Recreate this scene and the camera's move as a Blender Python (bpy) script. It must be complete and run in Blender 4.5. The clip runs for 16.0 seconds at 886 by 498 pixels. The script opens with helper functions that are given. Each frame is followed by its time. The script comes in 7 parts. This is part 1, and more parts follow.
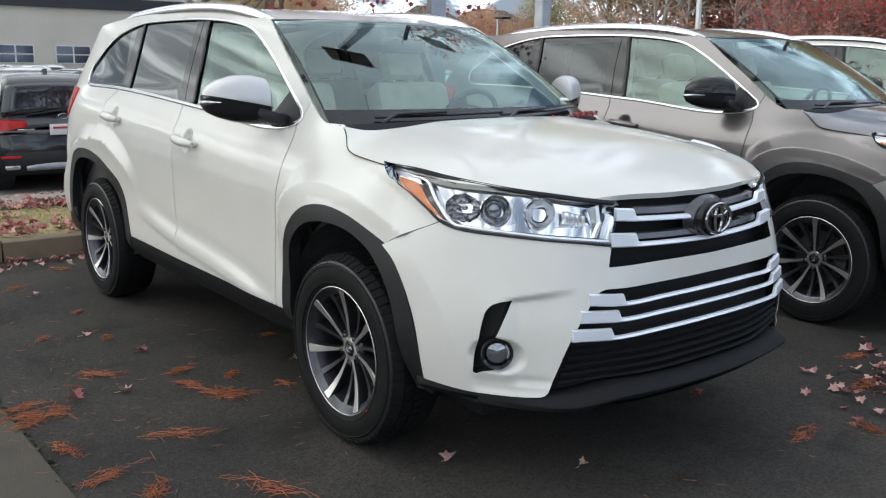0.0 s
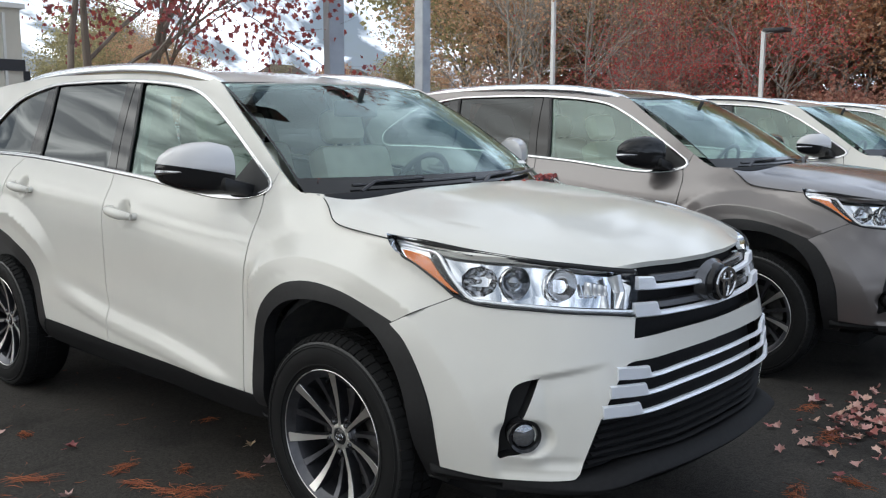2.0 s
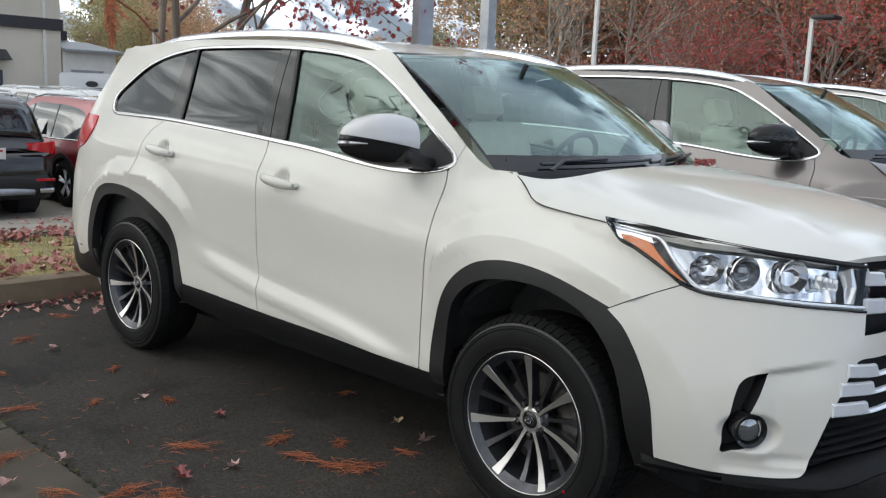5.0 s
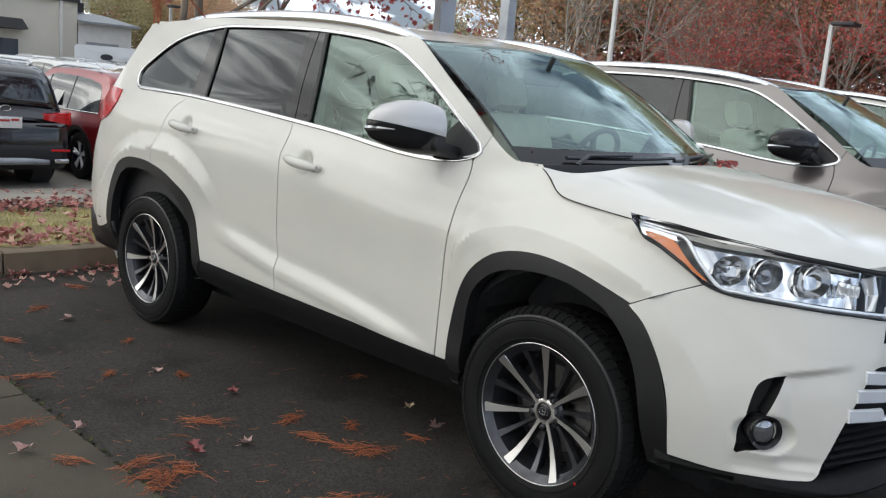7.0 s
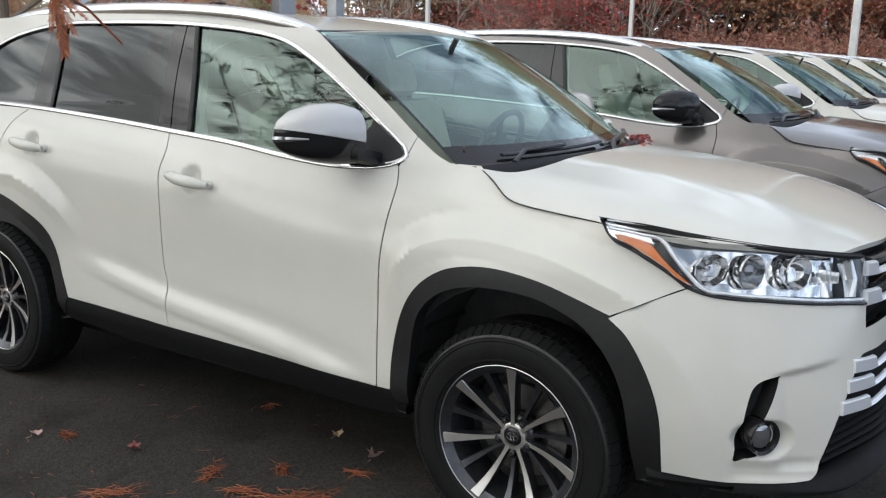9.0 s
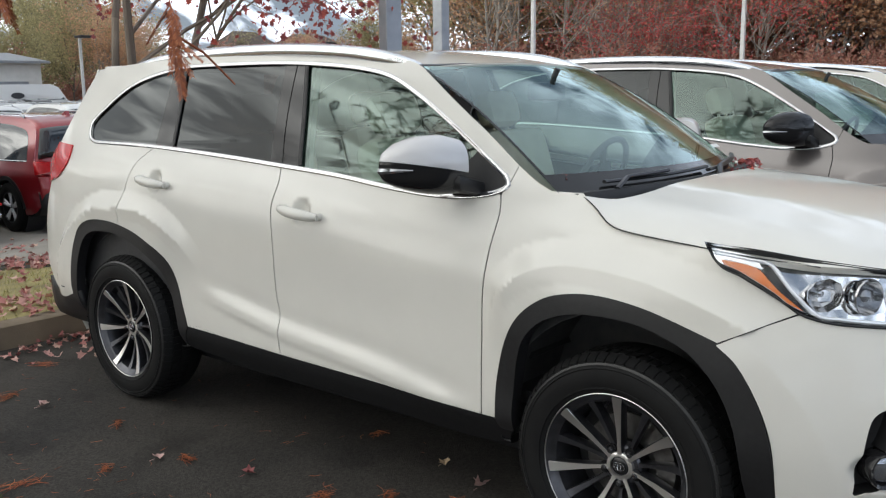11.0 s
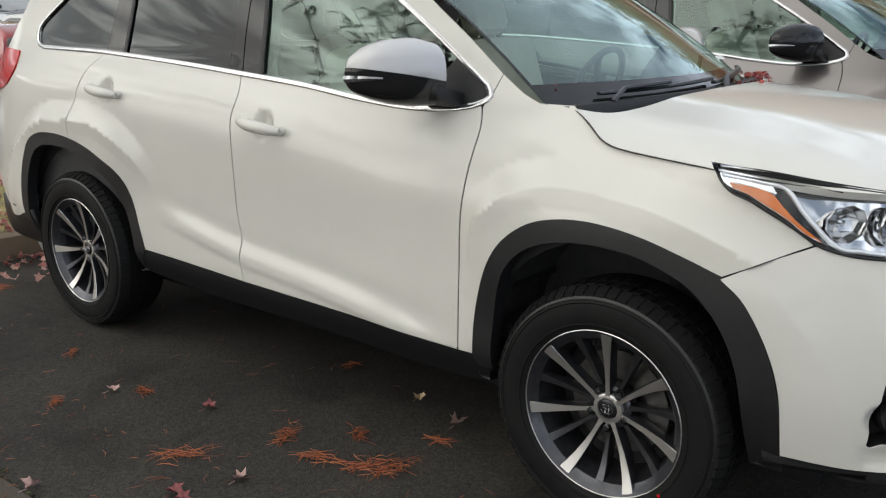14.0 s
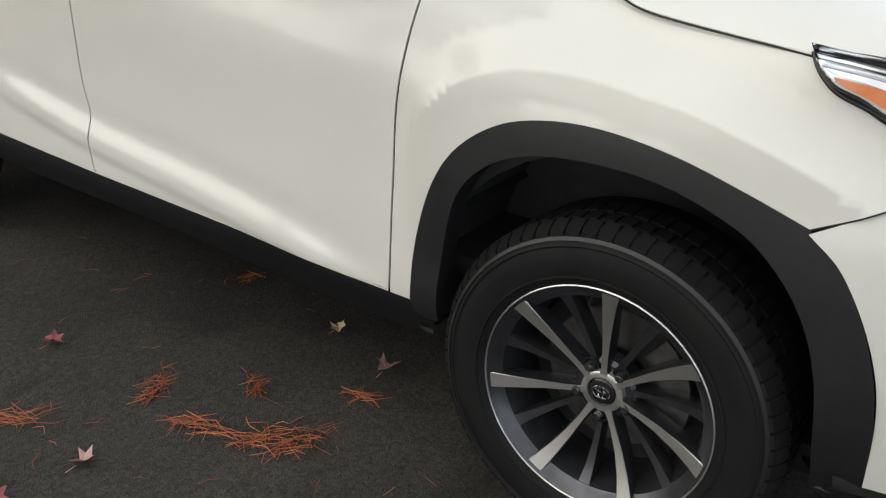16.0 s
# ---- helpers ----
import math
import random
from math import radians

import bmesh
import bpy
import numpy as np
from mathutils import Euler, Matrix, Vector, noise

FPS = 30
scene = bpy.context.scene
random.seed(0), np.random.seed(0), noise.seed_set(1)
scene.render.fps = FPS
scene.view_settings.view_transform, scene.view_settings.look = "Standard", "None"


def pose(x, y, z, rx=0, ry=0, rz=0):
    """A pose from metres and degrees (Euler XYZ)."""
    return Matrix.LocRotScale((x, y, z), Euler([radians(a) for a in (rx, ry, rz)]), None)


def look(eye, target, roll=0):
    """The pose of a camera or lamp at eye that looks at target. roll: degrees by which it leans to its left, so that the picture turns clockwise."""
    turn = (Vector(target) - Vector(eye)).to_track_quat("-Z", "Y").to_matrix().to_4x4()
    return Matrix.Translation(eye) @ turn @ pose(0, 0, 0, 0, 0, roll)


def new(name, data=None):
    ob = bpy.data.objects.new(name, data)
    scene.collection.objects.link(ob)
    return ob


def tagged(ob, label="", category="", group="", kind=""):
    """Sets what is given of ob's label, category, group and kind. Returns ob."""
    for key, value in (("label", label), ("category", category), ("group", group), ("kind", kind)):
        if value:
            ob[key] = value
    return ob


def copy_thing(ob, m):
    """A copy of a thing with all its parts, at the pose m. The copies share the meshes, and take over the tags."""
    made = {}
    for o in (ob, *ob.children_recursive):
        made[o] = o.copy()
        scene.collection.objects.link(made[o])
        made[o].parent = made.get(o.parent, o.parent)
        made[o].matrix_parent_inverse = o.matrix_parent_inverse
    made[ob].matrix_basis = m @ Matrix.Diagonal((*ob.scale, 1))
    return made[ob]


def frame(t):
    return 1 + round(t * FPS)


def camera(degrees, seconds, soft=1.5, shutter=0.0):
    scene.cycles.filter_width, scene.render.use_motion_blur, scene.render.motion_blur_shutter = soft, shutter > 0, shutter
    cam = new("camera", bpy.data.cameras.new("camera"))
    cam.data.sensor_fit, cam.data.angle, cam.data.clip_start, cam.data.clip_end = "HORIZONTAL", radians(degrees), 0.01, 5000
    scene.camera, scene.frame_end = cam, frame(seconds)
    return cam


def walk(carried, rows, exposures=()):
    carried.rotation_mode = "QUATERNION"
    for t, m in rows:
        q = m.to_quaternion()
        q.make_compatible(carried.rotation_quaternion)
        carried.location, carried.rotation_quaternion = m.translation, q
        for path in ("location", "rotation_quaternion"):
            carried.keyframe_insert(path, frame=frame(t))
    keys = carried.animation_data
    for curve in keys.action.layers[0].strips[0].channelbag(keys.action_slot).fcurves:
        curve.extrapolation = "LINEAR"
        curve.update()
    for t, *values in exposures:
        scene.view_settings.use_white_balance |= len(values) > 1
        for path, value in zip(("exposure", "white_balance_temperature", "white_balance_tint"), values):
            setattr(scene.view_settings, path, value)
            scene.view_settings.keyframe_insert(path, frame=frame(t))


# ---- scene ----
cam = camera(52.8, 16.0, soft=1.2)
EXPOSURES = [(0.0, 0.26, 6200, 8), (0.5, 0.20, 6230, 8), (1.5, 0.00, 6250, 8), (2.0, 0.04, 6250, 8), (4.0, 0.07, 6300, 8), (8.0, 0.09, 6400, 8), (9.5, 0.07, 6350, 8), (12.0, 0.06, 6520, 8), (13.5, 0.04, 6600, 8), (14.5, 0.08, 6650, 8), (15.2, 0.16, 6690, 8), (16.0, 0.25, 6650, 8)]
CLOUD, SKY, SUN = 9.55, 0.10, 0.5
PATH = [
    (0, (2.79, -2.639, 1.443), (1.261, -1.415, 1.041), 0.6),
    (0.5, (2.577, -2.632, 1.454), (1.067, -1.356, 1.155), -1.1),
    (1, (2.444, -2.67, 1.44), (1.011, -1.305, 1.151), -1.1),
    (1.5, (2.355, -2.798, 1.455), (1.028, -1.331, 1.158), -0.5),
    (2, (2.306, -2.87, 1.468), (0.977, -1.401, 1.191), 0.2),
    (2.5, (2.224, -2.878, 1.454), (0.853, -1.457, 1.134), 1.2),
    (3, (2.039, -2.844, 1.446), (0.628, -1.466, 1.109), -0.6),
    (3.5, (1.943, -2.849, 1.438), (0.544, -1.455, 1.123), -1.0),
    (4, (1.899, -3.058, 1.452), (0.545, -1.619, 1.141), 0.7),
    (4.2, (1.871, -3.161, 1.465), (0.521, -1.72, 1.148), 1.2),
    (6.3, (1.773, -3.268, 1.45), (0.419, -1.835, 1.117), 3.5),
    (6.5, (1.77, -3.271, 1.45), (0.416, -1.838, 1.116), 3.8),
    (7, (1.768, -3.296, 1.454), (0.409, -1.873, 1.099), 5.1),
    (7.5, (1.608, -3.235, 1.42), (0.311, -1.762, 1.038), 4.5),
    (8, (1.356, -3.106, 1.492), (0.119, -1.574, 1.144), 2.0),
    (8.5, (1.294, -3.134, 1.548), (0.174, -1.517, 1.187), 1.0),
    (9, (1.242, -3.239, 1.554), (0.187, -1.592, 1.135), 1.3),
    (9.5, (1.24, -3.26, 1.554), (0.089, -1.675, 1.151), 1.1),
    (9.7, (1.245, -3.217, 1.553), (0.054, -1.658, 1.167), 0.9),
    (11.8, (1.276, -3.268, 1.551), (0.002, -1.768, 1.197), -0.8),
    (12, (1.276, -3.258, 1.558), (-0.01, -1.769, 1.198), -0.6),
    (12.5, (1.262, -3.272, 1.557), (-0.034, -1.794, 1.19), -0.2),
    (13, (1.229, -3.286, 1.554), (-0.005, -1.765, 1.146), 0.1),
    (13.5, (1.17, -3.245, 1.504), (0.02, -1.68, 1.026), 0.4),
    (14, (1.117, -2.988, 1.491), (-0.099, -1.489, 0.965), -0.0),
    (14.5, (1.044, -2.814, 1.491), (-0.208, -1.374, 0.89), 0.5),
    (15, (0.863, -2.701, 1.485), (-0.309, -1.238, 0.789), 1.3),
    (15.5, (0.726, -2.585, 1.463), (-0.373, -1.101, 0.694), 0.5),
    (16, (0.568, -2.307, 1.386), (-0.441, -0.805, 0.535), 2.9),
]
walk(cam, [(t, look(eye, target, roll)) for t, eye, target, roll in PATH], EXPOSURES)
import mathutils

# ---- light ----
SUN_AZ, SUN_EL = radians(231), radians(31)
world = bpy.data.worlds.new("sky")
scene.world = world
world.use_nodes = True
wn, wl = world.node_tree.nodes, world.node_tree.links
wn.clear()
out = wn.new("ShaderNodeOutputWorld")
bg = wn.new("ShaderNodeBackground")
sky = wn.new("ShaderNodeTexSky")
sky.sky_type, sky.sun_disc = "NISHITA", False
sky.sun_elevation, sky.sun_rotation = SUN_EL, radians(90) - SUN_AZ
sky.air_density, sky.dust_density, sky.ozone_density = 1.0, 2.5, 1.0
# broken cloud sheet over the whole sky
co = wn.new("ShaderNodeTexCoord")
sep = wn.new("ShaderNodeSeparateXYZ")
wl.new(co.outputs["Generated"], sep.inputs[0])
lift_z = wn.new("ShaderNodeMath"); lift_z.operation = "ADD"; lift_z.inputs[1].default_value = 0.22
wl.new(sep.outputs["Z"], lift_z.inputs[0])
keep = wn.new("ShaderNodeMath"); keep.operation = "MAXIMUM"; keep.inputs[1].default_value = 0.05
wl.new(lift_z.outputs[0], keep.inputs[0])
flat = wn.new("ShaderNodeVectorMath"); flat.operation = "DIVIDE"
both = wn.new("ShaderNodeCombineXYZ")
for k in range(3):
    wl.new(keep.outputs[0], both.inputs[k])
wl.new(co.outputs["Generated"], flat.inputs[0])
wl.new(both.outputs[0], flat.inputs[1])
cloud = wn.new("ShaderNodeTexNoise")
cloud.inputs["Scale"].default_value, cloud.inputs["Detail"].default_value, cloud.inputs["Roughness"].default_value = 3.8, 8.0, 0.55
cloud.inputs["Distortion"].default_value = 0.5
stretch = wn.new("ShaderNodeMapping")
stretch.vector_type = "TEXTURE"
stretch.inputs["Scale"].default_value, stretch.inputs["Rotation"].default_value = (1.9, 0.62, 1.0), (0, 0, radians(122))
wl.new(flat.outputs[0], stretch.inputs[0])
wl.new(stretch.outputs[0], cloud.inputs["Vector"])
ramp = wn.new("ShaderNodeValToRGB")
ramp.color_ramp.elements[0].position, ramp.color_ramp.elements[0].color = 0.43, (0.22, 0.25, 0.29, 1)
ramp.color_ramp.elements[1].position, ramp.color_ramp.elements[1].color = 0.62, (1.66, 1.69, 1.70, 1)
calm = wn.new("ShaderNodeMapRange"); calm.interpolation_type = "SMOOTHSTEP"
calm.inputs["From Min"].default_value, calm.inputs["From Max"].default_value = 0.38, 0.62
calm.inputs["To Min"].default_value, calm.inputs["To Max"].default_value = 1.0, 0.15
wl.new(sep.outputs["Z"], calm.inputs[0])
even = wn.new("ShaderNodeMix")
even.inputs["A"].default_value = 0.54
wl.new(calm.outputs[0], even.inputs["Factor"])
wl.new(cloud.outputs["Fac"], even.inputs["B"])
wl.new(even.outputs["Result"], ramp.inputs[0])
cover = wn.new("ShaderNodeValToRGB")
cover.color_ramp.elements[0].position, cover.color_ramp.elements[0].color = 0.30, (0.55, 0.55, 0.55, 1)
cover.color_ramp.elements[1].position, cover.color_ramp.elements[1].color = 0.55, (0.97, 0.97, 0.97, 1)
wl.new(even.outputs["Result"], cover.inputs[0])
gain = wn.new("ShaderNodeVectorMath"); gain.operation = "SCALE"; gain.inputs["Scale"].default_value = CLOUD
warmth = wn.new("ShaderNodeMapRange")
warmth.inputs["From Min"].default_value, warmth.inputs["From Max"].default_value = -0.4, 0.85
tint = wn.new("ShaderNodeMix"); tint.data_type, tint.blend_type = "RGBA", "MIX"
tint.inputs["A"].default_value, tint.inputs["B"].default_value = (0.90, 0.985, 1.17, 1), (1.03, 1.0, 0.955, 1)
tinted = wn.new("ShaderNodeVectorMath"); tinted.operation = "MULTIPLY"
wl.new(warmth.outputs[0], tint.inputs["Factor"])
wl.new(ramp.outputs[0], tinted.inputs[0])
wl.new(tint.outputs["Result"], tinted.inputs[1])
wl.new(tinted.outputs[0], gain.inputs[0])
# the cloud is brighter round the hidden sun
toward = wn.new("ShaderNodeVectorMath"); toward.operation = "DOT_PRODUCT"
toward.inputs[1].default_value = (math.cos(SUN_AZ) * math.cos(SUN_EL), math.sin(SUN_AZ) * math.cos(SUN_EL), math.sin(SUN_EL))
wl.new(co.outputs["Generated"], toward.inputs[0])
near_sun = wn.new("ShaderNodeMapRange"); near_sun.interpolation_type = "SMOOTHSTEP"
near_sun.inputs["From Min"].default_value, near_sun.inputs["From Max"].default_value = 0.80, 1.0
near_sun.inputs["To Min"].default_value, near_sun.inputs["To Max"].default_value = 1.0, 2.6
wl.new(toward.outputs["Value"], near_sun.inputs[0])
wl.new(toward.outputs["Value"], warmth.inputs[0])
glow = wn.new("ShaderNodeVectorMath"); glow.operation = "SCALE"
wl.new(gain.outputs[0], glow.inputs[0])
low_sky = wn.new("ShaderNodeMapRange")
low_sky.inputs["From Min"].default_value, low_sky.inputs["From Max"].default_value = 0.0, 0.22
low_sky.inputs["To Min"].default_value, low_sky.inputs["To Max"].default_value = 1.8, 1.0
wl.new(sep.outputs["Z"], low_sky.inputs[0])
gains = wn.new("ShaderNodeMath"); gains.operation = "MULTIPLY"
wl.new(near_sun.outputs[0], gains.inputs[0])
wl.new(low_sky.outputs[0], gains.inputs[1])
wl.new(gains.outputs[0], glow.inputs["Scale"])
mix = wn.new("ShaderNodeMix"); mix.data_type = "RGBA"
wl.new(cover.outputs[0], mix.inputs["Factor"])
wl.new(sky.outputs[0], mix.inputs["A"])
wl.new(glow.outputs[0], mix.inputs["B"])
wl.new(mix.outputs["Result"], bg.inputs[0])
bg.inputs[1].default_value = SKY
wl.new(bg.outputs[0], out.inputs[0])
sun = new("sun", bpy.data.lights.new("sun", "SUN"))
sun.data.energy, sun.data.angle, sun.data.color = SUN, radians(75), (1.0, 0.97, 0.91)
away = Vector((math.cos(SUN_AZ) * math.cos(SUN_EL), math.sin(SUN_AZ) * math.cos(SUN_EL), math.sin(SUN_EL)))
sun.matrix_world = look(away * 50, (0, 0, 0))


# ---- materials ----
def mat(name, colour, rough=0.5, metal=0.0, **more):
    m = bpy.data.materials.new(name)
    m.use_nodes = True
    b = m.node_tree.nodes["Principled BSDF"]
    b.inputs["Base Color"].default_value = (*colour, 1)
    b.inputs["Roughness"].default_value, b.inputs["Metallic"].default_value = rough, metal
    for key, value in more.items():
        b.inputs[key.replace("_", " ")].default_value = value
    return m


def noisy(m, scale, low, high, detail=4.0, bump=0.0, bump_scale=None, rough=None, coord="Object", stretch=(1, 1, 1), mid=0.5, wide=0.25):
    """Colour that wanders between low and high, with a bump of its own scale."""
    t, l = m.node_tree.nodes, m.node_tree.links
    b = t["Principled BSDF"]
    c = t.new("ShaderNodeTexCoord")
    mp = t.new("ShaderNodeMapping")
    mp.inputs["Scale"].default_value = stretch
    l.new(c.outputs[coord], mp.inputs[0])
    n = t.new("ShaderNodeTexNoise")
    n.inputs["Scale"].default_value, n.inputs["Detail"].default_value = scale, detail
    l.new(mp.outputs[0], n.inputs["Vector"])
    r = t.new("ShaderNodeValToRGB")
    r.color_ramp.elements[0].position, r.color_ramp.elements[0].color = mid - wide, (*low, 1)
    r.color_ramp.elements[1].position, r.color_ramp.elements[1].color = mid + wide, (*high, 1)
    l.new(n.outputs["Fac"], r.inputs[0])
    l.new(r.outputs[0], b.inputs["Base Color"])
    if bump:
        n2 = t.new("ShaderNodeTexNoise")
        n2.inputs["Scale"].default_value, n2.inputs["Detail"].default_value = bump_scale or scale * 8, 5.0
        l.new(mp.outputs[0], n2.inputs["Vector"])
        bp = t.new("ShaderNodeBump")
        bp.inputs["Strength"].default_value, bp.inputs["Distance"].default_value = bump, 0.01
        l.new(n2.outputs["Fac"], bp.inputs["Height"])
        l.new(bp.outputs[0], b.inputs["Normal"])
    if rough:
        mr = t.new("ShaderNodeMapRange")
        mr.inputs["To Min"].default_value, mr.inputs["To Max"].default_value = rough
        l.new(n.outputs["Fac"], mr.inputs[0])
        l.new(mr.outputs[0], b.inputs["Roughness"])
    return m


def pane(name, tint, ior=1.5, rough=0.0, shine=(0.92, 0.96, 0.97)):
    """Thin glass: a tinted view through, and a mirror by Fresnel's law."""
    m = bpy.data.materials.new(name)
    m.use_nodes = True
    t, l = m.node_tree.nodes, m.node_tree.links
    t.clear()
    o, mx, tr, gl, lw, up, add = (t.new("ShaderNode" + k) for k in ("OutputMaterial", "MixShader", "BsdfTransparent", "BsdfGlossy", "LayerWeight", "Math", "MapRange"))
    tr.inputs[0].default_value = (*tint, 1)
    gl.inputs["Roughness"].default_value = rough
    gl.inputs["Color"].default_value = (*shine, 1)
    lw.inputs["Blend"].default_value = 0.5
    up.operation = "POWER"
    up.inputs[1].default_value = 4.0
    add.inputs["To Min"].default_value, add.inputs["To Max"].default_value = ((ior - 1) / (ior + 1)) ** 2, 1.0
    l.new(lw.outputs["Facing"], up.inputs[0])
    l.new(up.outputs[0], add.inputs[0])
    l.new(add.outputs[0], mx.inputs[0])
    l.new(tr.outputs[0], mx.inputs[1])
    l.new(gl.outputs[0], mx.inputs[2])
    l.new(mx.outputs[0], o.inputs[0])
    return m


def car_paint(name, colour, metal=0.0, rough=0.28, flake=0.03):
    m = mat(name, colour, rough, metal, Coat_Weight=1.0, Coat_Roughness=0.10, Coat_IOR=1.5, Specular_IOR_Level=0.0 if metal == 0 else 0.5)
    low = tuple(c * (1 - flake) for c in colour)
    noisy(m, 3.0, low, colour, 5.0)
    t, l = m.node_tree.nodes, m.node_tree.links
    n = t.new("ShaderNodeTexNoise")
    n.inputs["Scale"].default_value, n.inputs["Detail"].default_value = 900, 1.0
    bp = t.new("ShaderNodeBump")
    bp.inputs["Strength"].default_value, bp.inputs["Distance"].default_value = 0.02, 0.001
    c = t.new("ShaderNodeTexCoord")
    l.new(c.outputs["Object"], n.inputs["Vector"])
    l.new(n.outputs["Fac"], bp.inputs["Height"])
    l.new(bp.outputs[0], t["Principled BSDF"].inputs["Normal"])
    return m


M = {}
M["white"] = car_paint("pearl_white_paint", (0.705, 0.687, 0.632), flake=0.06)
M["grey"] = car_paint("grey_metallic_paint", (0.155, 0.140, 0.136), 0.55, 0.33, 0.08)
M["black_plastic"] = noisy(mat("black_plastic", (0.016, 0.016, 0.0165), 0.48, Specular_IOR_Level=0.4), 60, (0.0115, 0.0115, 0.0125), (0.017, 0.017, 0.018), bump=0.05, bump_scale=900)
# wheel liner grey, raised to put a lens veil over the dark wells
M["veiled_liner"] = noisy(mat("veiled_liner_grey", (0.06, 0.06, 0.06), 0.9, Specular_IOR_Level=0.1), 20, (0.085, 0.085, 0.088), (0.12, 0.118, 0.116))
M["seam_black"] = mat("seam_rubber", (0.012, 0.012, 0.012), 0.8)
M["grille_black"] = noisy(mat("grille_black", (0.012, 0.012, 0.013), 0.7, Specular_IOR_Level=0.2), 60, (0.009, 0.009, 0.010), (0.014, 0.014, 0.015))
M["gloss_black"] = mat("gloss_black", (0.014, 0.014, 0.015), 0.06, Specular_IOR_Level=0.4)
M["chrome"] = mat("chrome", (0.58, 0.58, 0.59), 0.08, 1.0)
M["rail"] = mat("satin_silver", (0.80, 0.82, 0.85), 0.22, 1.0)
M["silver"] = mat("silver_trim", (0.88, 0.90, 0.94), 0.30, 0.45)
M["smoke"] = mat("smoked_chrome", (0.12, 0.12, 0.125), 0.2, 0.8)
M["rubber"] = noisy(mat("tyre_rubber", (0.012, 0.012, 0.012), 0.62, Specular_IOR_Level=0.15), 12, (0.008, 0.008, 0.0086), (0.013, 0.013, 0.0128), bump=0.06, bump_scale=300)
# paler rubber that stands in for the highlight on the tyre shoulder
M["rubber_highlight"] = noisy(mat("tyre_rubber_highlight", (0.03, 0.03, 0.03), 0.42), 30, (0.011, 0.011, 0.0112), (0.017, 0.017, 0.0168))
M["alloy_dark"] = noisy(mat("painted_alloy", (0.11, 0.11, 0.12), 0.28, 0.8), 30, (0.065, 0.066, 0.074), (0.10, 0.101, 0.112))
M["alloy_cut"] = mat("machined_alloy", (0.74, 0.73, 0.71), 0.34, 0.95)
M["dark_steel"] = mat("dark_steel", (0.045, 0.045, 0.05), 0.3, 0.6)
M["disc"] = noisy(mat("bare_iron", (0.14, 0.135, 0.13), 0.4, 0.8), 40, (0.10, 0.096, 0.092), (0.18, 0.175, 0.17))
M["glass"] = pane("green_glass", (0.36, 0.47, 0.43), 1.85, shine=(0.80, 0.96, 0.90))
M["screen"] = pane("windscreen_glass", (0.80, 0.93, 0.90), 2.05, shine=(0.82, 0.99, 0.97))
M["privacy"] = pane("privacy_glass", (0.07, 0.075, 0.08), 1.5)
M["lens"] = pane("lamp_lens", (0.95, 0.96, 0.97), 1.4)
M["reflector"] = mat("lamp_reflector", (0.90, 0.91, 0.93), 0.16, 0.7)
M["lamp_back"] = mat("lamp_mirror_facets", (0.92, 0.93, 0.95), 0.07, 1.0)
t, l = M["lamp_back"].node_tree.nodes, M["lamp_back"].node_tree.links
c, v, bp = t.new("ShaderNodeTexCoord"), t.new("ShaderNodeTexVoronoi"), t.new("ShaderNodeBump")
v.inputs["Scale"].default_value = 13
bp.inputs["Strength"].default_value, bp.inputs["Distance"].default_value = 0.05, 0.02
l.new(c.outputs["Object"], v.inputs["Vector"]); l.new(v.outputs["Distance"], bp.inputs["Height"]); l.new(bp.outputs[0], t["Principled BSDF"].inputs["Normal"])
M["bulb"] = mat("lamp_glass", (0.30, 0.31, 0.33), 0.05, 0.75, Coat_Weight=1.0)
M["amber"] = mat("amber_lens", (0.72, 0.17, 0.012), 0.16, Coat_Weight=0.8)
M["tail"] = noisy(mat("red_lens", (0.50, 0.008, 0.014), 0.08), 30, (0.40, 0.006, 0.010), (0.62, 0.02, 0.025), stretch=(1, 1, 4))
M["mirror"] = mat("mirror", (0.9, 0.9, 0.9), 0.02, 1.0)
M["mirror_cap"] = car_paint("mirror_cap_silver", (0.60, 0.595, 0.60), 0.15, 0.3)
M["cream"] = noisy(mat("cream_leather", (0.60, 0.53, 0.42), 0.5), 14, (0.54, 0.47, 0.37), (0.66, 0.59, 0.47), bump=0.1, bump_scale=260)
M["trim_dark"] = noisy(mat("dark_trim", (0.03, 0.03, 0.032), 0.6), 50, (0.024, 0.024, 0.026), (0.04, 0.04, 0.042), bump=0.1, bump_scale=500)
M["headliner"] = noisy(mat("headliner", (0.50, 0.48, 0.44), 0.9), 90, (0.46, 0.44, 0.40), (0.54, 0.52, 0.48))
M["asphalt"] = noisy(mat("asphalt", (0.05, 0.05, 0.05), 0.82, Specular_IOR_Level=0.2), 0.9, (0.0290, 0.0272, 0.0252), (0.067, 0.0600, 0.0510), 9.0, bump=0.6, bump_scale=190, wide=0.22)
# stone chips and oil stains in the asphalt
t, l = M["asphalt"].node_tree.nodes, M["asphalt"].node_tree.links
b = t["Principled BSDF"]
was = b.inputs["Base Color"].links[0].from_socket
c = t.new("ShaderNodeTexCoord")
chip = t.new("ShaderNodeTexVoronoi"); chip.inputs["Scale"].default_value = 130
l.new(c.outputs["Object"], chip.inputs["Vector"])
light = t.new("ShaderNodeMapRange")
light.inputs["From Min"].default_value, light.inputs["From Max"].default_value = 0.0, 1.0
light.inputs["To Min"].default_value, light.inputs["To Max"].default_value = 0.55, 1.5
l.new(chip.outputs["Color"], light.inputs[0])
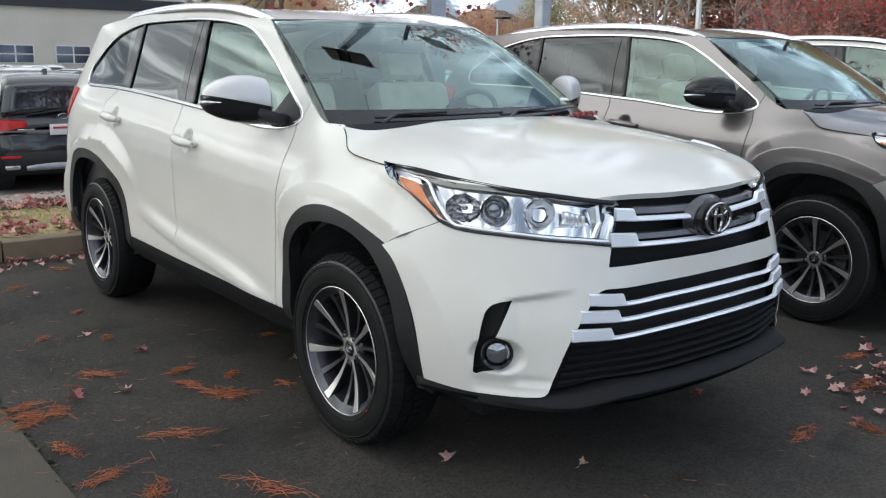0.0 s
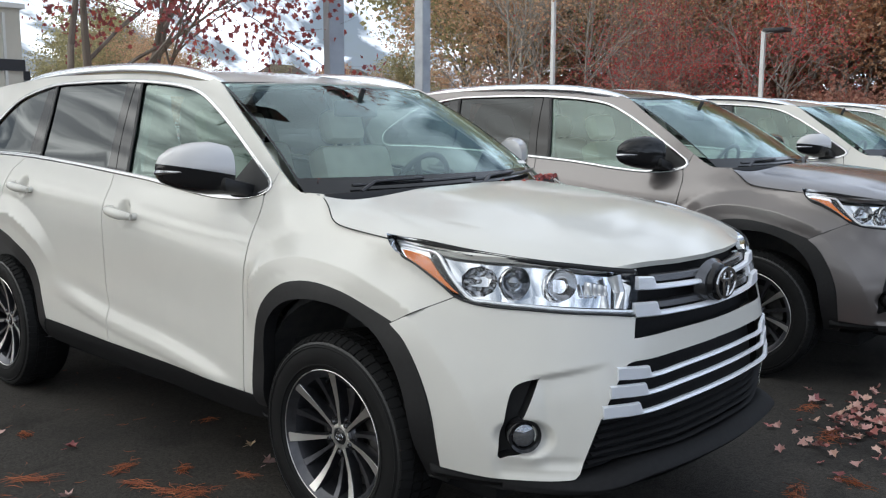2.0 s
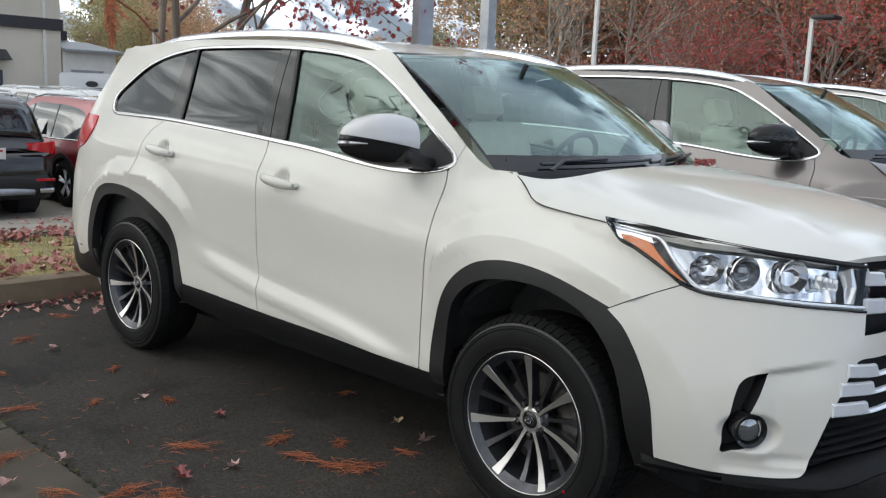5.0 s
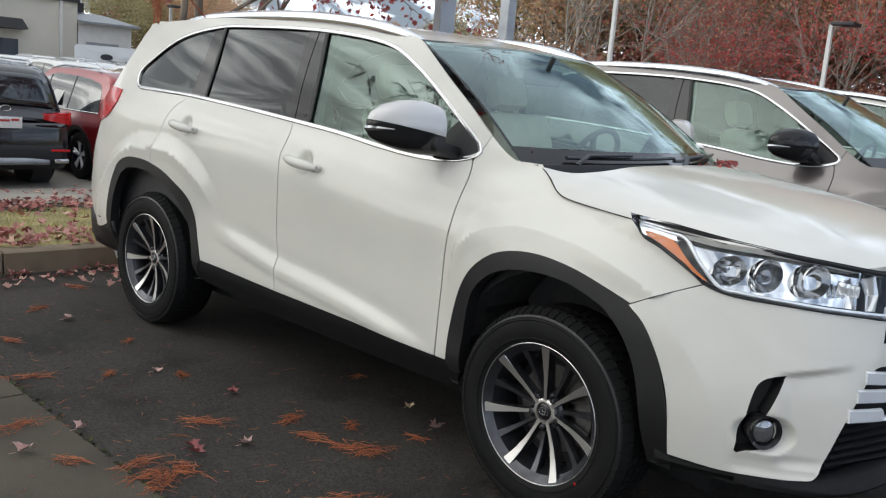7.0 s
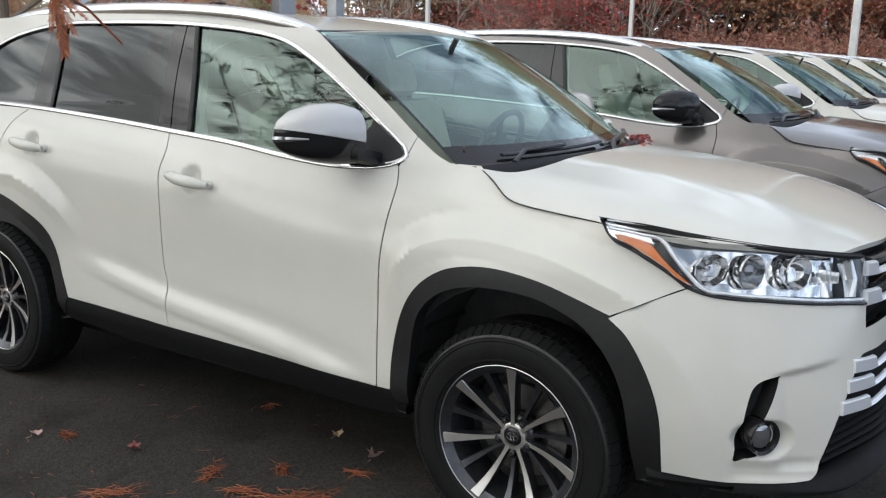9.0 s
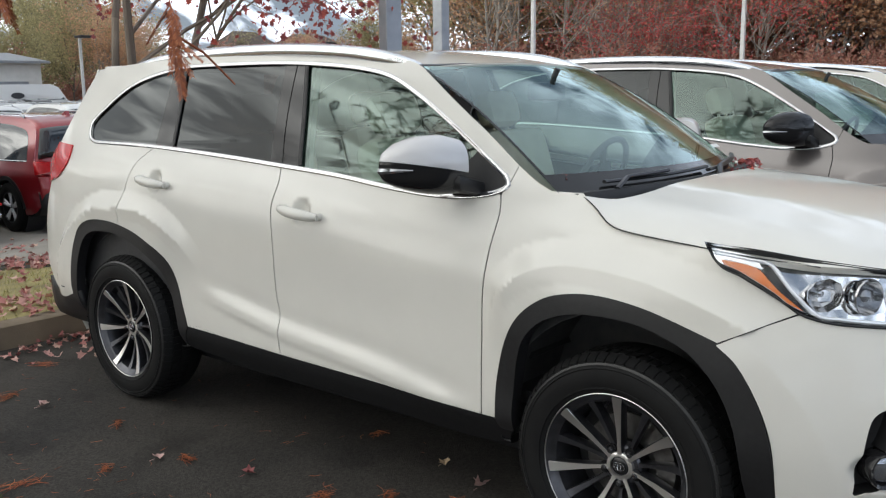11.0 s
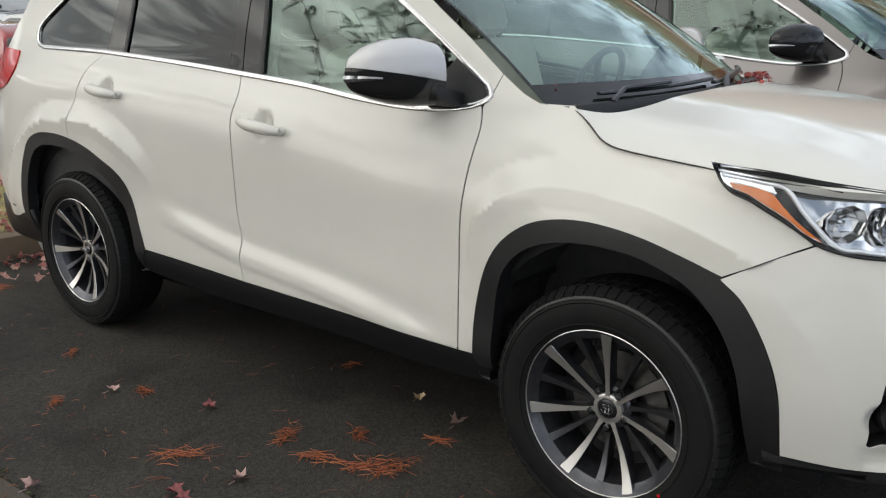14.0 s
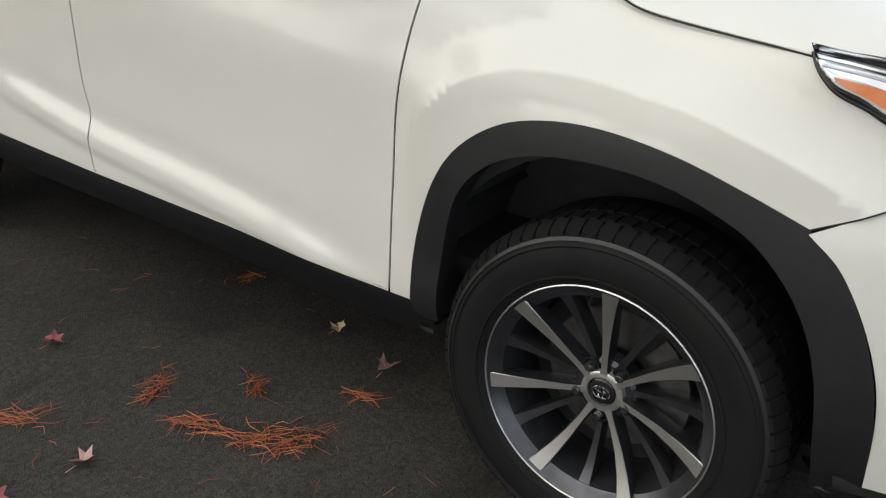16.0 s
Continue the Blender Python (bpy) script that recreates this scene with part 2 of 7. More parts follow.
oil = t.new("ShaderNodeTexNoise"); oil.inputs["Scale"].default_value, oil.inputs["Detail"].default_value = 2.3, 6
l.new(c.outputs["Object"], oil.inputs["Vector"])
dark = t.new("ShaderNodeMapRange"); dark.interpolation_type = "SMOOTHSTEP"
dark.inputs["From Min"].default_value, dark.inputs["From Max"].default_value = 0.30, 0.48
dark.inputs["To Min"].default_value, dark.inputs["To Max"].default_value = 0.62, 1.0
l.new(oil.outputs["Fac"], dark.inputs[0])
prod = t.new("ShaderNodeMath"); prod.operation = "MULTIPLY"
l.new(light.outputs[0], prod.inputs[0]); l.new(dark.outputs[0], prod.inputs[1])
sc = t.new("ShaderNodeVectorMath"); sc.operation = "SCALE"
l.new(was, sc.inputs[0]); l.new(prod.outputs[0], sc.inputs["Scale"])
l.new(sc.outputs[0], b.inputs["Base Color"])
M["concrete"] = noisy(mat("concrete", (0.3, 0.27, 0.22), 0.85), 3, (0.12, 0.092, 0.062), (0.25, 0.195, 0.135), 8, bump=0.4, bump_scale=120)
M["soil"] = noisy(mat("lawn", (0.3, 0.26, 0.11), 0.95), 4, (0.17, 0.145, 0.07), (0.38, 0.33, 0.14), 6, bump=0.8, bump_scale=60)
M["render"] = noisy(mat("render", (0.62, 0.57, 0.48), 0.85), 0.3, (0.56, 0.52, 0.44), (0.66, 0.61, 0.52), 6, bump=0.1)
M["fascia"] = mat("dark_fascia", (0.03, 0.03, 0.035), 0.5)


def kit_of(paint, cap, grey=False):
    kit = {k: M[k] for k in ("black_plastic", "gloss_black", "chrome", "rail", "silver", "smoke", "rubber", "rubber_highlight", "veiled_liner", "seam_black", "grille_black", "alloy_dark", "alloy_cut", "dark_steel", "disc", "glass", "screen", "privacy", "lens", "reflector", "lamp_back", "bulb", "amber", "tail", "mirror", "cream", "trim_dark", "headliner")}
    return kit | {"paint": paint, "paint_shade": paint, "roof": paint, "mirror_cap": cap}


def by_island(m, stops, rough=0.6, trans=0.0):
    """Colours that differ from piece to piece of a joined mesh."""
    t, l = m.node_tree.nodes, m.node_tree.links
    b = t["Principled BSDF"]
    g = t.new("ShaderNodeNewGeometry")
    r = t.new("ShaderNodeValToRGB")
    r.color_ramp.interpolation = "LINEAR"
    for k, (at, col) in enumerate(stops):
        e = r.color_ramp.elements[k] if k < 2 else r.color_ramp.elements.new(at)
        e.position, e.color = at, (*col, 1)
    l.new(g.outputs["Random Per Island"], r.inputs[0])
    l.new(r.outputs[0], b.inputs["Base Color"])
    b.inputs["Roughness"].default_value = rough
    if trans:
        tl, mx = t.new("ShaderNodeBsdfTranslucent"), t.new("ShaderNodeMixShader")
        mx.inputs[0].default_value = trans
        l.new(r.outputs[0], tl.inputs[0])
        o = t["Material Output"]
        l.new(b.outputs[0], mx.inputs[1])
        l.new(tl.outputs[0], mx.inputs[2])
        l.new(mx.outputs[0], o.inputs[0])
    return m


M["needles"] = by_island(mat("dry_needles", (0.3, 0.1, 0.04)), [(0, (0.17, 0.045, 0.018)), (1, (0.46, 0.15, 0.05)), (0.5, (0.31, 0.085, 0.030))], 0.7)
M["needles_green"] = by_island(mat("green_needles", (0.06, 0.09, 0.03)), [(0, (0.03, 0.05, 0.018)), (1, (0.12, 0.10, 0.035)), (0.6, (0.06, 0.085, 0.03))], 0.7)
M["leaf_fall"] = by_island(mat("fallen_leaves", (0.3, 0.15, 0.12)), [(0, (0.24, 0.07, 0.07)), (1, (0.62, 0.42, 0.32)), (0.35, (0.40, 0.15, 0.13)), (0.7, (0.52, 0.30, 0.26))], 0.65)
M["leaf_pale"] = noisy(mat("dry_pale_leaf", (0.5, 0.33, 0.3), 0.6), 40, (0.42, 0.24, 0.21), (0.60, 0.42, 0.38))
M["leaf_tan"] = noisy(mat("dry_tan_leaf", (0.45, 0.34, 0.2), 0.6), 40, (0.36, 0.25, 0.14), (0.52, 0.40, 0.26))
M["leaf_dark"] = noisy(mat("dry_red_leaf", (0.25, 0.06, 0.06), 0.6), 40, (0.18, 0.04, 0.045), (0.32, 0.10, 0.09))
M["leaf_red"] = by_island(mat("red_leaves", (0.35, 0.03, 0.03)), [(0, (0.24, 0.07, 0.08)), (1, (0.52, 0.11, 0.08)), (0.5, (0.36, 0.10, 0.10))], 0.5, 0.4)
M["wood_red"] = by_island(mat("red_wood_leaves", (0.2, 0.05, 0.04)), [(0, (0.48, 0.15, 0.14)), (1, (0.72, 0.30, 0.24)), (0.5, (0.78, 0.14, 0.14))], 0.6, 0.5)
M["wood_green"] = by_island(mat("green_wood_leaves", (0.06, 0.07, 0.03)), [(0, (0.27, 0.25, 0.14)), (1, (0.60, 0.52, 0.28)), (0.5, (0.48, 0.44, 0.24))], 0.6, 0.5)
M["wood_orange"] = by_island(mat("orange_wood_leaves", (0.2, 0.09, 0.03)), [(0, (0.52, 0.33, 0.21)), (1, (0.78, 0.55, 0.34)), (0.5, (0.72, 0.46, 0.30))], 0.6, 0.5)
M["wood_brown"] = by_island(mat("brown_thicket_leaves", (0.3, 0.18, 0.14)), [(0, (0.38, 0.22, 0.17)), (1, (0.62, 0.40, 0.29)), (0.5, (0.54, 0.27, 0.22))], 0.6, 0.5)
M["bark"] = noisy(mat("bark", (0.13, 0.11, 0.09), 0.9), 8, (0.12, 0.095, 0.078), (0.27, 0.225, 0.185), bump=0.6, bump_scale=40, stretch=(1, 1, 0.25))
M["bark_pale"] = noisy(mat("pale_bark", (0.4, 0.37, 0.32), 0.9), 6, (0.22, 0.20, 0.17), (0.52, 0.49, 0.44), bump=0.4, bump_scale=40, stretch=(1, 1, 0.25))
M["grass"] = by_island(mat("dry_grass", (0.2, 0.17, 0.06)), [(0, (0.22, 0.20, 0.06)), (1, (0.52, 0.44, 0.20)), (0.5, (0.36, 0.33, 0.10))], 0.8)
M["steel"] = noisy(mat("galvanised_steel", (0.36, 0.38, 0.41), 0.45, 0.6), 5, (0.30, 0.32, 0.35), (0.42, 0.44, 0.47))
M["white_steel"] = noisy(mat("white_steel", (0.7, 0.7, 0.69), 0.5), 5, (0.62, 0.62, 0.61), (0.75, 0.75, 0.74))
M["window_dark"] = mat("office_glass", (0.03, 0.045, 0.07), 0.06, 0.0, Coat_Weight=0.6)
M["white_paint"] = noisy(mat("white_trim", (0.72, 0.70, 0.66), 0.6), 2, (0.66, 0.64, 0.60), (0.76, 0.74, 0.70))
M["yellow_wall"] = noisy(mat("yellow_wall", (0.52, 0.42, 0.22), 0.85), 1, (0.46, 0.37, 0.19), (0.56, 0.46, 0.25))
M["roof_tile"] = noisy(mat("brown_shingle", (0.12, 0.09, 0.075), 0.9), 3, (0.09, 0.07, 0.06), (0.15, 0.115, 0.095))
M["blue_sign"] = mat("blue_sign", (0.03, 0.20, 0.50), 0.5)
M["paper"] = mat("white_paper", (0.75, 0.74, 0.72), 0.7)
M["red_print"] = mat("red_print", (0.45, 0.05, 0.05), 0.6)
M["paint_black"] = car_paint("black_car_paint", (0.010, 0.011, 0.013), 0.2, 0.25)
M["paint_red"] = car_paint("red_car_paint", (0.27, 0.012, 0.018), 0.35, 0.3)
M["paint_silver"] = car_paint("silver_car_paint", (0.40, 0.41, 0.43), 0.6, 0.3)
M["paint_dark"] = car_paint("charcoal_car_paint", (0.05, 0.053, 0.06), 0.4, 0.3)
M["paint_blue"] = car_paint("blue_grey_car_paint", (0.08, 0.11, 0.16), 0.4, 0.3)
M["paint_plain"] = car_paint("plain_white_car_paint", (0.74, 0.74, 0.73))
M["dark_glass"] = mat("dark_car_glass", (0.012, 0.016, 0.018), 0.04, Coat_Weight=1.0)
M["crack"] = noisy(mat("crack_filler", (0.02, 0.02, 0.018), 0.9), 20, (0.012, 0.012, 0.010), (0.045, 0.05, 0.02))

M["gutter"] = noisy(mat("gutter_concrete", (0.14, 0.12, 0.09), 0.9), 2.5, (0.045, 0.038, 0.029), (0.100, 0.084, 0.062), 8, bump=0.5, bump_scale=150)
M["moss"] = by_island(mat("moss", (0.06, 0.07, 0.02)), [(0, (0.025, 0.025, 0.012)), (1, (0.085, 0.095, 0.03)), (0.5, (0.04, 0.045, 0.015))], 0.9)

M["lot"] = noisy(mat("pale_lot_paving", (0.2, 0.19, 0.17), 0.85), 0.8, (0.19, 0.175, 0.15), (0.31, 0.285, 0.245), 8, bump=0.3, bump_scale=120)

# ---- shapes ----
def pchip(xs, ys, x):
    """Monotone cubic through (xs, ys[..., i]) at x; ys may carry leading axes equal to x's."""
    xs, ys, x = np.asarray(xs, float), np.asarray(ys, float), np.asarray(x, float)
    h = np.diff(xs)
    d = np.diff(ys, axis=-1) / h
    m = np.zeros_like(ys)
    m[..., 1:-1] = np.where(d[..., 1:] * d[..., :-1] > 0, 2 * d[..., 1:] * d[..., :-1] / (d[..., 1:] + d[..., :-1] + 1e-12), 0)
    m[..., 0], m[..., -1] = d[..., 0], d[..., -1]
    i = np.clip(np.searchsorted(xs, x) - 1, 0, len(xs) - 2)
    t = (x - xs[i]) / h[i]
    if ys.ndim > 1:
        k = np.arange(len(x))
        a, b, ma, mb = ys[k, i], ys[k, i + 1], m[k, i], m[k, i + 1]
    else:
        a, b, ma, mb = ys[i], ys[i + 1], m[i], m[i + 1]
    tc = np.clip(t, 0, 1)
    v = (2 * tc**3 - 3 * tc**2 + 1) * a + (tc**3 - 2 * tc**2 + tc) * h[i] * ma + (-2 * tc**3 + 3 * tc**2) * b + (tc**3 - tc**2) * h[i] * mb
    return v + np.where(t > 1, (t - 1) * h[i] * mb, 0) + np.where(t < 0, t * h[i] * ma, 0)


def step(a, b, x):
    t = np.clip((x - a) / (b - a), 0, 1)
    return t * t * (3 - 2 * t)


def smooth_sheet(f, a0, a1, da, b0, b1, db):
    """A cubic spline surface that follows f(a, b) with no kinks finer than da and db."""
    A, B = np.arange(a0 - 2 * da, a1 + 3 * da, da), np.arange(b0 - 2 * db, b1 + 3 * db, db)
    ga, gb = np.meshgrid(A, B, indexing="ij")
    table = f(ga.ravel(), gb.ravel()).reshape(len(A), len(B), -1)

    def weights(t):
        return ((1 - t) ** 3 / 6, (3 * t**3 - 6 * t**2 + 4) / 6, (-3 * t**3 + 3 * t**2 + 3 * t + 1) / 6, t**3 / 6)

    def at(a, b):
        fa, fb = (a - A[0]) / da, (b - B[0]) / db
        i, j = np.clip(np.floor(fa).astype(int), 1, len(A) - 3), np.clip(np.floor(fb).astype(int), 1, len(B) - 3)
        wa, wb = weights(np.clip(fa - i, -.5, 1.5)), weights(np.clip(fb - j, -.5, 1.5))
        return sum(wa[m][..., None] * wb[n][..., None] * table[i + m - 1, j + n - 1] for m in range(4) for n in range(4))
    return at


def curve(pts, gap=0.03):
    """A smooth line through the points, with one point about every gap."""
    p = np.array(pts, float)
    if len(p) == 2:
        n = max(1, int(np.linalg.norm(p[1] - p[0]) / gap))
        return [tuple(p[0] + (p[1] - p[0]) * k / n) for k in range(n + 1)]
    e = np.vstack([2 * p[0] - p[1], p, 2 * p[-1] - p[-2]])
    out = []
    for i in range(1, len(e) - 2):
        a, b, c, d = e[i - 1], e[i], e[i + 1], e[i + 2]
        n = max(1, int(np.ceil(np.linalg.norm(c - b) / gap)))
        t1 = max(np.linalg.norm(b - a), 1e-4) ** 0.5
        t2 = max(np.linalg.norm(c - b), 1e-4) ** 0.5
        t3 = max(np.linalg.norm(d - c), 1e-4) ** 0.5
        mb = ((b - a) / t1 - (c - a) / (t1 + t2) + (c - b) / t2) * t2
        mc = ((c - b) / t2 - (d - b) / (t2 + t3) + (d - c) / t3) * t2
        for k in range(n):
            t = k / n
            out.append(tuple((2 * t**3 - 3 * t**2 + 1) * b + (t**3 - 2 * t**2 + t) * mb + (-2 * t**3 + 3 * t**2) * c + (t**3 - t**2) * mc))
    out.append(tuple(p[-1]))
    return out


def loop(*lines):
    out = []
    for line in lines:
        for p in line:
            if not out or (abs(p[0] - out[-1][0]) + abs(p[1] - out[-1][1])) > 1e-4:
                out.append(tuple(p))
    if (abs(out[0][0] - out[-1][0]) + abs(out[0][1] - out[-1][1])) < 1e-4:
        out.pop()
    return out


def inside(px, py, ring):
    r = np.array(ring)
    x0, y0 = r[:, 0], r[:, 1]
    x1, y1 = np.roll(x0, -1), np.roll(y0, -1)
    hit = ((y0 > py[:, None]) != (y1 > py[:, None])) & (px[:, None] < (x1 - x0) * (py[:, None] - y0) / (y1 - y0 + 1e-15) + x0)
    return hit.sum(1) % 2 == 1


def part(name, bm, material, parent=None, label="", smooth=True):
    me = bpy.data.meshes.new(name)
    bmesh.ops.recalc_face_normals(bm, faces=bm.faces)
    bm.to_mesh(me)
    bm.free()
    if smooth:
        me.shade_smooth()
        me.set_sharp_from_angle(angle=radians(40))
    me.materials.append(material)
    ob = new(name, me)
    ob.parent = parent
    return tagged(ob, label)


def skin(name, rings, shape, material, parent, gap=0.035, thick=0.012, lift=0.0, both=True, label="", creases=()):
    """A panel: a flat outline with holes and lines along which it is folded, laid on a curved surface shape(a, b) -> xyz, with turned-in edges; both: and its mirror image."""
    verts, edges = [], []
    for ring in rings:
        n = len(verts)
        verts += [Vector(p[:2]) for p in ring]
        edges += [(n + k, n + (k + 1) % len(ring)) for k in range(len(ring))]
    for line in creases:
        n = len(verts)
        verts += [Vector(p[:2]) for p in line]
        edges += [(n + k, n + k + 1) for k in range(len(line) - 1)]
    rim = np.array([tuple(v) for v in verts])
    lo, hi = rim.min(0), rim.max(0)
    ga, gb = gap if isinstance(gap, tuple) else (gap, gap)
    gx, gy = np.meshgrid(np.arange(lo[0] + ga / 2, hi[0], ga), np.arange(lo[1] + gb / 2, hi[1], gb))
    gx, gy = gx.ravel(), gy.ravel()
    ok = np.zeros(len(gx), bool)
    for ring in rings:
        ok ^= inside(gx, gy, ring)
    gx, gy = gx[ok], gy[ok]
    far = np.array([np.min(((rim[:, 0] - a) / ga) ** 2 + ((rim[:, 1] - b) / gb) ** 2) for a, b in zip(gx, gy)]) > 0.45 ** 2 if len(gx) else []
    verts += [Vector((a, b)) for a, b, f in zip(gx, gy, far) if f]
    got = mathutils.geometry.delaunay_2d_cdt([Vector((v[0] / ga, v[1] / gb)) for v in verts], edges, [], 2, 1e-6)
    flat, faces = np.array([(v[0] * ga, v[1] * gb) for v in got[0]]), [tuple(f) for f in got[2]]
    mids = np.array([flat[list(f)].mean(0) for f in faces])
    within = np.zeros(len(mids), bool)
    for ring in rings:
        within ^= inside(mids[:, 0], mids[:, 1], ring)
    faces = [f for f, w in zip(faces, within) if w]
    a, b = flat[:, 0], flat[:, 1]
    pos = shape(a, b)
    e = 2e-3
    nor = np.cross(shape(a + e, b) - shape(a - e, b), shape(a, b + e) - shape(a, b - e))
    nor /= np.linalg.norm(nor, axis=1)[:, None] + 1e-12
    core = pos.copy()
    core[:, 1] *= 0
    core[:, 2] = 0.5
    core[:, 0] = np.clip(core[:, 0], -3, -0.2)
    if ((pos - core) * nor).sum() < 0:
        nor = -nor
    pos = pos + lift * nor
    tri = []
    for f in faces:
        p, q, r = pos[f[0]], pos[f[1]], pos[f[2]]
        tri.append(f if np.dot(np.cross(q - p, r - p), nor[f[0]]) > 0 else f[::-1])
    seen = {}
    for f in tri:
        for k in range(len(f)):
            u, w = f[k], f[(k + 1) % len(f)]
            seen[(u, w)] = 1
    border = [(u, w) for (u, w) in seen if (w, u) not in seen]
    allv, allf, alln = list(map(tuple, pos)), list(tri), [[tuple(nor[i]) for i in f] for f in tri]
    inner = {}
    for u, w in border:
        for i in (u, w):
            if i not in inner:
                inner[i] = len(allv)
                allv.append(tuple(pos[i] - thick * nor[i]))
    for u, w in border:
        if both and max(abs(pos[u][1]), abs(pos[w][1])) < .004:
            continue
        f = (w, u, inner[u], inner[w])
        n = np.cross(np.array(allv[f[1]]) - np.array(allv[f[0]]), np.array(allv[f[2]]) - np.array(allv[f[1]]))
        n = tuple(n / (np.linalg.norm(n) + 1e-12))
        allf.append(f)
        alln.append([n] * 4)
    two = both and min(abs(v[1]) for v in allv) > 0.02
    sides = [(allv, allf, alln)]
    if both:
        mv, mf, mn = [(x, -y, z) for x, y, z in allv], [f[::-1] for f in allf], [[(n[0], -n[1], n[2]) for n in ns[::-1]] for ns in alln]
        if two:
            sides.append((mv, mf, mn))
        else:
            k = len(allv)
            sides = [(allv + mv, allf + [tuple(k + i for i in f) for f in mf], alln + mn)]
    made = []
    for vs, fs, ns in sides:
        me = bpy.data.meshes.new(name)
        me.from_pydata(vs, [], fs)
        me.shade_smooth()
        me.normals_split_custom_set([n for q in ns for n in q])
        me.materials.append(material)
        ob = new(name, me)
        ob.parent = parent
        made.append(tagged(ob, label))
    return made[0]


def sheet(name, rows, material, parent, closed=False, caps=False, label="", thick=0.0):
    """A surface through rows of points. closed: each row is a ring; caps: fill the first and last ring."""
    bm = bmesh.new()
    vs = [[bm.verts.new(p) for p in row] for row in rows]
    for r0, r1 in zip(vs, vs[1:]):
        n = len(r0)
        for k in range(n if closed else n - 1):
            bm.faces.new((r0[k], r0[(k + 1) % n], r1[(k + 1) % n], r1[k]))
    if caps:
        bm.faces.new(vs[0][::-1])
        bm.faces.new(vs[-1])
    ob = part(name, bm, material, parent, label)
    if thick:
        m = ob.modifiers.new("thickness", "SOLIDIFY")
        m.thickness = thick
    return ob


def box_into(bm, lo, hi, bevel=0.0, turn=None):
    """A bevelled box from corner lo to corner hi, added to bm."""
    made = bmesh.ops.create_cube(bm, size=1.0)["verts"]
    c, s = (Vector(lo) + Vector(hi)) / 2, Vector(hi) - Vector(lo)
    for v in made:
        v.co = Vector((v.co.x * s.x, v.co.y * s.y, v.co.z * s.z))
    if bevel:
        es = list({e for v in made for e in v.link_edges})
        got = bmesh.ops.bevel(bm, geom=es, offset=bevel, segments=2, affect="EDGES", profile=0.5)
        made = list({v for f in got["faces"] for v in f.verts} | {v for v in made if v.is_valid})
    for v in made:
        v.co = c + (turn @ v.co if turn else v.co)
    return made


def rod_into(bm, pts, radius, sides=8, flat=1.0, up=(0, 0, 1)):
    """A round or flattened rod along the points; radius may be one value or one for each point."""
    pts = [Vector(tuple(float(v) for v in p)) for p in pts]
    rs = radius if hasattr(radius, "__len__") else [radius] * len(pts)
    rings = []
    for i, p in enumerate(pts):
        d = (pts[min(i + 1, len(pts) - 1)] - pts[max(i - 1, 0)]).normalized()
        s = d.cross(Vector(up))
        s = s.normalized() if s.length > 1e-4 else d.orthogonal().normalized()
        u = s.cross(d).normalized()
        rings.append([bm.verts.new(p + float(rs[i]) * (math.cos(2 * math.pi * k / sides) * s + flat * math.sin(2 * math.pi * k / sides) * u)) for k in range(sides)])
    for r0, r1 in zip(rings, rings[1:]):
        for k in range(sides):
            bm.faces.new((r0[k], r0[(k + 1) % sides], r1[(k + 1) % sides], r1[k]))
    bm.faces.new(rings[0][::-1])
    bm.faces.new(rings[-1])


def lathe_into(bm, profile, sides=48, centre=(0, 0, 0), axis="y", closed=True):
    """A solid of revolution; profile of (radius, along) about the axis through centre."""
    rings = []
    for r, h in profile:
        ring = []
        for k in range(sides):
            a = 2 * math.pi * k / sides
            c, s = r * math.cos(a), r * math.sin(a)
            q = (c, h, s) if axis == "y" else (c, s, h) if axis == "z" else (h, c, s)
            ring.append(bm.verts.new(Vector(q) + Vector(centre)))
        rings.append(ring)
    pairs = list(zip(rings, rings[1:])) + ([(rings[-1], rings[0])] if closed else [])
    for r0, r1 in pairs:
        for k in range(sides):
            bm.faces.new((r0[k], r0[(k + 1) % sides], r1[(k + 1) % sides], r1[k]))


# ---- the SUV's surfaces: x ahead from the front axle, y to its left, z from the ground ----
SIDE_X = [-3.75, -3.5, -3.2, -2.79, -2.2, -1.6, -1.05, -0.5, 0.0, 0.3, 0.6]
SIDE_Z = [0.20, 0.33, 0.45, 0.53, 0.62, 0.75, 0.95, 1.05, 1.12, 1.17, 1.22, 1.30, 1.45, 1.60, 1.68, 1.73]
SIDE_Y = np.array([
    [.66, .70, .72, .73, .73, .73, .73, .73, .73, .73, .70],
    [.79, .83, .835, .835, .83, .83, .83, .83, .835, .84, .83],
    [.80, .865, .90, .903, .897, .895, .895, .897, .90, .895, .86],
    [.80, .868, .905, .905, .896, .892, .892, .896, .905, .90, .865],
    [.80, .87, .905, .904, .893, .888, .888, .894, .905, .90, .865],
    [.79, .865, .90, .90, .888, .884, .884, .889, .900, .90, .86],
    [.765, .845, .89, .898, .890, .886, .886, .888, .893, .885, .82],
    [.745, .83, .875, .885, .881, .878, .877, .873, .872, .868, .79],
    [.72, .81, .85, .862, .859, .856, .853, .847, .848, .848, .77],
    [.70, .785, .822, .835, .832, .830, .828, .822, .815, .828, .75],
    [.69, .76, .79, .80, .802, .802, .80, .792, .76, .79, .72],
    [.66, .725, .755, .772, .775, .776, .773, .755, .69, .70, .65],
    [.60, .66, .70, .72, .722, .722, .72, .700, .60, .60, .60],
    [.55, .605, .645, .665, .667, .665, .662, .640, .50, .50, .50],
    [.53, .575, .61, .63, .632, .63, .627, .60, .45, .45, .45],
    [.50, .55, .58, .60, .60, .60, .595, .56, .40, .40, .40]])
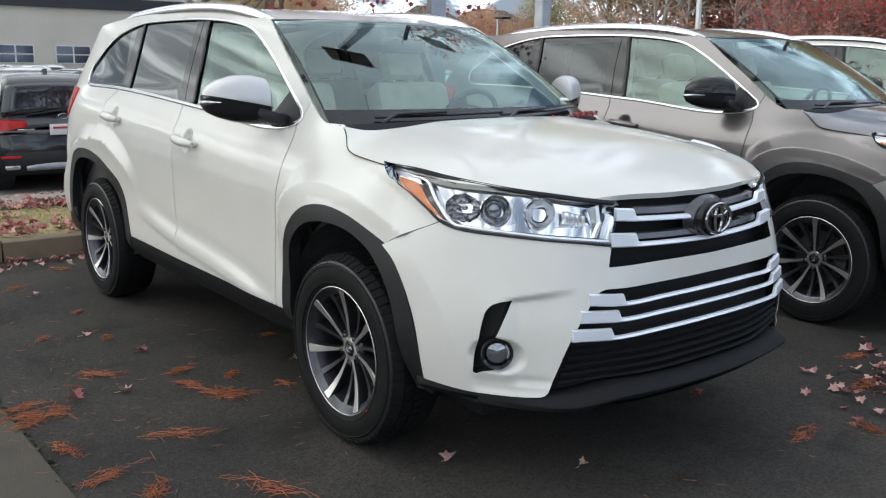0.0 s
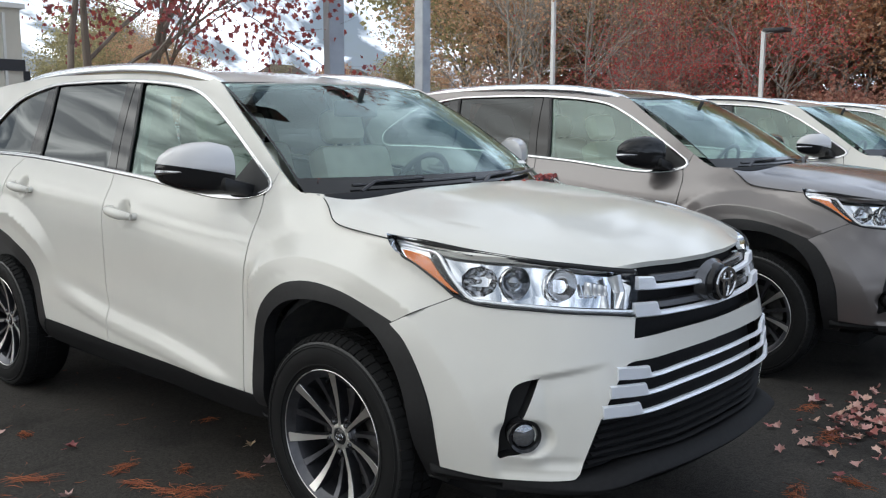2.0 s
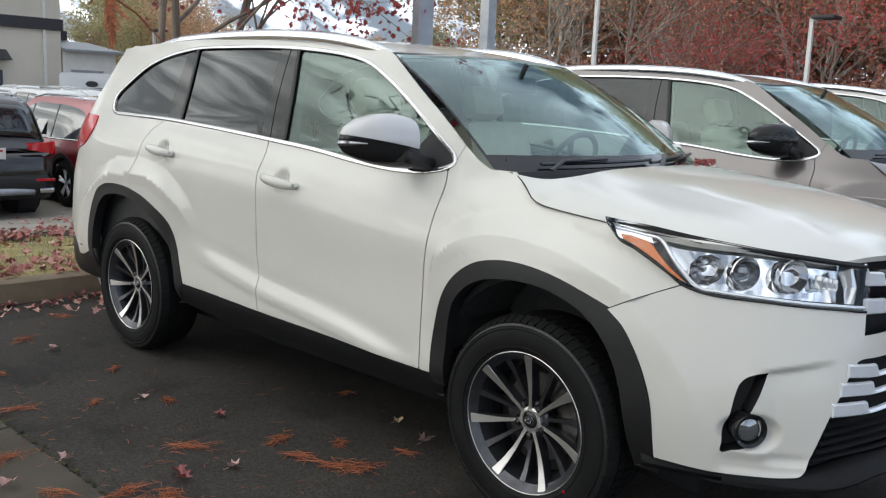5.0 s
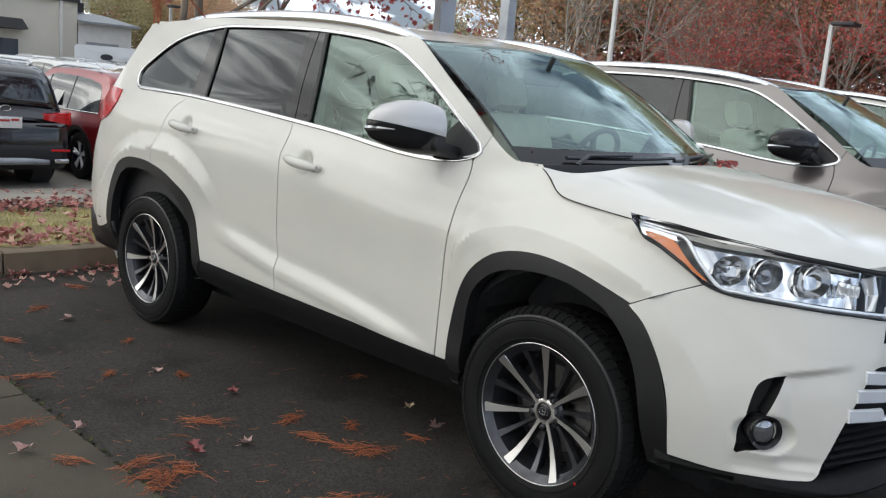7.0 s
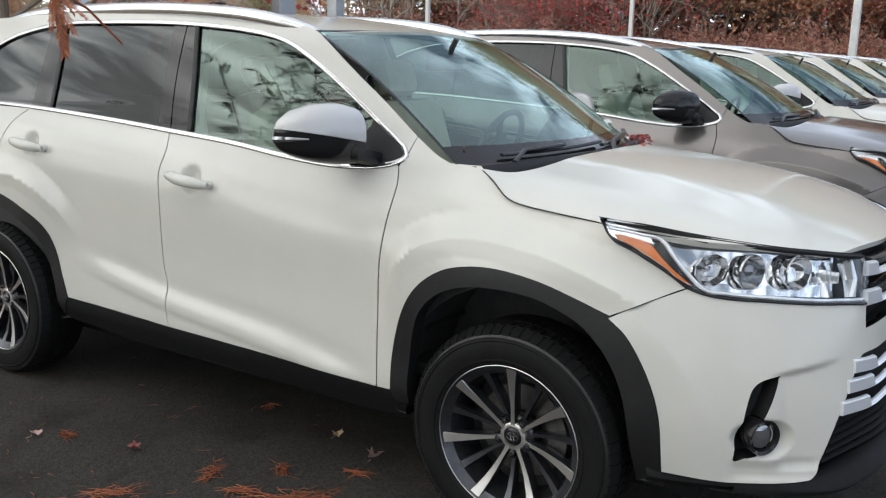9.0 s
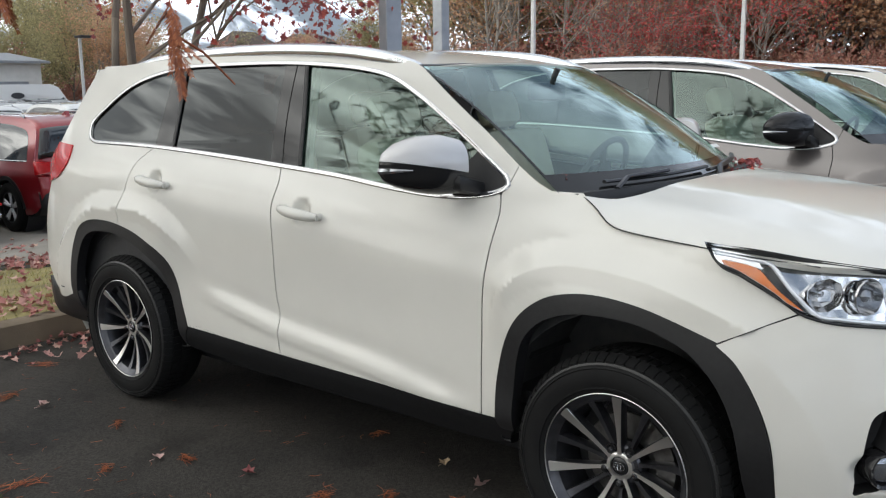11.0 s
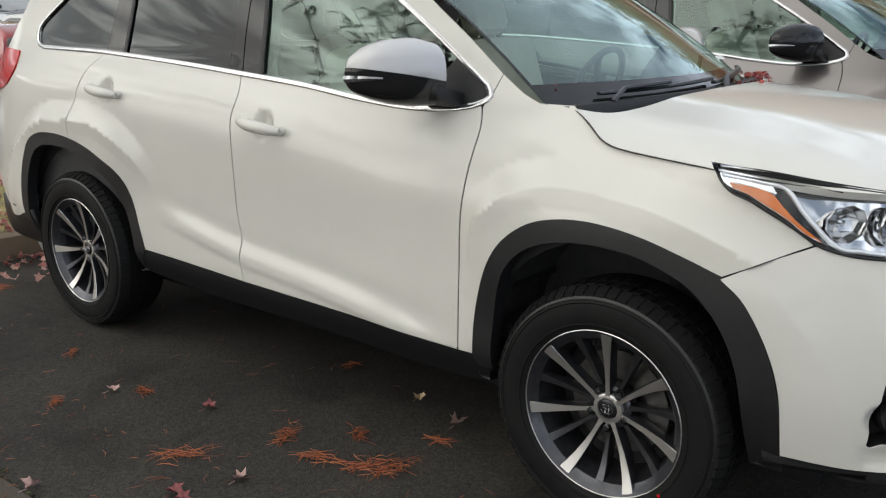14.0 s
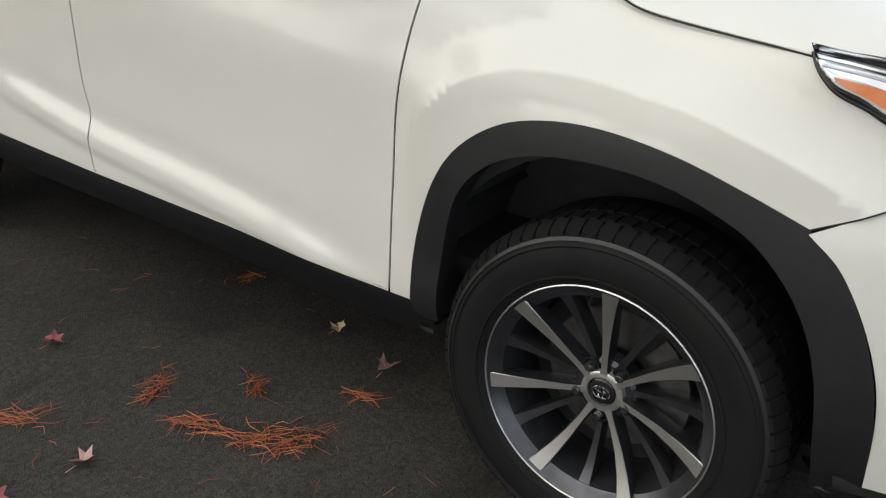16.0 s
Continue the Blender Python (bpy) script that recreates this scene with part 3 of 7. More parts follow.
BELT_X, BELT_Z = [-3.6, -3.1, -2.6, -2.0, -1.3, -0.8, -0.5, 0.0, 0.3], [1.30, 1.295, 1.287, 1.258, 1.208, 1.17, 1.165, 1.155, 1.155]
WHEEL_R, WHEELBASE, TRACK = 0.372, 2.79, 0.79


# the ridge over the front arch: degrees about the axle, and radius
RIDGE_A, RIDGE_R = [0, 53, 65, 75, 86, 98, 110, 121, 130, 139, 150], [.67, .649, .629, .621, .622, .639, .665, .680, .676, .625, .56]


def side_rows(x, zn):
    rows = np.stack([pchip(SIDE_X, r, x) for r in SIDE_Y], -1)
    return pchip(SIDE_Z, rows, zn)[:, None]


side_sheet = smooth_sheet(side_rows, -3.9, 0.75, 0.16, 0.15, 1.80, 0.040)


def side(x, z):
    """The car's right side at a length x and a height z."""
    x, z = np.asarray(x, float), np.asarray(z, float)
    shape_x = x.shape
    x, z = x.ravel(), z.ravel()
    zn = z - (pchip(BELT_X, BELT_Z, x) - 1.22) * step(0.62, 1.0, z)
    y = side_sheet(x, zn)[:, 0]
    for cx, turns, edge, lo, hi in ((0.0, RIDGE_A, RIDGE_R, 20, 136), (-WHEELBASE, [30, 52, 65, 81, 93, 115, 127, 150], [.74, .70, .674, .635, .62, .632, .637, .66], 52, 165)):
        d, a = np.hypot(x - cx, z - 0.372), np.degrees(np.arctan2(z - 0.372, x - cx))
        rc = pchip(turns, edge, np.clip(a, turns[0], turns[-1]))
        y = y + (0.042 * np.clip((rc + 0.085 - d) / 0.085, 0, 1) ** 1.35 - 0.007 * np.clip((rc - d) / 0.06, 0, 1)) * step(lo - 25, lo + 8, a) * step(hi + 22, hi - 8, a) * (step(-.54, -.40, x) if cx == 0 else 1)
    # the crease along the foot of the doors, and the ledge below it
    d = z - pchip([-2.3, -1.9, -1.565, -1.053, -.643, -.45], [.735, .674, .621, .568, .499, .455], x)
    fade = step(-2.22, -1.80, x) * step(-.42, -.80, x)
    y = y + fade * (0.013 * step(-0.002, -0.066, d) - 0.004 * np.exp(-((d - .012) / .035) ** 2) - 0.008 * step(-.08, -.12, d))
    # finger bowls behind the handles
    for hx, hz in ((-1.448, 1.078), (-2.478, 1.145)):
        y = y - 0.027 * step(0.064, 0.012, np.hypot(x - hx, (z - hz + .006) * 1.0))
    return np.stack([x, -y, z], -1)


FRONT_Z = [0.28, 0.40, 0.58, 0.75, 0.88, 1.00, 1.10]
FRONT = np.array([
    [(.35, .88), (.55, .84), (.71, .77), (.85, .68), (.96, .57), (1.03, .40), (1.07, 0)],
    [(.35, .918), (.55, .865), (.72, .79), (.85, .70), (.95, .58), (1.005, .40), (1.04, 0)],
    [(.35, .938), (.54, .884), (.71, .805), (.84, .71), (.93, .585), (.985, .40), (1.02, 0)],
    [(.32, .942), (.50, .888), (.67, .80), (.81, .70), (.90, .58), (.96, .42), (1.0, 0)],
    [(.28, .934), (.46, .880), (.63, .795), (.77, .69), (.87, .57), (.935, .42), (.985, 0)],
    [(.20, .880), (.40, .850), (.58, .785), (.72, .685), (.83, .565), (.91, .40), (.965, 0)],
    [(.15, .835), (.36, .822), (.54, .775), (.69, .68), (.81, .55), (.885, .39), (.94, 0)]])


def nose_rows(u, z):
    n = np.arange(-1, 8)
    xs = np.stack([pchip(n, np.r_[2 * r[0, 0] - r[1, 0], r[:, 0], r[-2, 0]], u) for r in FRONT], -1)
    ys = np.stack([pchip(n, np.r_[2 * r[0, 1] - r[1, 1], r[:, 1], -r[-2, 1]], u) for r in FRONT], -1)
    return np.stack([pchip(FRONT_Z, xs, z), -pchip(FRONT_Z, ys, z)], -1)


nose_sheet = smooth_sheet(nose_rows, -0.9, 6.9, 0.55, 0.28, 1.12, 0.08)
nose_fine = smooth_sheet(nose_rows, -0.9, 6.9, 0.25, 0.28, 1.12, 0.05)


def nose(u, z):
    """The car's front, round its right corner: u from 0 at the wheel arch to 6 on the centre line."""
    u, z = np.asarray(u, float), np.asarray(z, float)
    w = step(3.2, 4.6, u.ravel())[:, None]
    p = nose_sheet(u.ravel(), z.ravel()) * (1 - w) + nose_fine(u.ravel(), z.ravel()) * w
    return np.concatenate([p, z.reshape(-1, 1)], -1).reshape(*u.shape, 3)


def at_y(y, z):
    """The u on the nose at which it stands y beside the centre line."""
    us = np.linspace(-0.9, 6.2, 400)
    ys = -nose(us, np.full(400, z))[:, 1]
    return float(np.interp(-y, -ys, us))


def at_x(x, z):
    us = np.linspace(-0.9, 6.2, 400)
    xs = nose(us, np.full(400, z))[:, 0]
    return float(np.interp(x, xs, us))


HOOD_X = [-0.35, -0.22, -0.16, -0.05, 0.2, 0.55, 0.70, 0.82, 0.90, 0.96]


def bonnet_rows(x, y):
    mid = pchip([-0.35, -0.1, 0.2, 0.5, 0.75, 0.88, 0.97], [1.238, 1.224, 1.197, 1.155, 1.095, 1.052, 1.015], x)
    edge = pchip(HOOD_X, [1.235, 1.215, 1.145, 1.124, 1.100, 1.072, 1.056, 1.036, 1.012, 1.005], x)
    wide = pchip(HOOD_X, [0.72, 0.735, 0.795, 0.808, 0.828, 0.795, 0.69, 0.56, 0.40, 0.25], x)
    k = np.clip(np.abs(y) / wide, 0, 1.3)
    z = mid - (mid - edge) * (0.45 * k**2 + 0.55 * k**6)
    z = z + 0.010 * step(0.52, 0.40, np.abs(y)) * step(1.0, 0.6, x)
    return z[:, None]


bonnet_sheet = smooth_sheet(bonnet_rows, -0.4, 1.0, 0.10, -0.95, 0.95, 0.07)


def bonnet(x, y):
    """The height of the bonnet."""
    x, y = np.asarray(x, float), np.asarray(y, float)
    return np.stack([x, y, bonnet_sheet(x.ravel(), y.ravel())[:, 0].reshape(x.shape)], -1)


def screen(s, y):
    """The windscreen: s from 0 at the roof to 1 at the cowl."""
    s, y = np.asarray(s, float), np.asarray(y, float)
    half = 0.585 + (0.735 - 0.585) * s
    k = np.clip(np.abs(y) / half, 0, 1.2)
    bow = 0.075 + 0.12 * s
    x = -1.01 + s * 0.70 + bow * (1 - k**2.0) - 0.01
    z = 1.645 - 0.425 * s + 0.03 * np.sin(np.pi * s) + (0.010 * (1 - s)) * (1 - k**2)
    return np.stack([x, y, z], -1)


def roof(x, y):
    x, y = np.asarray(x, float), np.asarray(y, float)
    mid = pchip([-3.5, -3.1, -2.6, -2.0, -1.5, -1.2, -0.9], [1.685, 1.715, 1.738, 1.745, 1.728, 1.698, 1.649], x)
    edge = pchip([-3.5, -3.1, -2.6, -2.0, -1.5, -1.2, -0.9], [1.655, 1.685, 1.708, 1.712, 1.695, 1.665, 1.615], x)
    k = np.clip(np.abs(y) / 0.60, 0, 1.2)
    return np.stack([x, y, mid - (mid - edge) * k**2.5], -1)


def on_side(lines):
    """Points of the side, given as x, z, as places in space."""
    p = np.array(lines)
    return side(p[:, 0], p[:, 1])


def rail_on(name, pts, width, height, shape, material, parent, both=True, lift=0.0, label=""):
    """A bead of chrome or rubber that runs along a line on a surface."""
    p = np.array(curve(pts, 0.03))
    pos = shape(p[:, 0], p[:, 1])
    e = 2e-3
    nor = np.cross(shape(p[:, 0] + e, p[:, 1]) - shape(p[:, 0] - e, p[:, 1]), shape(p[:, 0], p[:, 1] + e) - shape(p[:, 0], p[:, 1] - e))
    nor /= np.linalg.norm(nor, axis=1)[:, None]
    core = pos * np.array([1, 0, 0]) + np.array([0, 0, 0.5])
    core[:, 0] = np.clip(core[:, 0], -3, -0.2)
    if ((pos - core) * nor).sum() < 0:
        nor = -nor
    for sgn in ((1, -1) if both else (1,)):
        bm = bmesh.new()
        rings = []
        for i in range(len(pos)):
            d = pos[min(i + 1, len(pos) - 1)] - pos[max(i - 1, 0)]
            d /= np.linalg.norm(d) + 1e-12
            s = np.cross(d, nor[i])
            ring = []
            for a, b in ((-.5, -.6), (-.5, .45), (-.3, .9), (0, 1), (.3, .9), (.5, .45), (.5, -.6)):
                q = pos[i] + s * a * width + nor[i] * (b * height + lift)
                ring.append(bm.verts.new((q[0], q[1] * sgn, q[2])))
            rings.append(ring)
        for r0, r1 in zip(rings, rings[1:]):
            for k in range(len(r0)):
                bm.faces.new((r0[k], r0[(k + 1) % len(r0)], r1[(k + 1) % len(r0)], r1[k]))
        bm.faces.new(rings[0])
        bm.faces.new(rings[-1][::-1])
        ob = part(name, bm, material, parent, label)
    return ob


# Lines on the side (x, z)
ARCH_F = [(-.462, .436), (-.448, .595), (-.395, .745), (-.335, .832), (-.25, .893), (-.16, .92), (-.05, .928), (.094, .912), (.215, .881), (.325, .846)]
ARCH_R = [(-2.245, .470), (-2.273, .556), (-2.359, .764), (-2.541, .869), (-2.738, .917), (-2.90, .926), (-3.02, .912), (-3.112, .866), (-3.185, .753), (-3.226, .591), (-3.225, .50)]
SEAM_A = [(-.520, 1.190), (-.503, 1.134), (-.505, 1.022), (-.520, .846), (-.521, .687), (-.520, .486), (-.522, .436)]
SEAM_B = [(-1.640, 1.238), (-1.622, 1.168), (-1.630, 1.086), (-1.620, .969), (-1.610, .728), (-1.588, .611), (-1.588, .489), (-1.578, .456)]
SEAM_C = [(-2.582, 1.284), (-2.663, 1.217), (-2.716, 1.082), (-2.728, .941), (-2.725, .918)]
BELT = [(-3.124, 1.293), (-2.594, 1.287), (-2.033, 1.260), (-1.646, 1.235), (-1.304, 1.211), (-1.0, 1.179), (-.779, 1.166), (-.608, 1.176), (-.53, 1.195), (-.497, 1.222)]
LIGHT_TOP = [(-.522, 1.262), (-.648, 1.343), (-.816, 1.447), (-.979, 1.538), (-1.141, 1.610), (-1.305, 1.643), (-1.684, 1.674), (-2.215, 1.680), (-2.518, 1.670), (-2.877, 1.600), (-3.10, 1.49), (-3.228, 1.395)]
SCREEN_EDGE = [(-.33, 1.213), (-.385, 1.235), (-.475, 1.290), (-.618, 1.391), (-.785, 1.497), (-.99, 1.632)]


def shift(pts, dx, dz=0.0):
    return [(x + dx, z + dz) for x, z in pts]


def between(pts, x):
    p = sorted(pts)
    return float(np.interp(x, [q[0] for q in p], [q[1] for q in p]))

# ---- the SUV ----
def build_wheel(kit, name="wheel"):
    """A wheel about the y axis, its outside towards -y."""
    w = new(name)
    bm = bmesh.new()
    R = WHEEL_R
    prof = [(0.236, -0.105), (0.252, -0.118), (0.275, -0.1275), (0.31, -0.1275), (0.336, -0.121), (0.352, -0.110), (0.362, -0.098), (0.3665, -0.085), (0.3665, 0.085), (0.352, 0.110), (0.31, 0.125), (0.245, 0.118), (0.232, 0.10)]
    lathe_into(bm, prof, 72)
    # raised ring and shoulder ridge
    lathe_into(bm, [(0.327, -0.1245), (0.330, -0.1262), (0.334, -0.1235), (0.331, -0.120)], 72)
    lathe_into(bm, [(0.264, -0.122), (0.267, -0.1285), (0.271, -0.128), (0.270, -0.123)], 72)
    tyre = part("tyre", bm, kit["rubber"], w)
    # shoulder ridge, with its highlight put into the colour
    bm = bmesh.new()
    lathe_into(bm, [(0.338, -0.1195), (0.3395, -0.1222), (0.3465, -0.1180), (0.348, -0.1130), (0.340, -0.112)], 96)
    part("shoulder_ridge", bm, kit["rubber_highlight"], w, "raised ridge round the tyre shoulder, its highlight put into paler rubber")
    bm = bmesh.new()
    n = 66
    for k in range(n):
        a = 2 * math.pi * k / n
        for y0, y1, off, r0 in ((-0.118, -0.082, 0.0, 0.345), (-0.074, -0.034, 0.5, 0.362), (-0.026, 0.026, 0.2, 0.362), (0.034, 0.074, 0.5, 0.362), (0.082, 0.118, 0, 0.345)):
            if y0 > 0.03:
                continue
            b = a + off * 2 * math.pi / n
            da = 2 * math.pi / n * 0.40
            vs = []
            for rr in (0, 1):
                for aa, yy in ((b - da, y0), (b + da, y0), (b + da, y1), (b - da, y1)):
                    r = (R if abs(yy) < 0.1 else R - 0.018) if rr else r0
                    vs.append(bm.verts.new((r * math.cos(aa), yy, r * math.sin(aa))))
            for f in ((4, 5, 6, 7), (0, 1, 5, 4), (1, 2, 6, 5), (2, 3, 7, 6), (3, 0, 4, 7)):
                bm.faces.new([vs[i] for i in f])
    part("tread", bm, kit["rubber"], w, "blocky rubber tread", smooth=False)
    # raised lettering on the sidewall, kept as plain bars
    bm = bmesh.new()
    for a0, a1, cnt in ((2.25, 2.75, 8), (0.35, 0.75, 9), (5.2, 5.6, 8), (3.9, 4.3, 7)):
        for k in range(cnt):
            a = a0 + (a1 - a0) * k / cnt
            b = a + (a1 - a0) / cnt * 0.6
            vs = [bm.verts.new((r * math.cos(t), -0.1285, r * math.sin(t))) for r, t in ((0.287, a), (0.307, a), (0.307, b), (0.287, b))]
            bm.faces.new(vs)
    tagged(part("sidewall_lettering", bm, kit["rubber"], w, "raised rubber bars on the sidewall", smooth=False), kind="stuff")
    bm = bmesh.new()
    lathe_into(bm, [(0.230, -0.102), (0.236, -0.110), (0.246, -0.118), (0.250, -0.114), (0.240, -0.098), (0.229, -0.08), (0.216, -0.03), (0.212, 0.08), (0.222, 0.095), (0.205, 0.08), (0.204, -0.03), (0.212, -0.072), (0.219, -0.095)], 72)
    rim = part("rim", bm, kit["alloy_dark"], w, "dark grey barrel of an alloy rim")
    bm = bmesh.new()
    lathe_into(bm, [(0.2462, -0.1150), (0.2466, -0.1190), (0.2480, -0.1203), (0.2500, -0.1190), (0.2490, -0.114)], 72)
    part("rim_lip", bm, kit["alloy_cut"], w, "bright machined rim lip")
    # seven broad spokes with machined faces, and seven slim painted ones set back between them
    for k in range(14):
        a = math.radians(90 + 360 / 14 * k)
        wide = k % 2 == 0
        lean = math.radians(2.5 if wide else 1)
        lines = []
        table = ((0.034, 0.010, -0.070), (0.055, 0.0068, -0.0715), (0.085, 0.0066, -0.074), (0.13, 0.0088, -0.080), (0.18, 0.0125, -0.092), (0.215, 0.0155, -0.103), (0.2425, 0.0185, -0.1125)) if wide else ((0.058, 0.008, -0.056), (0.09, 0.006, -0.060), (0.13, 0.0065, -0.066), (0.18, 0.009, -0.078), (0.215, 0.012, -0.092), (0.236, 0.015, -0.104))
        for r, hw, y in table:
            f = (r - 0.05) / 0.18
            aa = a - lean * f * f + lean * 0.5
            c, s_ = math.cos(aa), math.sin(aa)
            lines.append((Vector((r * c, y, r * s_)), Vector((-s_, 0, c)), hw))
        bm = bmesh.new()
        rings = []
        for p, t, hw in lines:
            d = Vector((0, 1, 0))
            rings.append([bm.verts.new(q) for q in (p - t * hw, p + t * hw, p + t * (hw + 0.003) + d * 0.014, p + t * hw * 0.7 + d * 0.045, p - t * hw * 0.7 + d * 0.045, p - t * (hw + 0.003) + d * 0.014)])
        for r0, r1 in zip(rings, rings[1:]):
            for i in range(6):
                bm.faces.new((r0[i], r0[(i + 1) % 6], r1[(i + 1) % 6], r1[i]))
        bm.faces.new(rings[0]), bm.faces.new(rings[-1][::-1])
        part("spoke", bm, kit["alloy_dark"], w)
        if wide:
            bm = bmesh.new()
            rings = [[bm.verts.new(q) for q in (p - t * hw * 0.93 + Vector((0, -0.0018, 0)), p + t * hw * 0.93 + Vector((0, -0.0018, 0)), p + t * hw, p - t * hw)] for p, t, hw in lines]
            for r0, r1 in zip(rings, rings[1:]):
                for i in range(4):
                    bm.faces.new((r0[i], r0[(i + 1) % 4], r1[(i + 1) % 4], r1[i]))
            bm.faces.new(rings[0]), bm.faces.new(rings[-1][::-1])
            part("spoke_face", bm, kit["alloy_cut"], w, "bright machined spoke face")
    bm = bmesh.new()
    lathe_into(bm, [(0.0, -0.060), (0.060, -0.060), (0.068, -0.052), (0.070, -0.02), (0.0, -0.02)], 40, closed=False)
    part("hub", bm, kit["alloy_dark"], w)
    bm = bmesh.new()
    lathe_into(bm, [(0.031, -0.066), (0.032, -0.0722), (0.040, -0.0722), (0.0455, -0.070), (0.048, -0.058)], 40, closed=False)
    part("hub_face", bm, kit["alloy_cut"], w, "bright machined hub face")
    bm = bmesh.new()
    lathe_into(bm, [(0.0, -0.0735), (0.024, -0.073), (0.029, -0.070), (0.031, -0.058), (0.0, -0.058)], 32, closed=False)
    cap = part("centre_cap", bm, kit["gloss_black"], w, "glossy black centre cap with a silver emblem")
    bm = bmesh.new()
    for rx, rz, tz in ((0.019, 0.013, 0.0), (0.006, 0.013, 0.0), (0.013, 0.005, 0.006)):
        ellipse_into(bm, rx, rz, 0.0018, (0, -0.0755, tz))
    part("cap_emblem", bm, kit["chrome"], w, "small silver ring emblem")
    for k in range(5):
        a = math.radians(90 + 36 + 72 * k)
        bm = bmesh.new()
        lathe_into(bm, [(0.0, -0.079), (0.007, -0.079), (0.0105, -0.074), (0.0105, -0.045), (0.0, -0.045)], 8, (0.057 * math.cos(a), 0, 0.057 * math.sin(a)), closed=False)
        part("wheel_nut", bm, kit["smoke"], w, "dark steel wheel nut")
        bm = bmesh.new()
        lathe_into(bm, [(0.0110, -0.0605), (0.0150, -0.0645), (0.0195, -0.0645), (0.0205, -0.0605)], 16, (0.057 * math.cos(a), 0, 0.057 * math.sin(a)))
        part("nut_seat", bm, kit["gloss_black"], w)
    bm = bmesh.new()
    lathe_into(bm, [(0.07, 0.0), (0.155, 0.0), (0.158, 0.004), (0.155, 0.012), (0.07, 0.012)], 48)
    part("brake_disc", bm, kit["disc"], w, "bare steel brake disc")
    bm = bmesh.new()
    rings = []
    for k in range(9):
        a = math.radians(-22 + 9.5 * k)
        rings.append([bm.verts.new((r * math.cos(a), y, r * math.sin(a))) for r, y in ((0.105, -0.024), (0.168, -0.024), (0.174, 0.03), (0.105, 0.03))])
    for r0, r1 in zip(rings, rings[1:]):
        for i in range(4):
            bm.faces.new((r0[i], r0[(i + 1) % 4], r1[(i + 1) % 4], r1[i]))
    bm.faces.new(rings[0]), bm.faces.new(rings[-1][::-1])
    part("brake_caliper", bm, kit["disc"], w, "grey cast brake caliper")
    bm = bmesh.new()
    lathe_into(bm, [(0.0, 0.02), (0.20, 0.02), (0.20, 0.03), (0.0, 0.03)], 32, closed=False)
    part("back_plate", bm, kit["black_plastic"], w)
    bm = bmesh.new()
    rod_into(bm, [(-0.042, -0.070, 0.207), (-0.040, -0.096, 0.196)], 0.0045, 8)
    part("valve", bm, kit["dark_steel"], w)
    return w


def ellipse_into(bm, rx, rz, wire, centre, sides=28, tilt=0.0):
    """An upright ring of wire in the plane across y."""
    rings = []
    for k in range(sides):
        a = 2 * math.pi * k / sides
        c = Vector((rx * math.cos(a), 0, rz * math.sin(a)))
        n = Vector((math.cos(a) / rx, 0, math.sin(a) / rz)).normalized()
        ring = []
        for j in range(6):
            b = 2 * math.pi * j / 6
            q = c + wire * (math.cos(b) * n + math.sin(b) * Vector((0, 1, 0)))
            ring.append(bm.verts.new(q + Vector(centre)))
        rings.append(ring)
    for k in range(sides):
        r0, r1 = rings[k], rings[(k + 1) % sides]
        for j in range(6):
            bm.faces.new((r0[j], r0[(j + 1) % 6], r1[(j + 1) % 6], r1[j]))


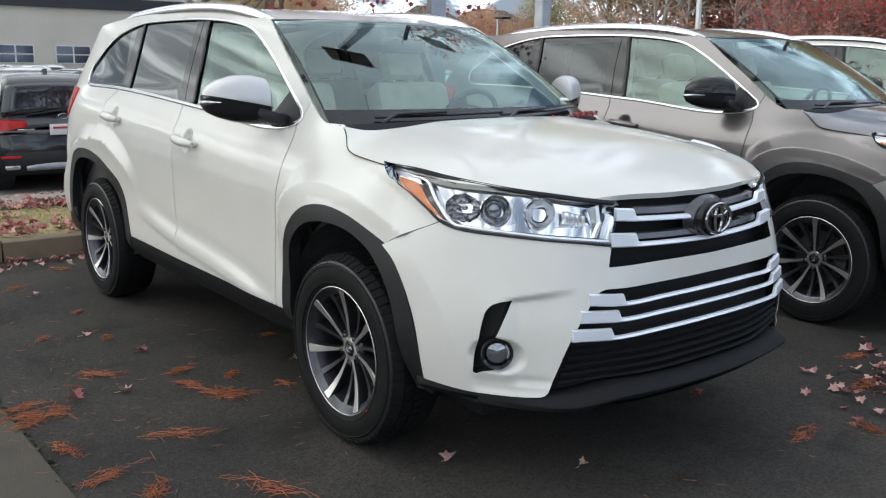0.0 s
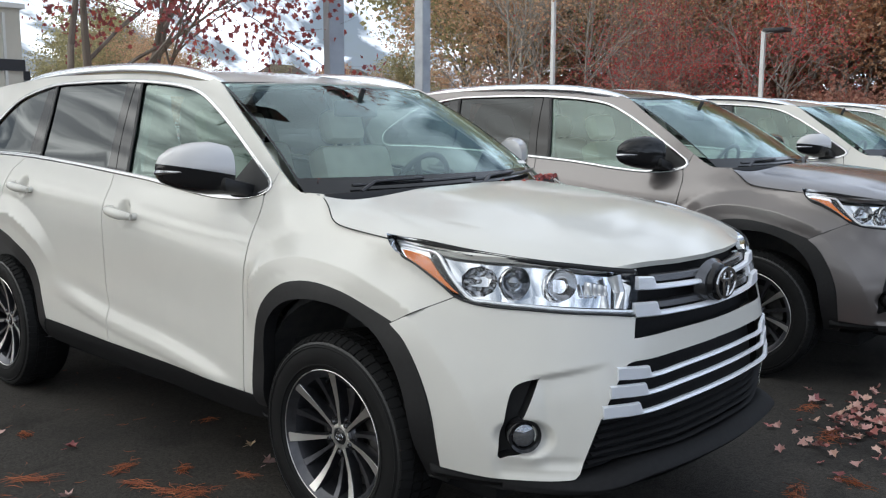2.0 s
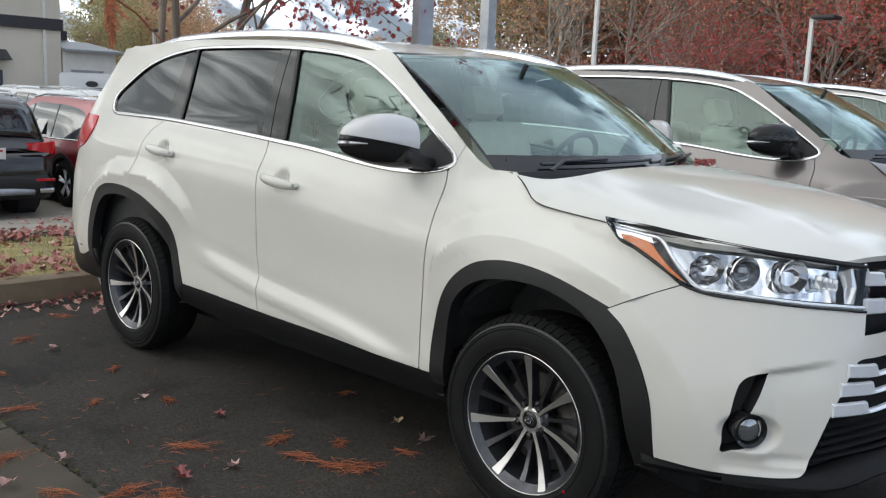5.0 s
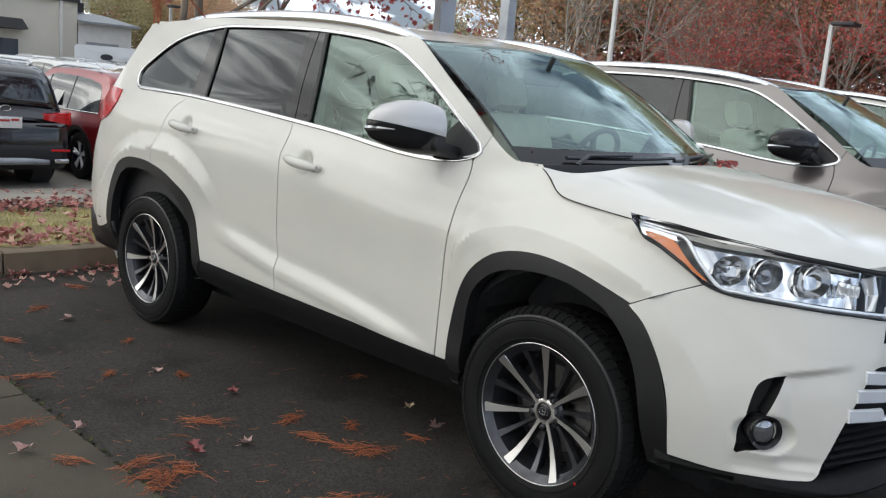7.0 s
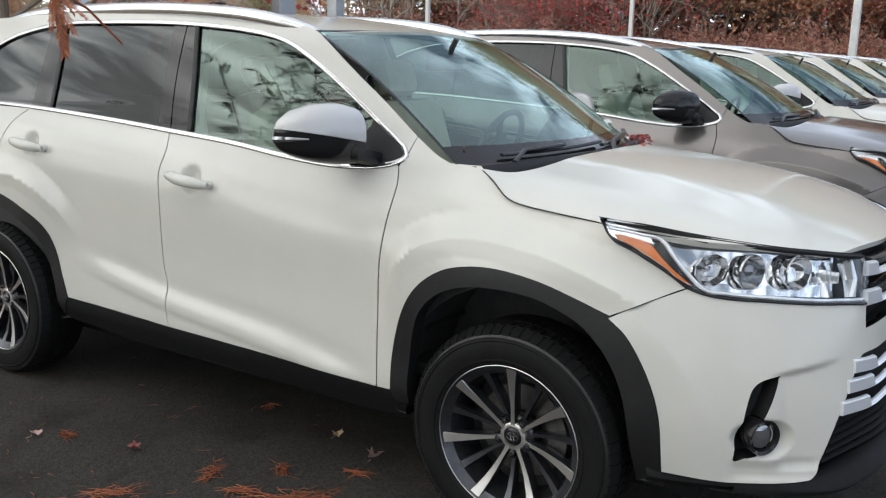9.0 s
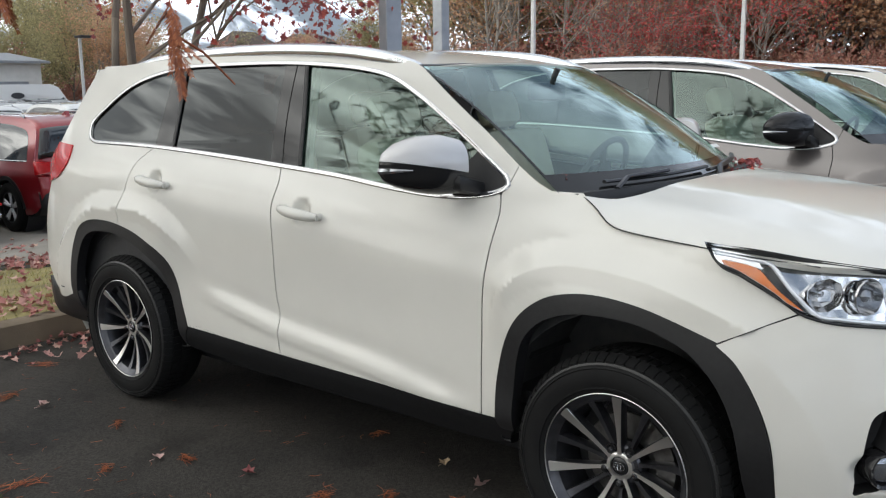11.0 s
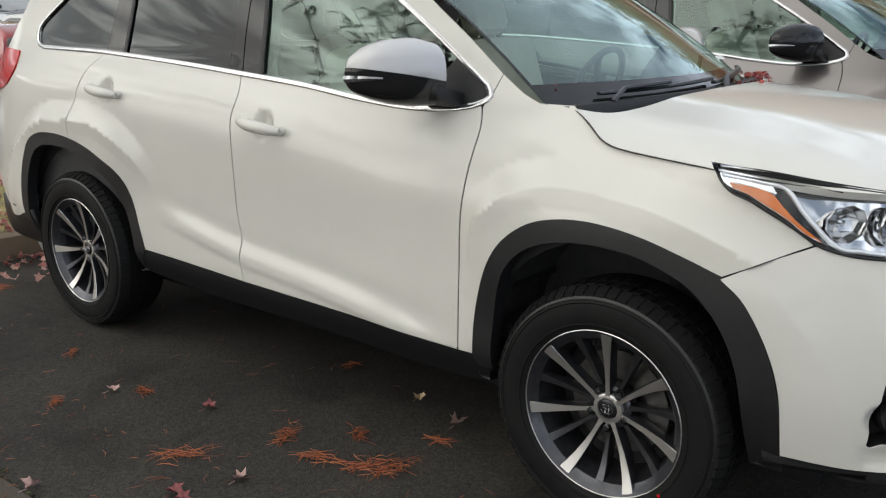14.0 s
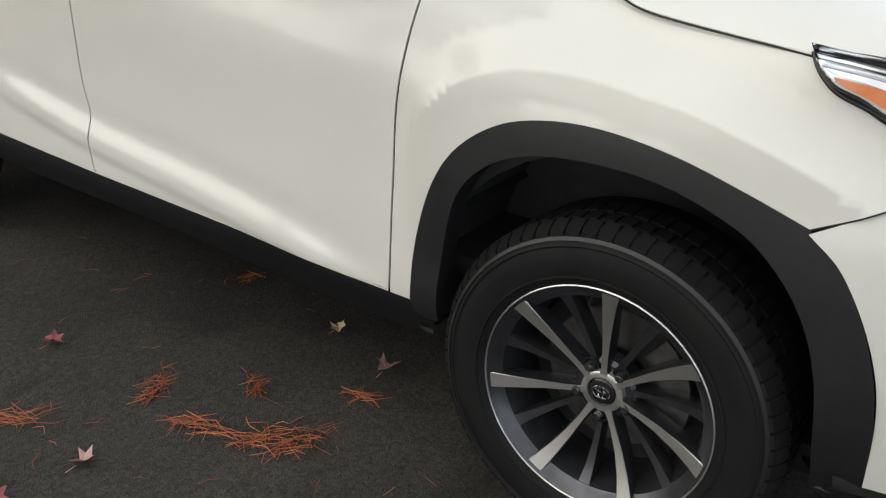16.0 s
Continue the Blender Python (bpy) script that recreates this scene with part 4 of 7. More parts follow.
def build_suv(kit, label, grey=False):
    car = tagged(new("suv"), label, "car", "row of parked SUVs")
    paint, black, chrome = kit["paint"], kit["black_plastic"], kit["chrome"]

    # shell under the panels, so that the joints show dark
    # fenders, doors, quarters
    arch_f, arch_r = curve(ARCH_F), curve(ARCH_R)
    seam_a, seam_b, seam_c = curve(SEAM_A), curve(SEAM_B), curve(SEAM_C)
    g = 0.0028
    for line in (SEAM_A, SEAM_B, SEAM_C, [(-.477, 1.290), (-.497, 1.234), (-.52, 1.19)]):
        rail_on("seam_seal", line, 0.016, 0.002, side, kit["seam_black"], car, lift=-0.006)
    rail_on("seam_seal", [(.325, .845), (.41, .889), (.508, .937)], 0.0028, 0.0008, side, kit["seam_black"], car, lift=0.0005)
    ridge = [[(r * math.cos(radians(a)), 0.372 + r * math.sin(radians(a))) for a in np.arange(57, 122, 1.2) for r in [float(pchip(RIDGE_A, RIDGE_R, np.array([a]))[0]) + off]] for off in (.022, .0045, -.0045, -.02)]
    skin("front_fender", [loop(
        arch_f,
        curve([(.325, .846), (.41, .890), (.508, .938)]),
        curve([(.508, .938), (.458, .970), (.356, 1.022), (.290, 1.051), (.262, 1.078), (.252, 1.098)]),
        curve([(.252, 1.097), (.12, 1.104), (-.013, 1.113), (-.06, 1.120), (-.10, 1.131), (-.147, 1.157), (-.185, 1.183), (-.222, 1.212)]),
        curve([(-.222, 1.212), (-.33, 1.213)]), curve(SCREEN_EDGE[:3]),
        curve([(-.475, 1.29), (-.493, 1.236)]), curve([(-.493, 1.236), (-.516, 1.196)]),
        shift(seam_a, g), curve([(-.52, .436), (-.462, .436)]))], side, paint, car, gap=0.016, creases=ridge)
    belt_front = [p for p in BELT if p[0] > -1.64]
    skin("front_door", [loop(
        shift(seam_a, -g), curve([(-.522, .436), (-.767, .443), (-1.055, .449), (-1.576, .456)]),
        shift(seam_b[::-1], g), curve([(-1.636, 1.236)] + belt_front[:-1]), curve([(-.53, 1.195), (-.522, 1.19)]))], side, paint, car, gap=0.015)
    belt_rear = [p for p in BELT if -2.58 < p[0] < -1.65]
    skin("rear_door", [loop(
        shift(seam_b, -g), curve([(-1.582, .456), (-1.942, .466), (-2.245, .470)]),
        curve(ARCH_R[:5]), curve([(-2.738, .917), (-2.725, .918)]), shift(seam_c[::-1], g),
        curve([(-2.58, 1.286)] + belt_rear + [(-1.644, 1.236)]))], side, paint, car, gap=0.015)
    skin("body_side", [loop(
        curve([(-.497, 1.238), (-.477, 1.292)]), curve(SCREEN_EDGE[2:]),
        curve([(-.99, 1.632), (-1.05, 1.655), (-1.35, 1.695), (-1.7, 1.712), (-2.07, 1.718), (-2.49, 1.714), (-2.96, 1.695), (-3.30, 1.675)]),
        curve([(-3.30, 1.675), (-3.38, 1.60), (-3.50, 1.427), (-3.58, 1.285)]),
        curve([(-3.58, 1.285), (-3.36, 1.275)]), curve([(-3.36, 1.275), (-3.34, 1.20), (-3.42, 1.12), (-3.60, 1.07)]),
        curve([(-3.60, 1.07), (-3.70, .90), (-3.72, .78), (-3.70, .62), (-3.60, .52), (-3.42, .455), (-3.225, .50)]),
        curve(ARCH_R[4:])[::-1], curve([(-2.738, .917), (-2.73, .918)]), shift(seam_c[::-1], -g),
        curve([(-2.586, 1.286), (-3.124, 1.293)]), curve([(-3.124, 1.293), (-3.20, 1.325), (-3.228, 1.395)]),
        curve(LIGHT_TOP)[::-1])], side, paint, car, gap=0.022)

    # windows: glass, pillars, chrome surround
    skin("front_window", [loop(curve([(-1.535, 1.245), (-1.304, 1.216), (-1.0, 1.184), (-.779, 1.171), (-.608, 1.18), (-.52, 1.215)]),
        curve(LIGHT_TOP[:6] + [(-1.634, 1.668)]), curve([(-1.634, 1.668), (-1.60, 1.50), (-1.535, 1.245)]))], side, kit["glass"], car, gap=0.06, lift=-0.012, thick=0.004)
    skin("rear_window", [loop(curve([(-2.43, 1.290), (-2.033, 1.268), (-1.72, 1.25)]), curve([(-1.72, 1.25), (-1.745, 1.45), (-1.765, 1.674)]),
        curve([(-1.765, 1.674), (-2.215, 1.678), (-2.47, 1.67)]), curve([(-2.47, 1.67), (-2.45, 1.5), (-2.43, 1.29)]))], side, kit["privacy"], car, gap=0.06, lift=-0.010, thick=0.004)
    skin("quarter_window", [loop(curve([(-3.124, 1.298), (-2.58, 1.293)]), curve([(-2.58, 1.293), (-2.565, 1.5), (-2.56, 1.662)]),
        curve([(-2.56, 1.662), (-2.877, 1.60), (-3.10, 1.49), (-3.225, 1.395)]), curve([(-3.225, 1.395), (-3.195, 1.33), (-3.124, 1.298)]))], side, kit["privacy"], car, gap=0.06, lift=-0.008, thick=0.004)
    skin("door_pillar", [loop(curve([(-1.64, 1.24), (-1.675, 1.45), (-1.690, 1.674)]), curve([(-1.690, 1.674), (-1.634, 1.668)]), curve([(-1.634, 1.668), (-1.60, 1.50), (-1.535, 1.245)]))],
         side, kit["gloss_black"], car, gap=0.06, lift=-0.006, label="gloss black pillar cover")
    skin("door_pillar", [loop(curve([(-1.646, 1.241), (-1.681, 1.45), (-1.696, 1.674)]), curve([(-1.696, 1.674), (-1.768, 1.676)]), curve([(-1.768, 1.676), (-1.745, 1.45), (-1.72, 1.248)]))],
         side, kit["gloss_black"], car, gap=0.06, lift=-0.006, label="gloss black pillar cover")
    skin("rear_pillar", [loop(curve([(-2.426, 1.292), (-2.44, 1.5), (-2.46, 1.673)]), curve([(-2.46, 1.673), (-2.562, 1.664)]), curve([(-2.562, 1.664), (-2.568, 1.5), (-2.582, 1.29)]))],
         side, kit["gloss_black"], car, gap=0.06, lift=-0.006, label="gloss black pillar cover")
    for xa, za, xb, zb in ((-1.535, 1.25, -1.632, 1.665), (-2.43, 1.295, -2.468, 1.668)):
        rail_on("window_seal", [(xa, za), ((xa + xb) / 2 + 0.008, (za + zb) / 2), (xb, zb)], 0.022, 0.004, side, black, car, lift=-0.004)
    rail_on("window_chrome", [(x, z - 0.006) for x, z in LIGHT_TOP] + [(-3.205, 1.325), (-3.124, 1.300)], 0.017, 0.005, side, chrome, car, label="chrome window surround")
    rail_on("belt_chrome", [(x, z + 0.008) for x, z in BELT[:-1]] + [(-.500, 1.225), (-.522, 1.258)], 0.020, 0.006, side, chrome, car, label="chrome belt strip")

    # cladding, sills
    inner_f = [(-.392, .40), (-.385, .52), (-.352, .676), (-.325, .746), (-.272, .805), (-.2, .843), (-.113, .862), (-.003, .867), (.087, .859), (.174, .835), (.25, .800), (.33, .72), (.385, .60), (.41, .40), (.41, .335)]
    skin("front_arch_cladding", [loop(arch_f, curve([(.325, .846), (.388, .786), (.448, .681), (.485, .56), (.495, .40), (.492, .335)]), curve([(.492, .335), (.41, .335)]), curve(inner_f)[::-1], curve([(-.392, .40), (-.448, .40), (-.462, .436)]))],
         side, black, car, gap=0.03, lift=0.003, thick=0.05)
    inner_r = [(-2.32, .36), (-2.335, .53), (-2.42, .72), (-2.57, .815), (-2.74, .862), (-2.89, .868), (-3.0, .852), (-3.07, .81), (-3.135, .70), (-3.165, .56), (-3.165, .42)]
    skin("rear_arch_cladding", [loop(arch_r, curve([(-3.225, .50), (-3.165, .42)]), curve(inner_r)[::-1], curve([(-2.32, .36), (-2.245, .470)]))],
         side, black, car, gap=0.03, lift=0.003, thick=0.05)
    skin("sill", [loop(curve([(-.40, .40), (-.462, .433), (-.767, .440), (-1.055, .446), (-1.576, .453), (-1.942, .463), (-2.245, .467), (-2.32, .36)]), curve([(-2.32, .36), (-2.28, .345), (-1.4, .335), (-.46, .33), (-.40, .40)]))],
         side, kit["grille_black"], car, gap=0.04, thick=0.06)
    # wheel houses
    for cx in (0.0, -WHEELBASE):
        for sgn in (1, -1):
            bm = bmesh.new()
            rings = []
            for k in range(25):
                a = math.radians(-25 + 230 * k / 24)
                rings.append([bm.verts.new((cx + r * math.cos(a), sgn * y, max(0.345, 0.40 + r * math.sin(a)))) for r, y in ((0.465, 0.855), (0.50, 0.82), (0.50, 0.45))])
            for r0, r1 in zip(rings, rings[1:]):
                for i in range(2):
                    bm.faces.new((r0[i], r0[i + 1], r1[i + 1], r1[i]))
            vs = [bm.verts.new((cx + 0.50 * math.cos(math.radians(-25 + 230 * k / 24)), sgn * 0.45, max(0.345, 0.40 + 0.50 * math.sin(math.radians(-25 + 230 * k / 24))))) for k in range(25)]
            bm.faces.new(vs)
            part("wheel_house", bm, kit["veiled_liner"], car)
    # underbody
    bm = bmesh.new()
    box_into(bm, (-3.5, -0.66, 0.22), (0.55, 0.66, 0.30), 0.02)
    box_into(bm, (-2.2, -0.74, 0.27), (-0.5, 0.74, 0.44), 0.02)
    box_into(bm, (-3.7, -0.5, 0.24), (-3.3, 0.5, 0.5), 0.02)
    box_into(bm, (-0.35, -0.42, 0.25), (0.8, 0.42, 0.95), 0.02)
    part("underbody", bm, kit["grille_black"], car)

    # bonnet
    right = [(-.222, -.733), (-.185, -.748), (-.147, -.767), (-.10, -.796), (-.06, -.809), (-.013, -.815), (.12, -.824), (.2, -.826), (.38, -.822), (.55, -.79), (.69, -.685), (.80, -.555), (.875, -.39), (.92, -.2), (.935, 0)]
    left = [(x, -y) for x, y in right[::-1]]
    back = [(-.222, .733), (-.14, .66), (-.09, .5), (-.062, .25), (-.055, 0), (-.062, -.25), (-.09, -.5), (-.14, -.66), (-.222, -.733)]
    skin("bonnet", [loop(curve(right), curve(left), curve(back))], bonnet, paint, car, gap=0.04, both=False, thick=0.02)
    rail_on("bonnet_seal", [(x, y - .003) for x, y in right[:10]], 0.0042, 0.001, bonnet, kit["seam_black"], car, lift=-0.001)
    # cowl and wipers
    rows = []
    for y in np.linspace(-0.74, 0.74, 25):
        k = abs(y) / 0.74
        xf, xb = -.065 - 0.155 * k**2.2, -.19 - 0.17 * k**2
        lift = 0.016 * (1 - k**2)
        rows.append([(xb, y, 1.185), (xb + 0.04, y, 1.203 + lift), (xf - 0.02, y, 1.210 + lift), (xf + 0.02, y, 1.16)])
    sheet("cowl", rows, black, car, label="black plastic cowl grille", thick=0.004)
    for (y0, y1, s0, s1) in ((-0.58, 0.02, 1.0, 0.975), (0.0, 0.62, 0.995, 0.965)):
        bm = bmesh.new()
        p = screen(np.linspace(s0, s1, 9), np.linspace(y0, y1, 9)) + np.array([0.014, 0, 0.016])
        rod_into(bm, p, 0.011, 6, 0.6)
        rod_into(bm, [p[0] + np.array([0.05, 0, -0.02]), p[1] + np.array([0.02, 0, 0.012]), p[4] + np.array([0.004, 0, 0.014])], 0.011, 6, 0.6)
        part("wiper", bm, kit["dark_steel"], car, "black wiper arm and blade")
    # windscreen
    skin("windscreen", [loop(curve([(0.0, -.618), (1.03, -.748)]), curve([(1.03, -.748), (1.03, .748)]), curve([(1.03, .748), (0.0, .618)]), curve([(0.0, .618), (0.0, -.618)]))],
         screen, kit["screen"], car, gap=0.08, both=False, thick=0.005)
    band = [(0.0, -.618), (1.03, -.748), (1.03, .748), (0.0, .618)]
    hole = [(0.015, -.610), (0.92, -.726), (0.92, .726), (0.015, .610)]
    skin("screen_band", [loop(*[curve([band[k], band[(k + 1) % 4]]) for k in range(4)]), loop(*[curve([hole[k], hole[(k + 1) % 4]]) for k in range(4)])],
         screen, kit["gloss_black"], car, gap=0.08, both=False, thick=0.002, lift=0.002, label="black printed edge of the windscreen")
    # roof and rails
    skin("roof", [loop(curve([(-3.36, -.575), (-2.96, -.60), (-2.0, -.60), (-1.3, -.60), (-1.0, -.588)]), curve([(-1.0, -.588), (-.955, -.4), (-.93, 0), (-.955, .4), (-1.0, .588)]),
         curve([(-1.0, .588), (-1.3, .60), (-2.0, .60), (-2.96, .60), (-3.36, .575)]), curve([(-3.36, .575), (-3.44, .3), (-3.46, 0), (-3.44, -.3), (-3.36, -.575)]))], roof, kit["roof"], car, gap=0.08, both=False)
    for sgn in (-1, 1):
        bm = bmesh.new()
        pts = curve([(-.998, sgn * .590, 1.616), (-1.045, sgn * .595, 1.636), (-1.10, sgn * .600, 1.653), (-1.35, sgn * .608, 1.696), (-1.7, sgn * .610, 1.722), (-2.07, sgn * .612, 1.729), (-2.49, sgn * .612, 1.721), (-2.85, sgn * .608, 1.699), (-3.0, sgn * .604, 1.679)], 0.05)
        n = len(pts)
        rod_into(bm, pts, [0.016 + 0.017 * min(1, 6 * min(k, n - 1 - k) / n) for k in range(n)], 12, 0.95)
        part("roof_rail", bm, kit["rail"], car, "bright silver roof rail")
    # spoiler and back
    rows = []
    for z, off in ((1.68, 0), (1.55, .05), (1.40, .10), (1.25, .16), (1.10, .20), (.95, .22), (.75, .23), (.60, .22), (.48, .14), (.36, .05), (.25, -.05)):
        rows.append([(-3.42 - off - 0.10 * (1 - (abs(y) / .8) ** 3.0) - (0.02 if abs(y) < .7 else 0), y * (0.72 + 0.28 * step(1.75, 1.0, z)), z) for y in np.linspace(-.80, .80, 21)])
    sheet("tailgate", rows, paint, car, thick=0.01)
    bm = bmesh.new()
    box_into(bm, (-3.46, -0.52, 1.668), (-3.28, 0.52, 1.70), 0.012)
    part("roof_spoiler", bm, paint, car)
    rows = []
    for z, off in ((.52, .0), (.44, .02), (.36, .03), (.30, -.03)):
        rows.append([tuple(v) for v in side(np.linspace(-3.15, -3.70, 10), np.full(10, z)) + np.array([0, 0, 0])])
    sheet("rear_bumper_trim", rows, black, car, thick=0.02)
    tail = loop(curve([(-3.36, 1.275), (-3.58, 1.285)]), curve([(-3.58, 1.285), (-3.66, 1.18), (-3.60, 1.07)]), curve([(-3.60, 1.07), (-3.42, 1.12), (-3.34, 1.20), (-3.36, 1.275)]))
    skin("tail_lamp", [tail], side, kit["tail"], car, gap=0.03, lift=0.008, thick=0.05, label="red tail lamp")

    # ---- front ----
    def N(y, z):
        return (at_y(y if y else -.0015, z), z)

    def X(x, z):
        return (at_x(x, z), z)
    fog = loop(curve([(2.657, .708), (2.373, .699), (2.202, .685), (2.088, .662), (1.974, .611), (1.903, .563), (1.846, .527), (1.775, .482), (1.755, .462)]),
               curve([(1.755, .462), (1.80, .455), (1.96, .467), (2.2, .474), (2.42, .489), (2.505, .532), (2.42, .572), (2.259, .586)]), curve([(2.259, .586), (2.657, .708)]))
    bump = loop(
        curve([X(.327, .843), X(.390, .786), X(.450, .681), X(.487, .56), X(.497, .40)]),
        curve([X(.497, .40), (1.533, .389), (2.216, .390), (2.942, .394), (3.20, .400), (3.283, .412)]),
        curve([(3.283, .412), (3.795, .578), (4.208, .678), (4.45, .727), (4.60, .741), (5.076, .742), N(.25, .746), N(0, .750)]),
        curve([N(0, .750), N(0, .815)]), curve([N(0, .815), N(.25, .815), (5.09, .812), (4.749, .812)]), curve([(4.749, .812), (4.834, .876)]),
        curve([(4.834, .876), (4.251, .888), (3.454, .897), (2.742, .906), (2.244, .911), (1.889, .916), (1.647, .925), (1.475, .938)]), curve([(1.475, .938), X(.41, .888), X(.327, .843)]))
    skin("front_bumper", [bump, fog], dent, paint, car, gap=(0.055, 0.0085), thick=0.003)
    # headlamp
    lamp = loop(curve([(0.478, 1.099), (1.092, 1.087), (1.803, 1.071), (2.472, 1.056), (3.141, 1.041), (3.838, 1.028), (4.905, 1.005)]),
                curve([(4.905, 1.005), (4.948, .990), (4.919, .949), (4.838, .884)]),
                curve([(4.838, .884), (4.251, .893), (3.454, .902), (2.742, .911), (2.244, .916), (1.889, .921), (1.647, .930), (1.462, .944), (1.277, .974), (.864, 1.026), (.575, 1.053), (.490, 1.080), (0.478, 1.099)]))
    head = skin("headlamp", [lamp], nose, kit["lens"], car, gap=(.2, .03), thick=0.003, lift=0.004, label="clear headlamp lens with orange side marker")
    heads = [o for o in car.children if o.name.startswith("headlamp")]

    def deep(d):
        def shape(u, z):
            w = step(0.3, 2.0, np.asarray(u, float))
            return nose(u, z) + np.stack([-d * w, 0.45 * d * w + 0.004, 0 * w], -1)
        return shape
    skin("lamp_bowl", [lamp], deep(0.06), kit["lamp_back"], car, gap=(.2, .03), thick=-0.055, label="silver headlamp reflector")
    skin("marker_housing", [loop(curve([(0.50, 1.096), (.70, 1.093), (1.10, 1.083)]), curve([(1.10, 1.083), (1.15, 1.05)]), curve([(1.15, 1.05), (.80, 1.066), (.62, 1.072), (.53, 1.082), (.50, 1.096)]))],
         nose, kit["reflector"], car, gap=0.05, lift=-0.002, thick=0.01, label="bright housing of the side marker")
    skin("amber_marker", [loop(curve([(0.60, 1.068), (0.793, 1.064), (1.106, 1.048), (1.20, 1.022)]), curve([(1.20, 1.022), (1.315, .992), (1.547, .947)]), curve([(1.547, .947), (1.433, .958), (1.035, 1.008), (0.64, 1.052), (.60, 1.068)]))],
         nose, kit["amber"], car, gap=0.03, lift=-0.003, thick=0.02, label="orange side marker")
    skin("lamp_bezel", [loop(curve([(1.12, 1.050), (1.291, 1.056), (1.419, 1.010), (1.661, .941)]), curve([(1.661, .941), (1.555, .946)]), curve([(1.555, .946), (1.325, .992), (1.21, 1.022), (1.12, 1.050)]))],
         nose, kit["gloss_black"], car, gap=0.03, lift=-0.003, thick=0.02)
    rail_on("lamp_line", [(.54, 1.085), (1.0, 1.075), (1.30, 1.060), (1.44, 1.008), (1.70, .940), (2.0, .930), (2.74, .920), (3.45, .910), (4.25, .901), (4.80, .893)], 0.012, 0.006, nose, kit["reflector"], car, lift=-0.004)
    for sgn in (-1, 1):
        for uu, zz, r, off in ((2.614, .985, .046, .030), (3.482, .980, .047, .034)):
            c = nose(np.array([uu]), np.array([zz]))[0] * np.array([1, -sgn, 1])
            d = Vector((0.88, -0.47 * -sgn, 0)).normalized()
            turn = d.to_track_quat("Z", "Y").to_matrix()
            base = Vector(c) - d * off
            bm = bmesh.new()
            lathe_into(bm, [(r * 1.12, 0.010), (r * 1.07, 0.014), (r * 1.02, 0.008), (r * .93, -0.012), (r * .6, -0.028), (r * .2, -0.034), (r * .2, -0.038), (r * .64, -0.034), (r * 1.0, -0.014)], 32, axis="z")
            for v in bm.verts:
                v.co = base + turn @ v.co
            part("lamp_bowl_ring", bm, chrome, car, "chrome ring of the headlamp")
            if 2 < uu < 3:
                bm = bmesh.new()
                lathe_into(bm, [(0.0, 0.012), (r * .3, 0.010), (r * .52, 0.0), (r * .60, -0.018), (0, -0.024)], 28, axis="z", closed=False)
                for v in bm.verts:
                    v.co = base + turn @ v.co
                part("projector", bm, kit["bulb"], car, "round glass projector")
        q = Vector(nose(np.array([1.96]), np.array([.988]))[0] * np.array([1, -sgn, 1]))
        d = Vector((0.80, 0.60 * sgn, 0)).normalized()
        turn = d.to_track_quat("Z", "Y").to_matrix()
        bm = bmesh.new()
        lathe_into(bm, [(.058, -.004), (.055, -.010), (.046, -.026), (.030, -.040), (.012, -.046), (.011, -.026), (0, -.022)], 9, axis="z", closed=False)
        for v in bm.verts:
            v.co = q + turn @ Vector((v.co.x, v.co.y * .82, v.co.z)) - d * .012
        part("lamp_bowl_ring", bm, chrome, car, "faceted chrome indicator bowl", smooth=False)
        for k in range(4):
            c = nose(np.array([4.12 + .11 * k]), np.array([.965]))[0] * np.array([1, -sgn, 1])
            bm = bmesh.new()
            box_into(bm, (c[0] - .05, c[1] - .007, .945 - .002 * k), (c[0] - .026, c[1] + .005, .985 - .004 * k), 0.003)
            part("lamp_fin", bm, kit["reflector"], car)
        pts = [nose(np.array([u]), np.array([z]))[0] * np.array([1, -sgn, 1]) - np.array([.022, 0, 0]) for u, z in ((4.60, 1.0), (4.68, .95), (4.62, .90))]
        bm = bmesh.new()
        rod_into(bm, pts, .014, 8, 1.6)
        part("lamp_end", bm, kit["reflector"], car)
    top = [(0.48, 1.101), (1.092, 1.088), (1.803, 1.072), (2.472, 1.057), (3.141, 1.042), (3.838, 1.029), (4.905, 1.006)]
    skin("lamp_gap", [loop(curve(top), curve([(4.905, 1.006), (4.905, 1.022)]), curve([(u, min(z + .016, 1.108)) for u, z in top[::-1]]))], nose, kit["seam_black"], car, gap=(.2, .02), lift=-0.006, thick=0.004)
    rail_on("lamp_seal", [(0.48, 1.103), (1.092, 1.092), (1.803, 1.078), (2.472, 1.064), (3.141, 1.050), (3.838, 1.037), (4.905, 1.013)], 0.008, 0.002, nose, black, car)
    rail_on("lamp_trim", [(0.480, 1.098), (.492, 1.079), (.575, 1.051), (.864, 1.024), (1.277, .972), (1.462, .942), (1.647, .928), (1.889, .919), (2.742, .909), (3.454, .900), (4.251, .891), (4.838, .881)], 0.007, 0.003, nose, kit["gloss_black"], car, lift=0.003)

    # grille
    def G(a, b, back_off):
        p = nose(a, b)
        return p - np.array([back_off, 0, 0])
    skin("grille_back", [loop(curve([N(.40, 1.03), N(.45, .90), N(.46, .79)]), curve([N(.46, .79), N(.25, .79), N(0, .79)]), curve([N(0, .79), N(0, 1.03)]), curve([N(0, 1.03), N(.40, 1.03)]))],
         lambda u, z: G(u, z, 0.075), kit["grille_black"], car, gap=0.06, thick=-0.03)
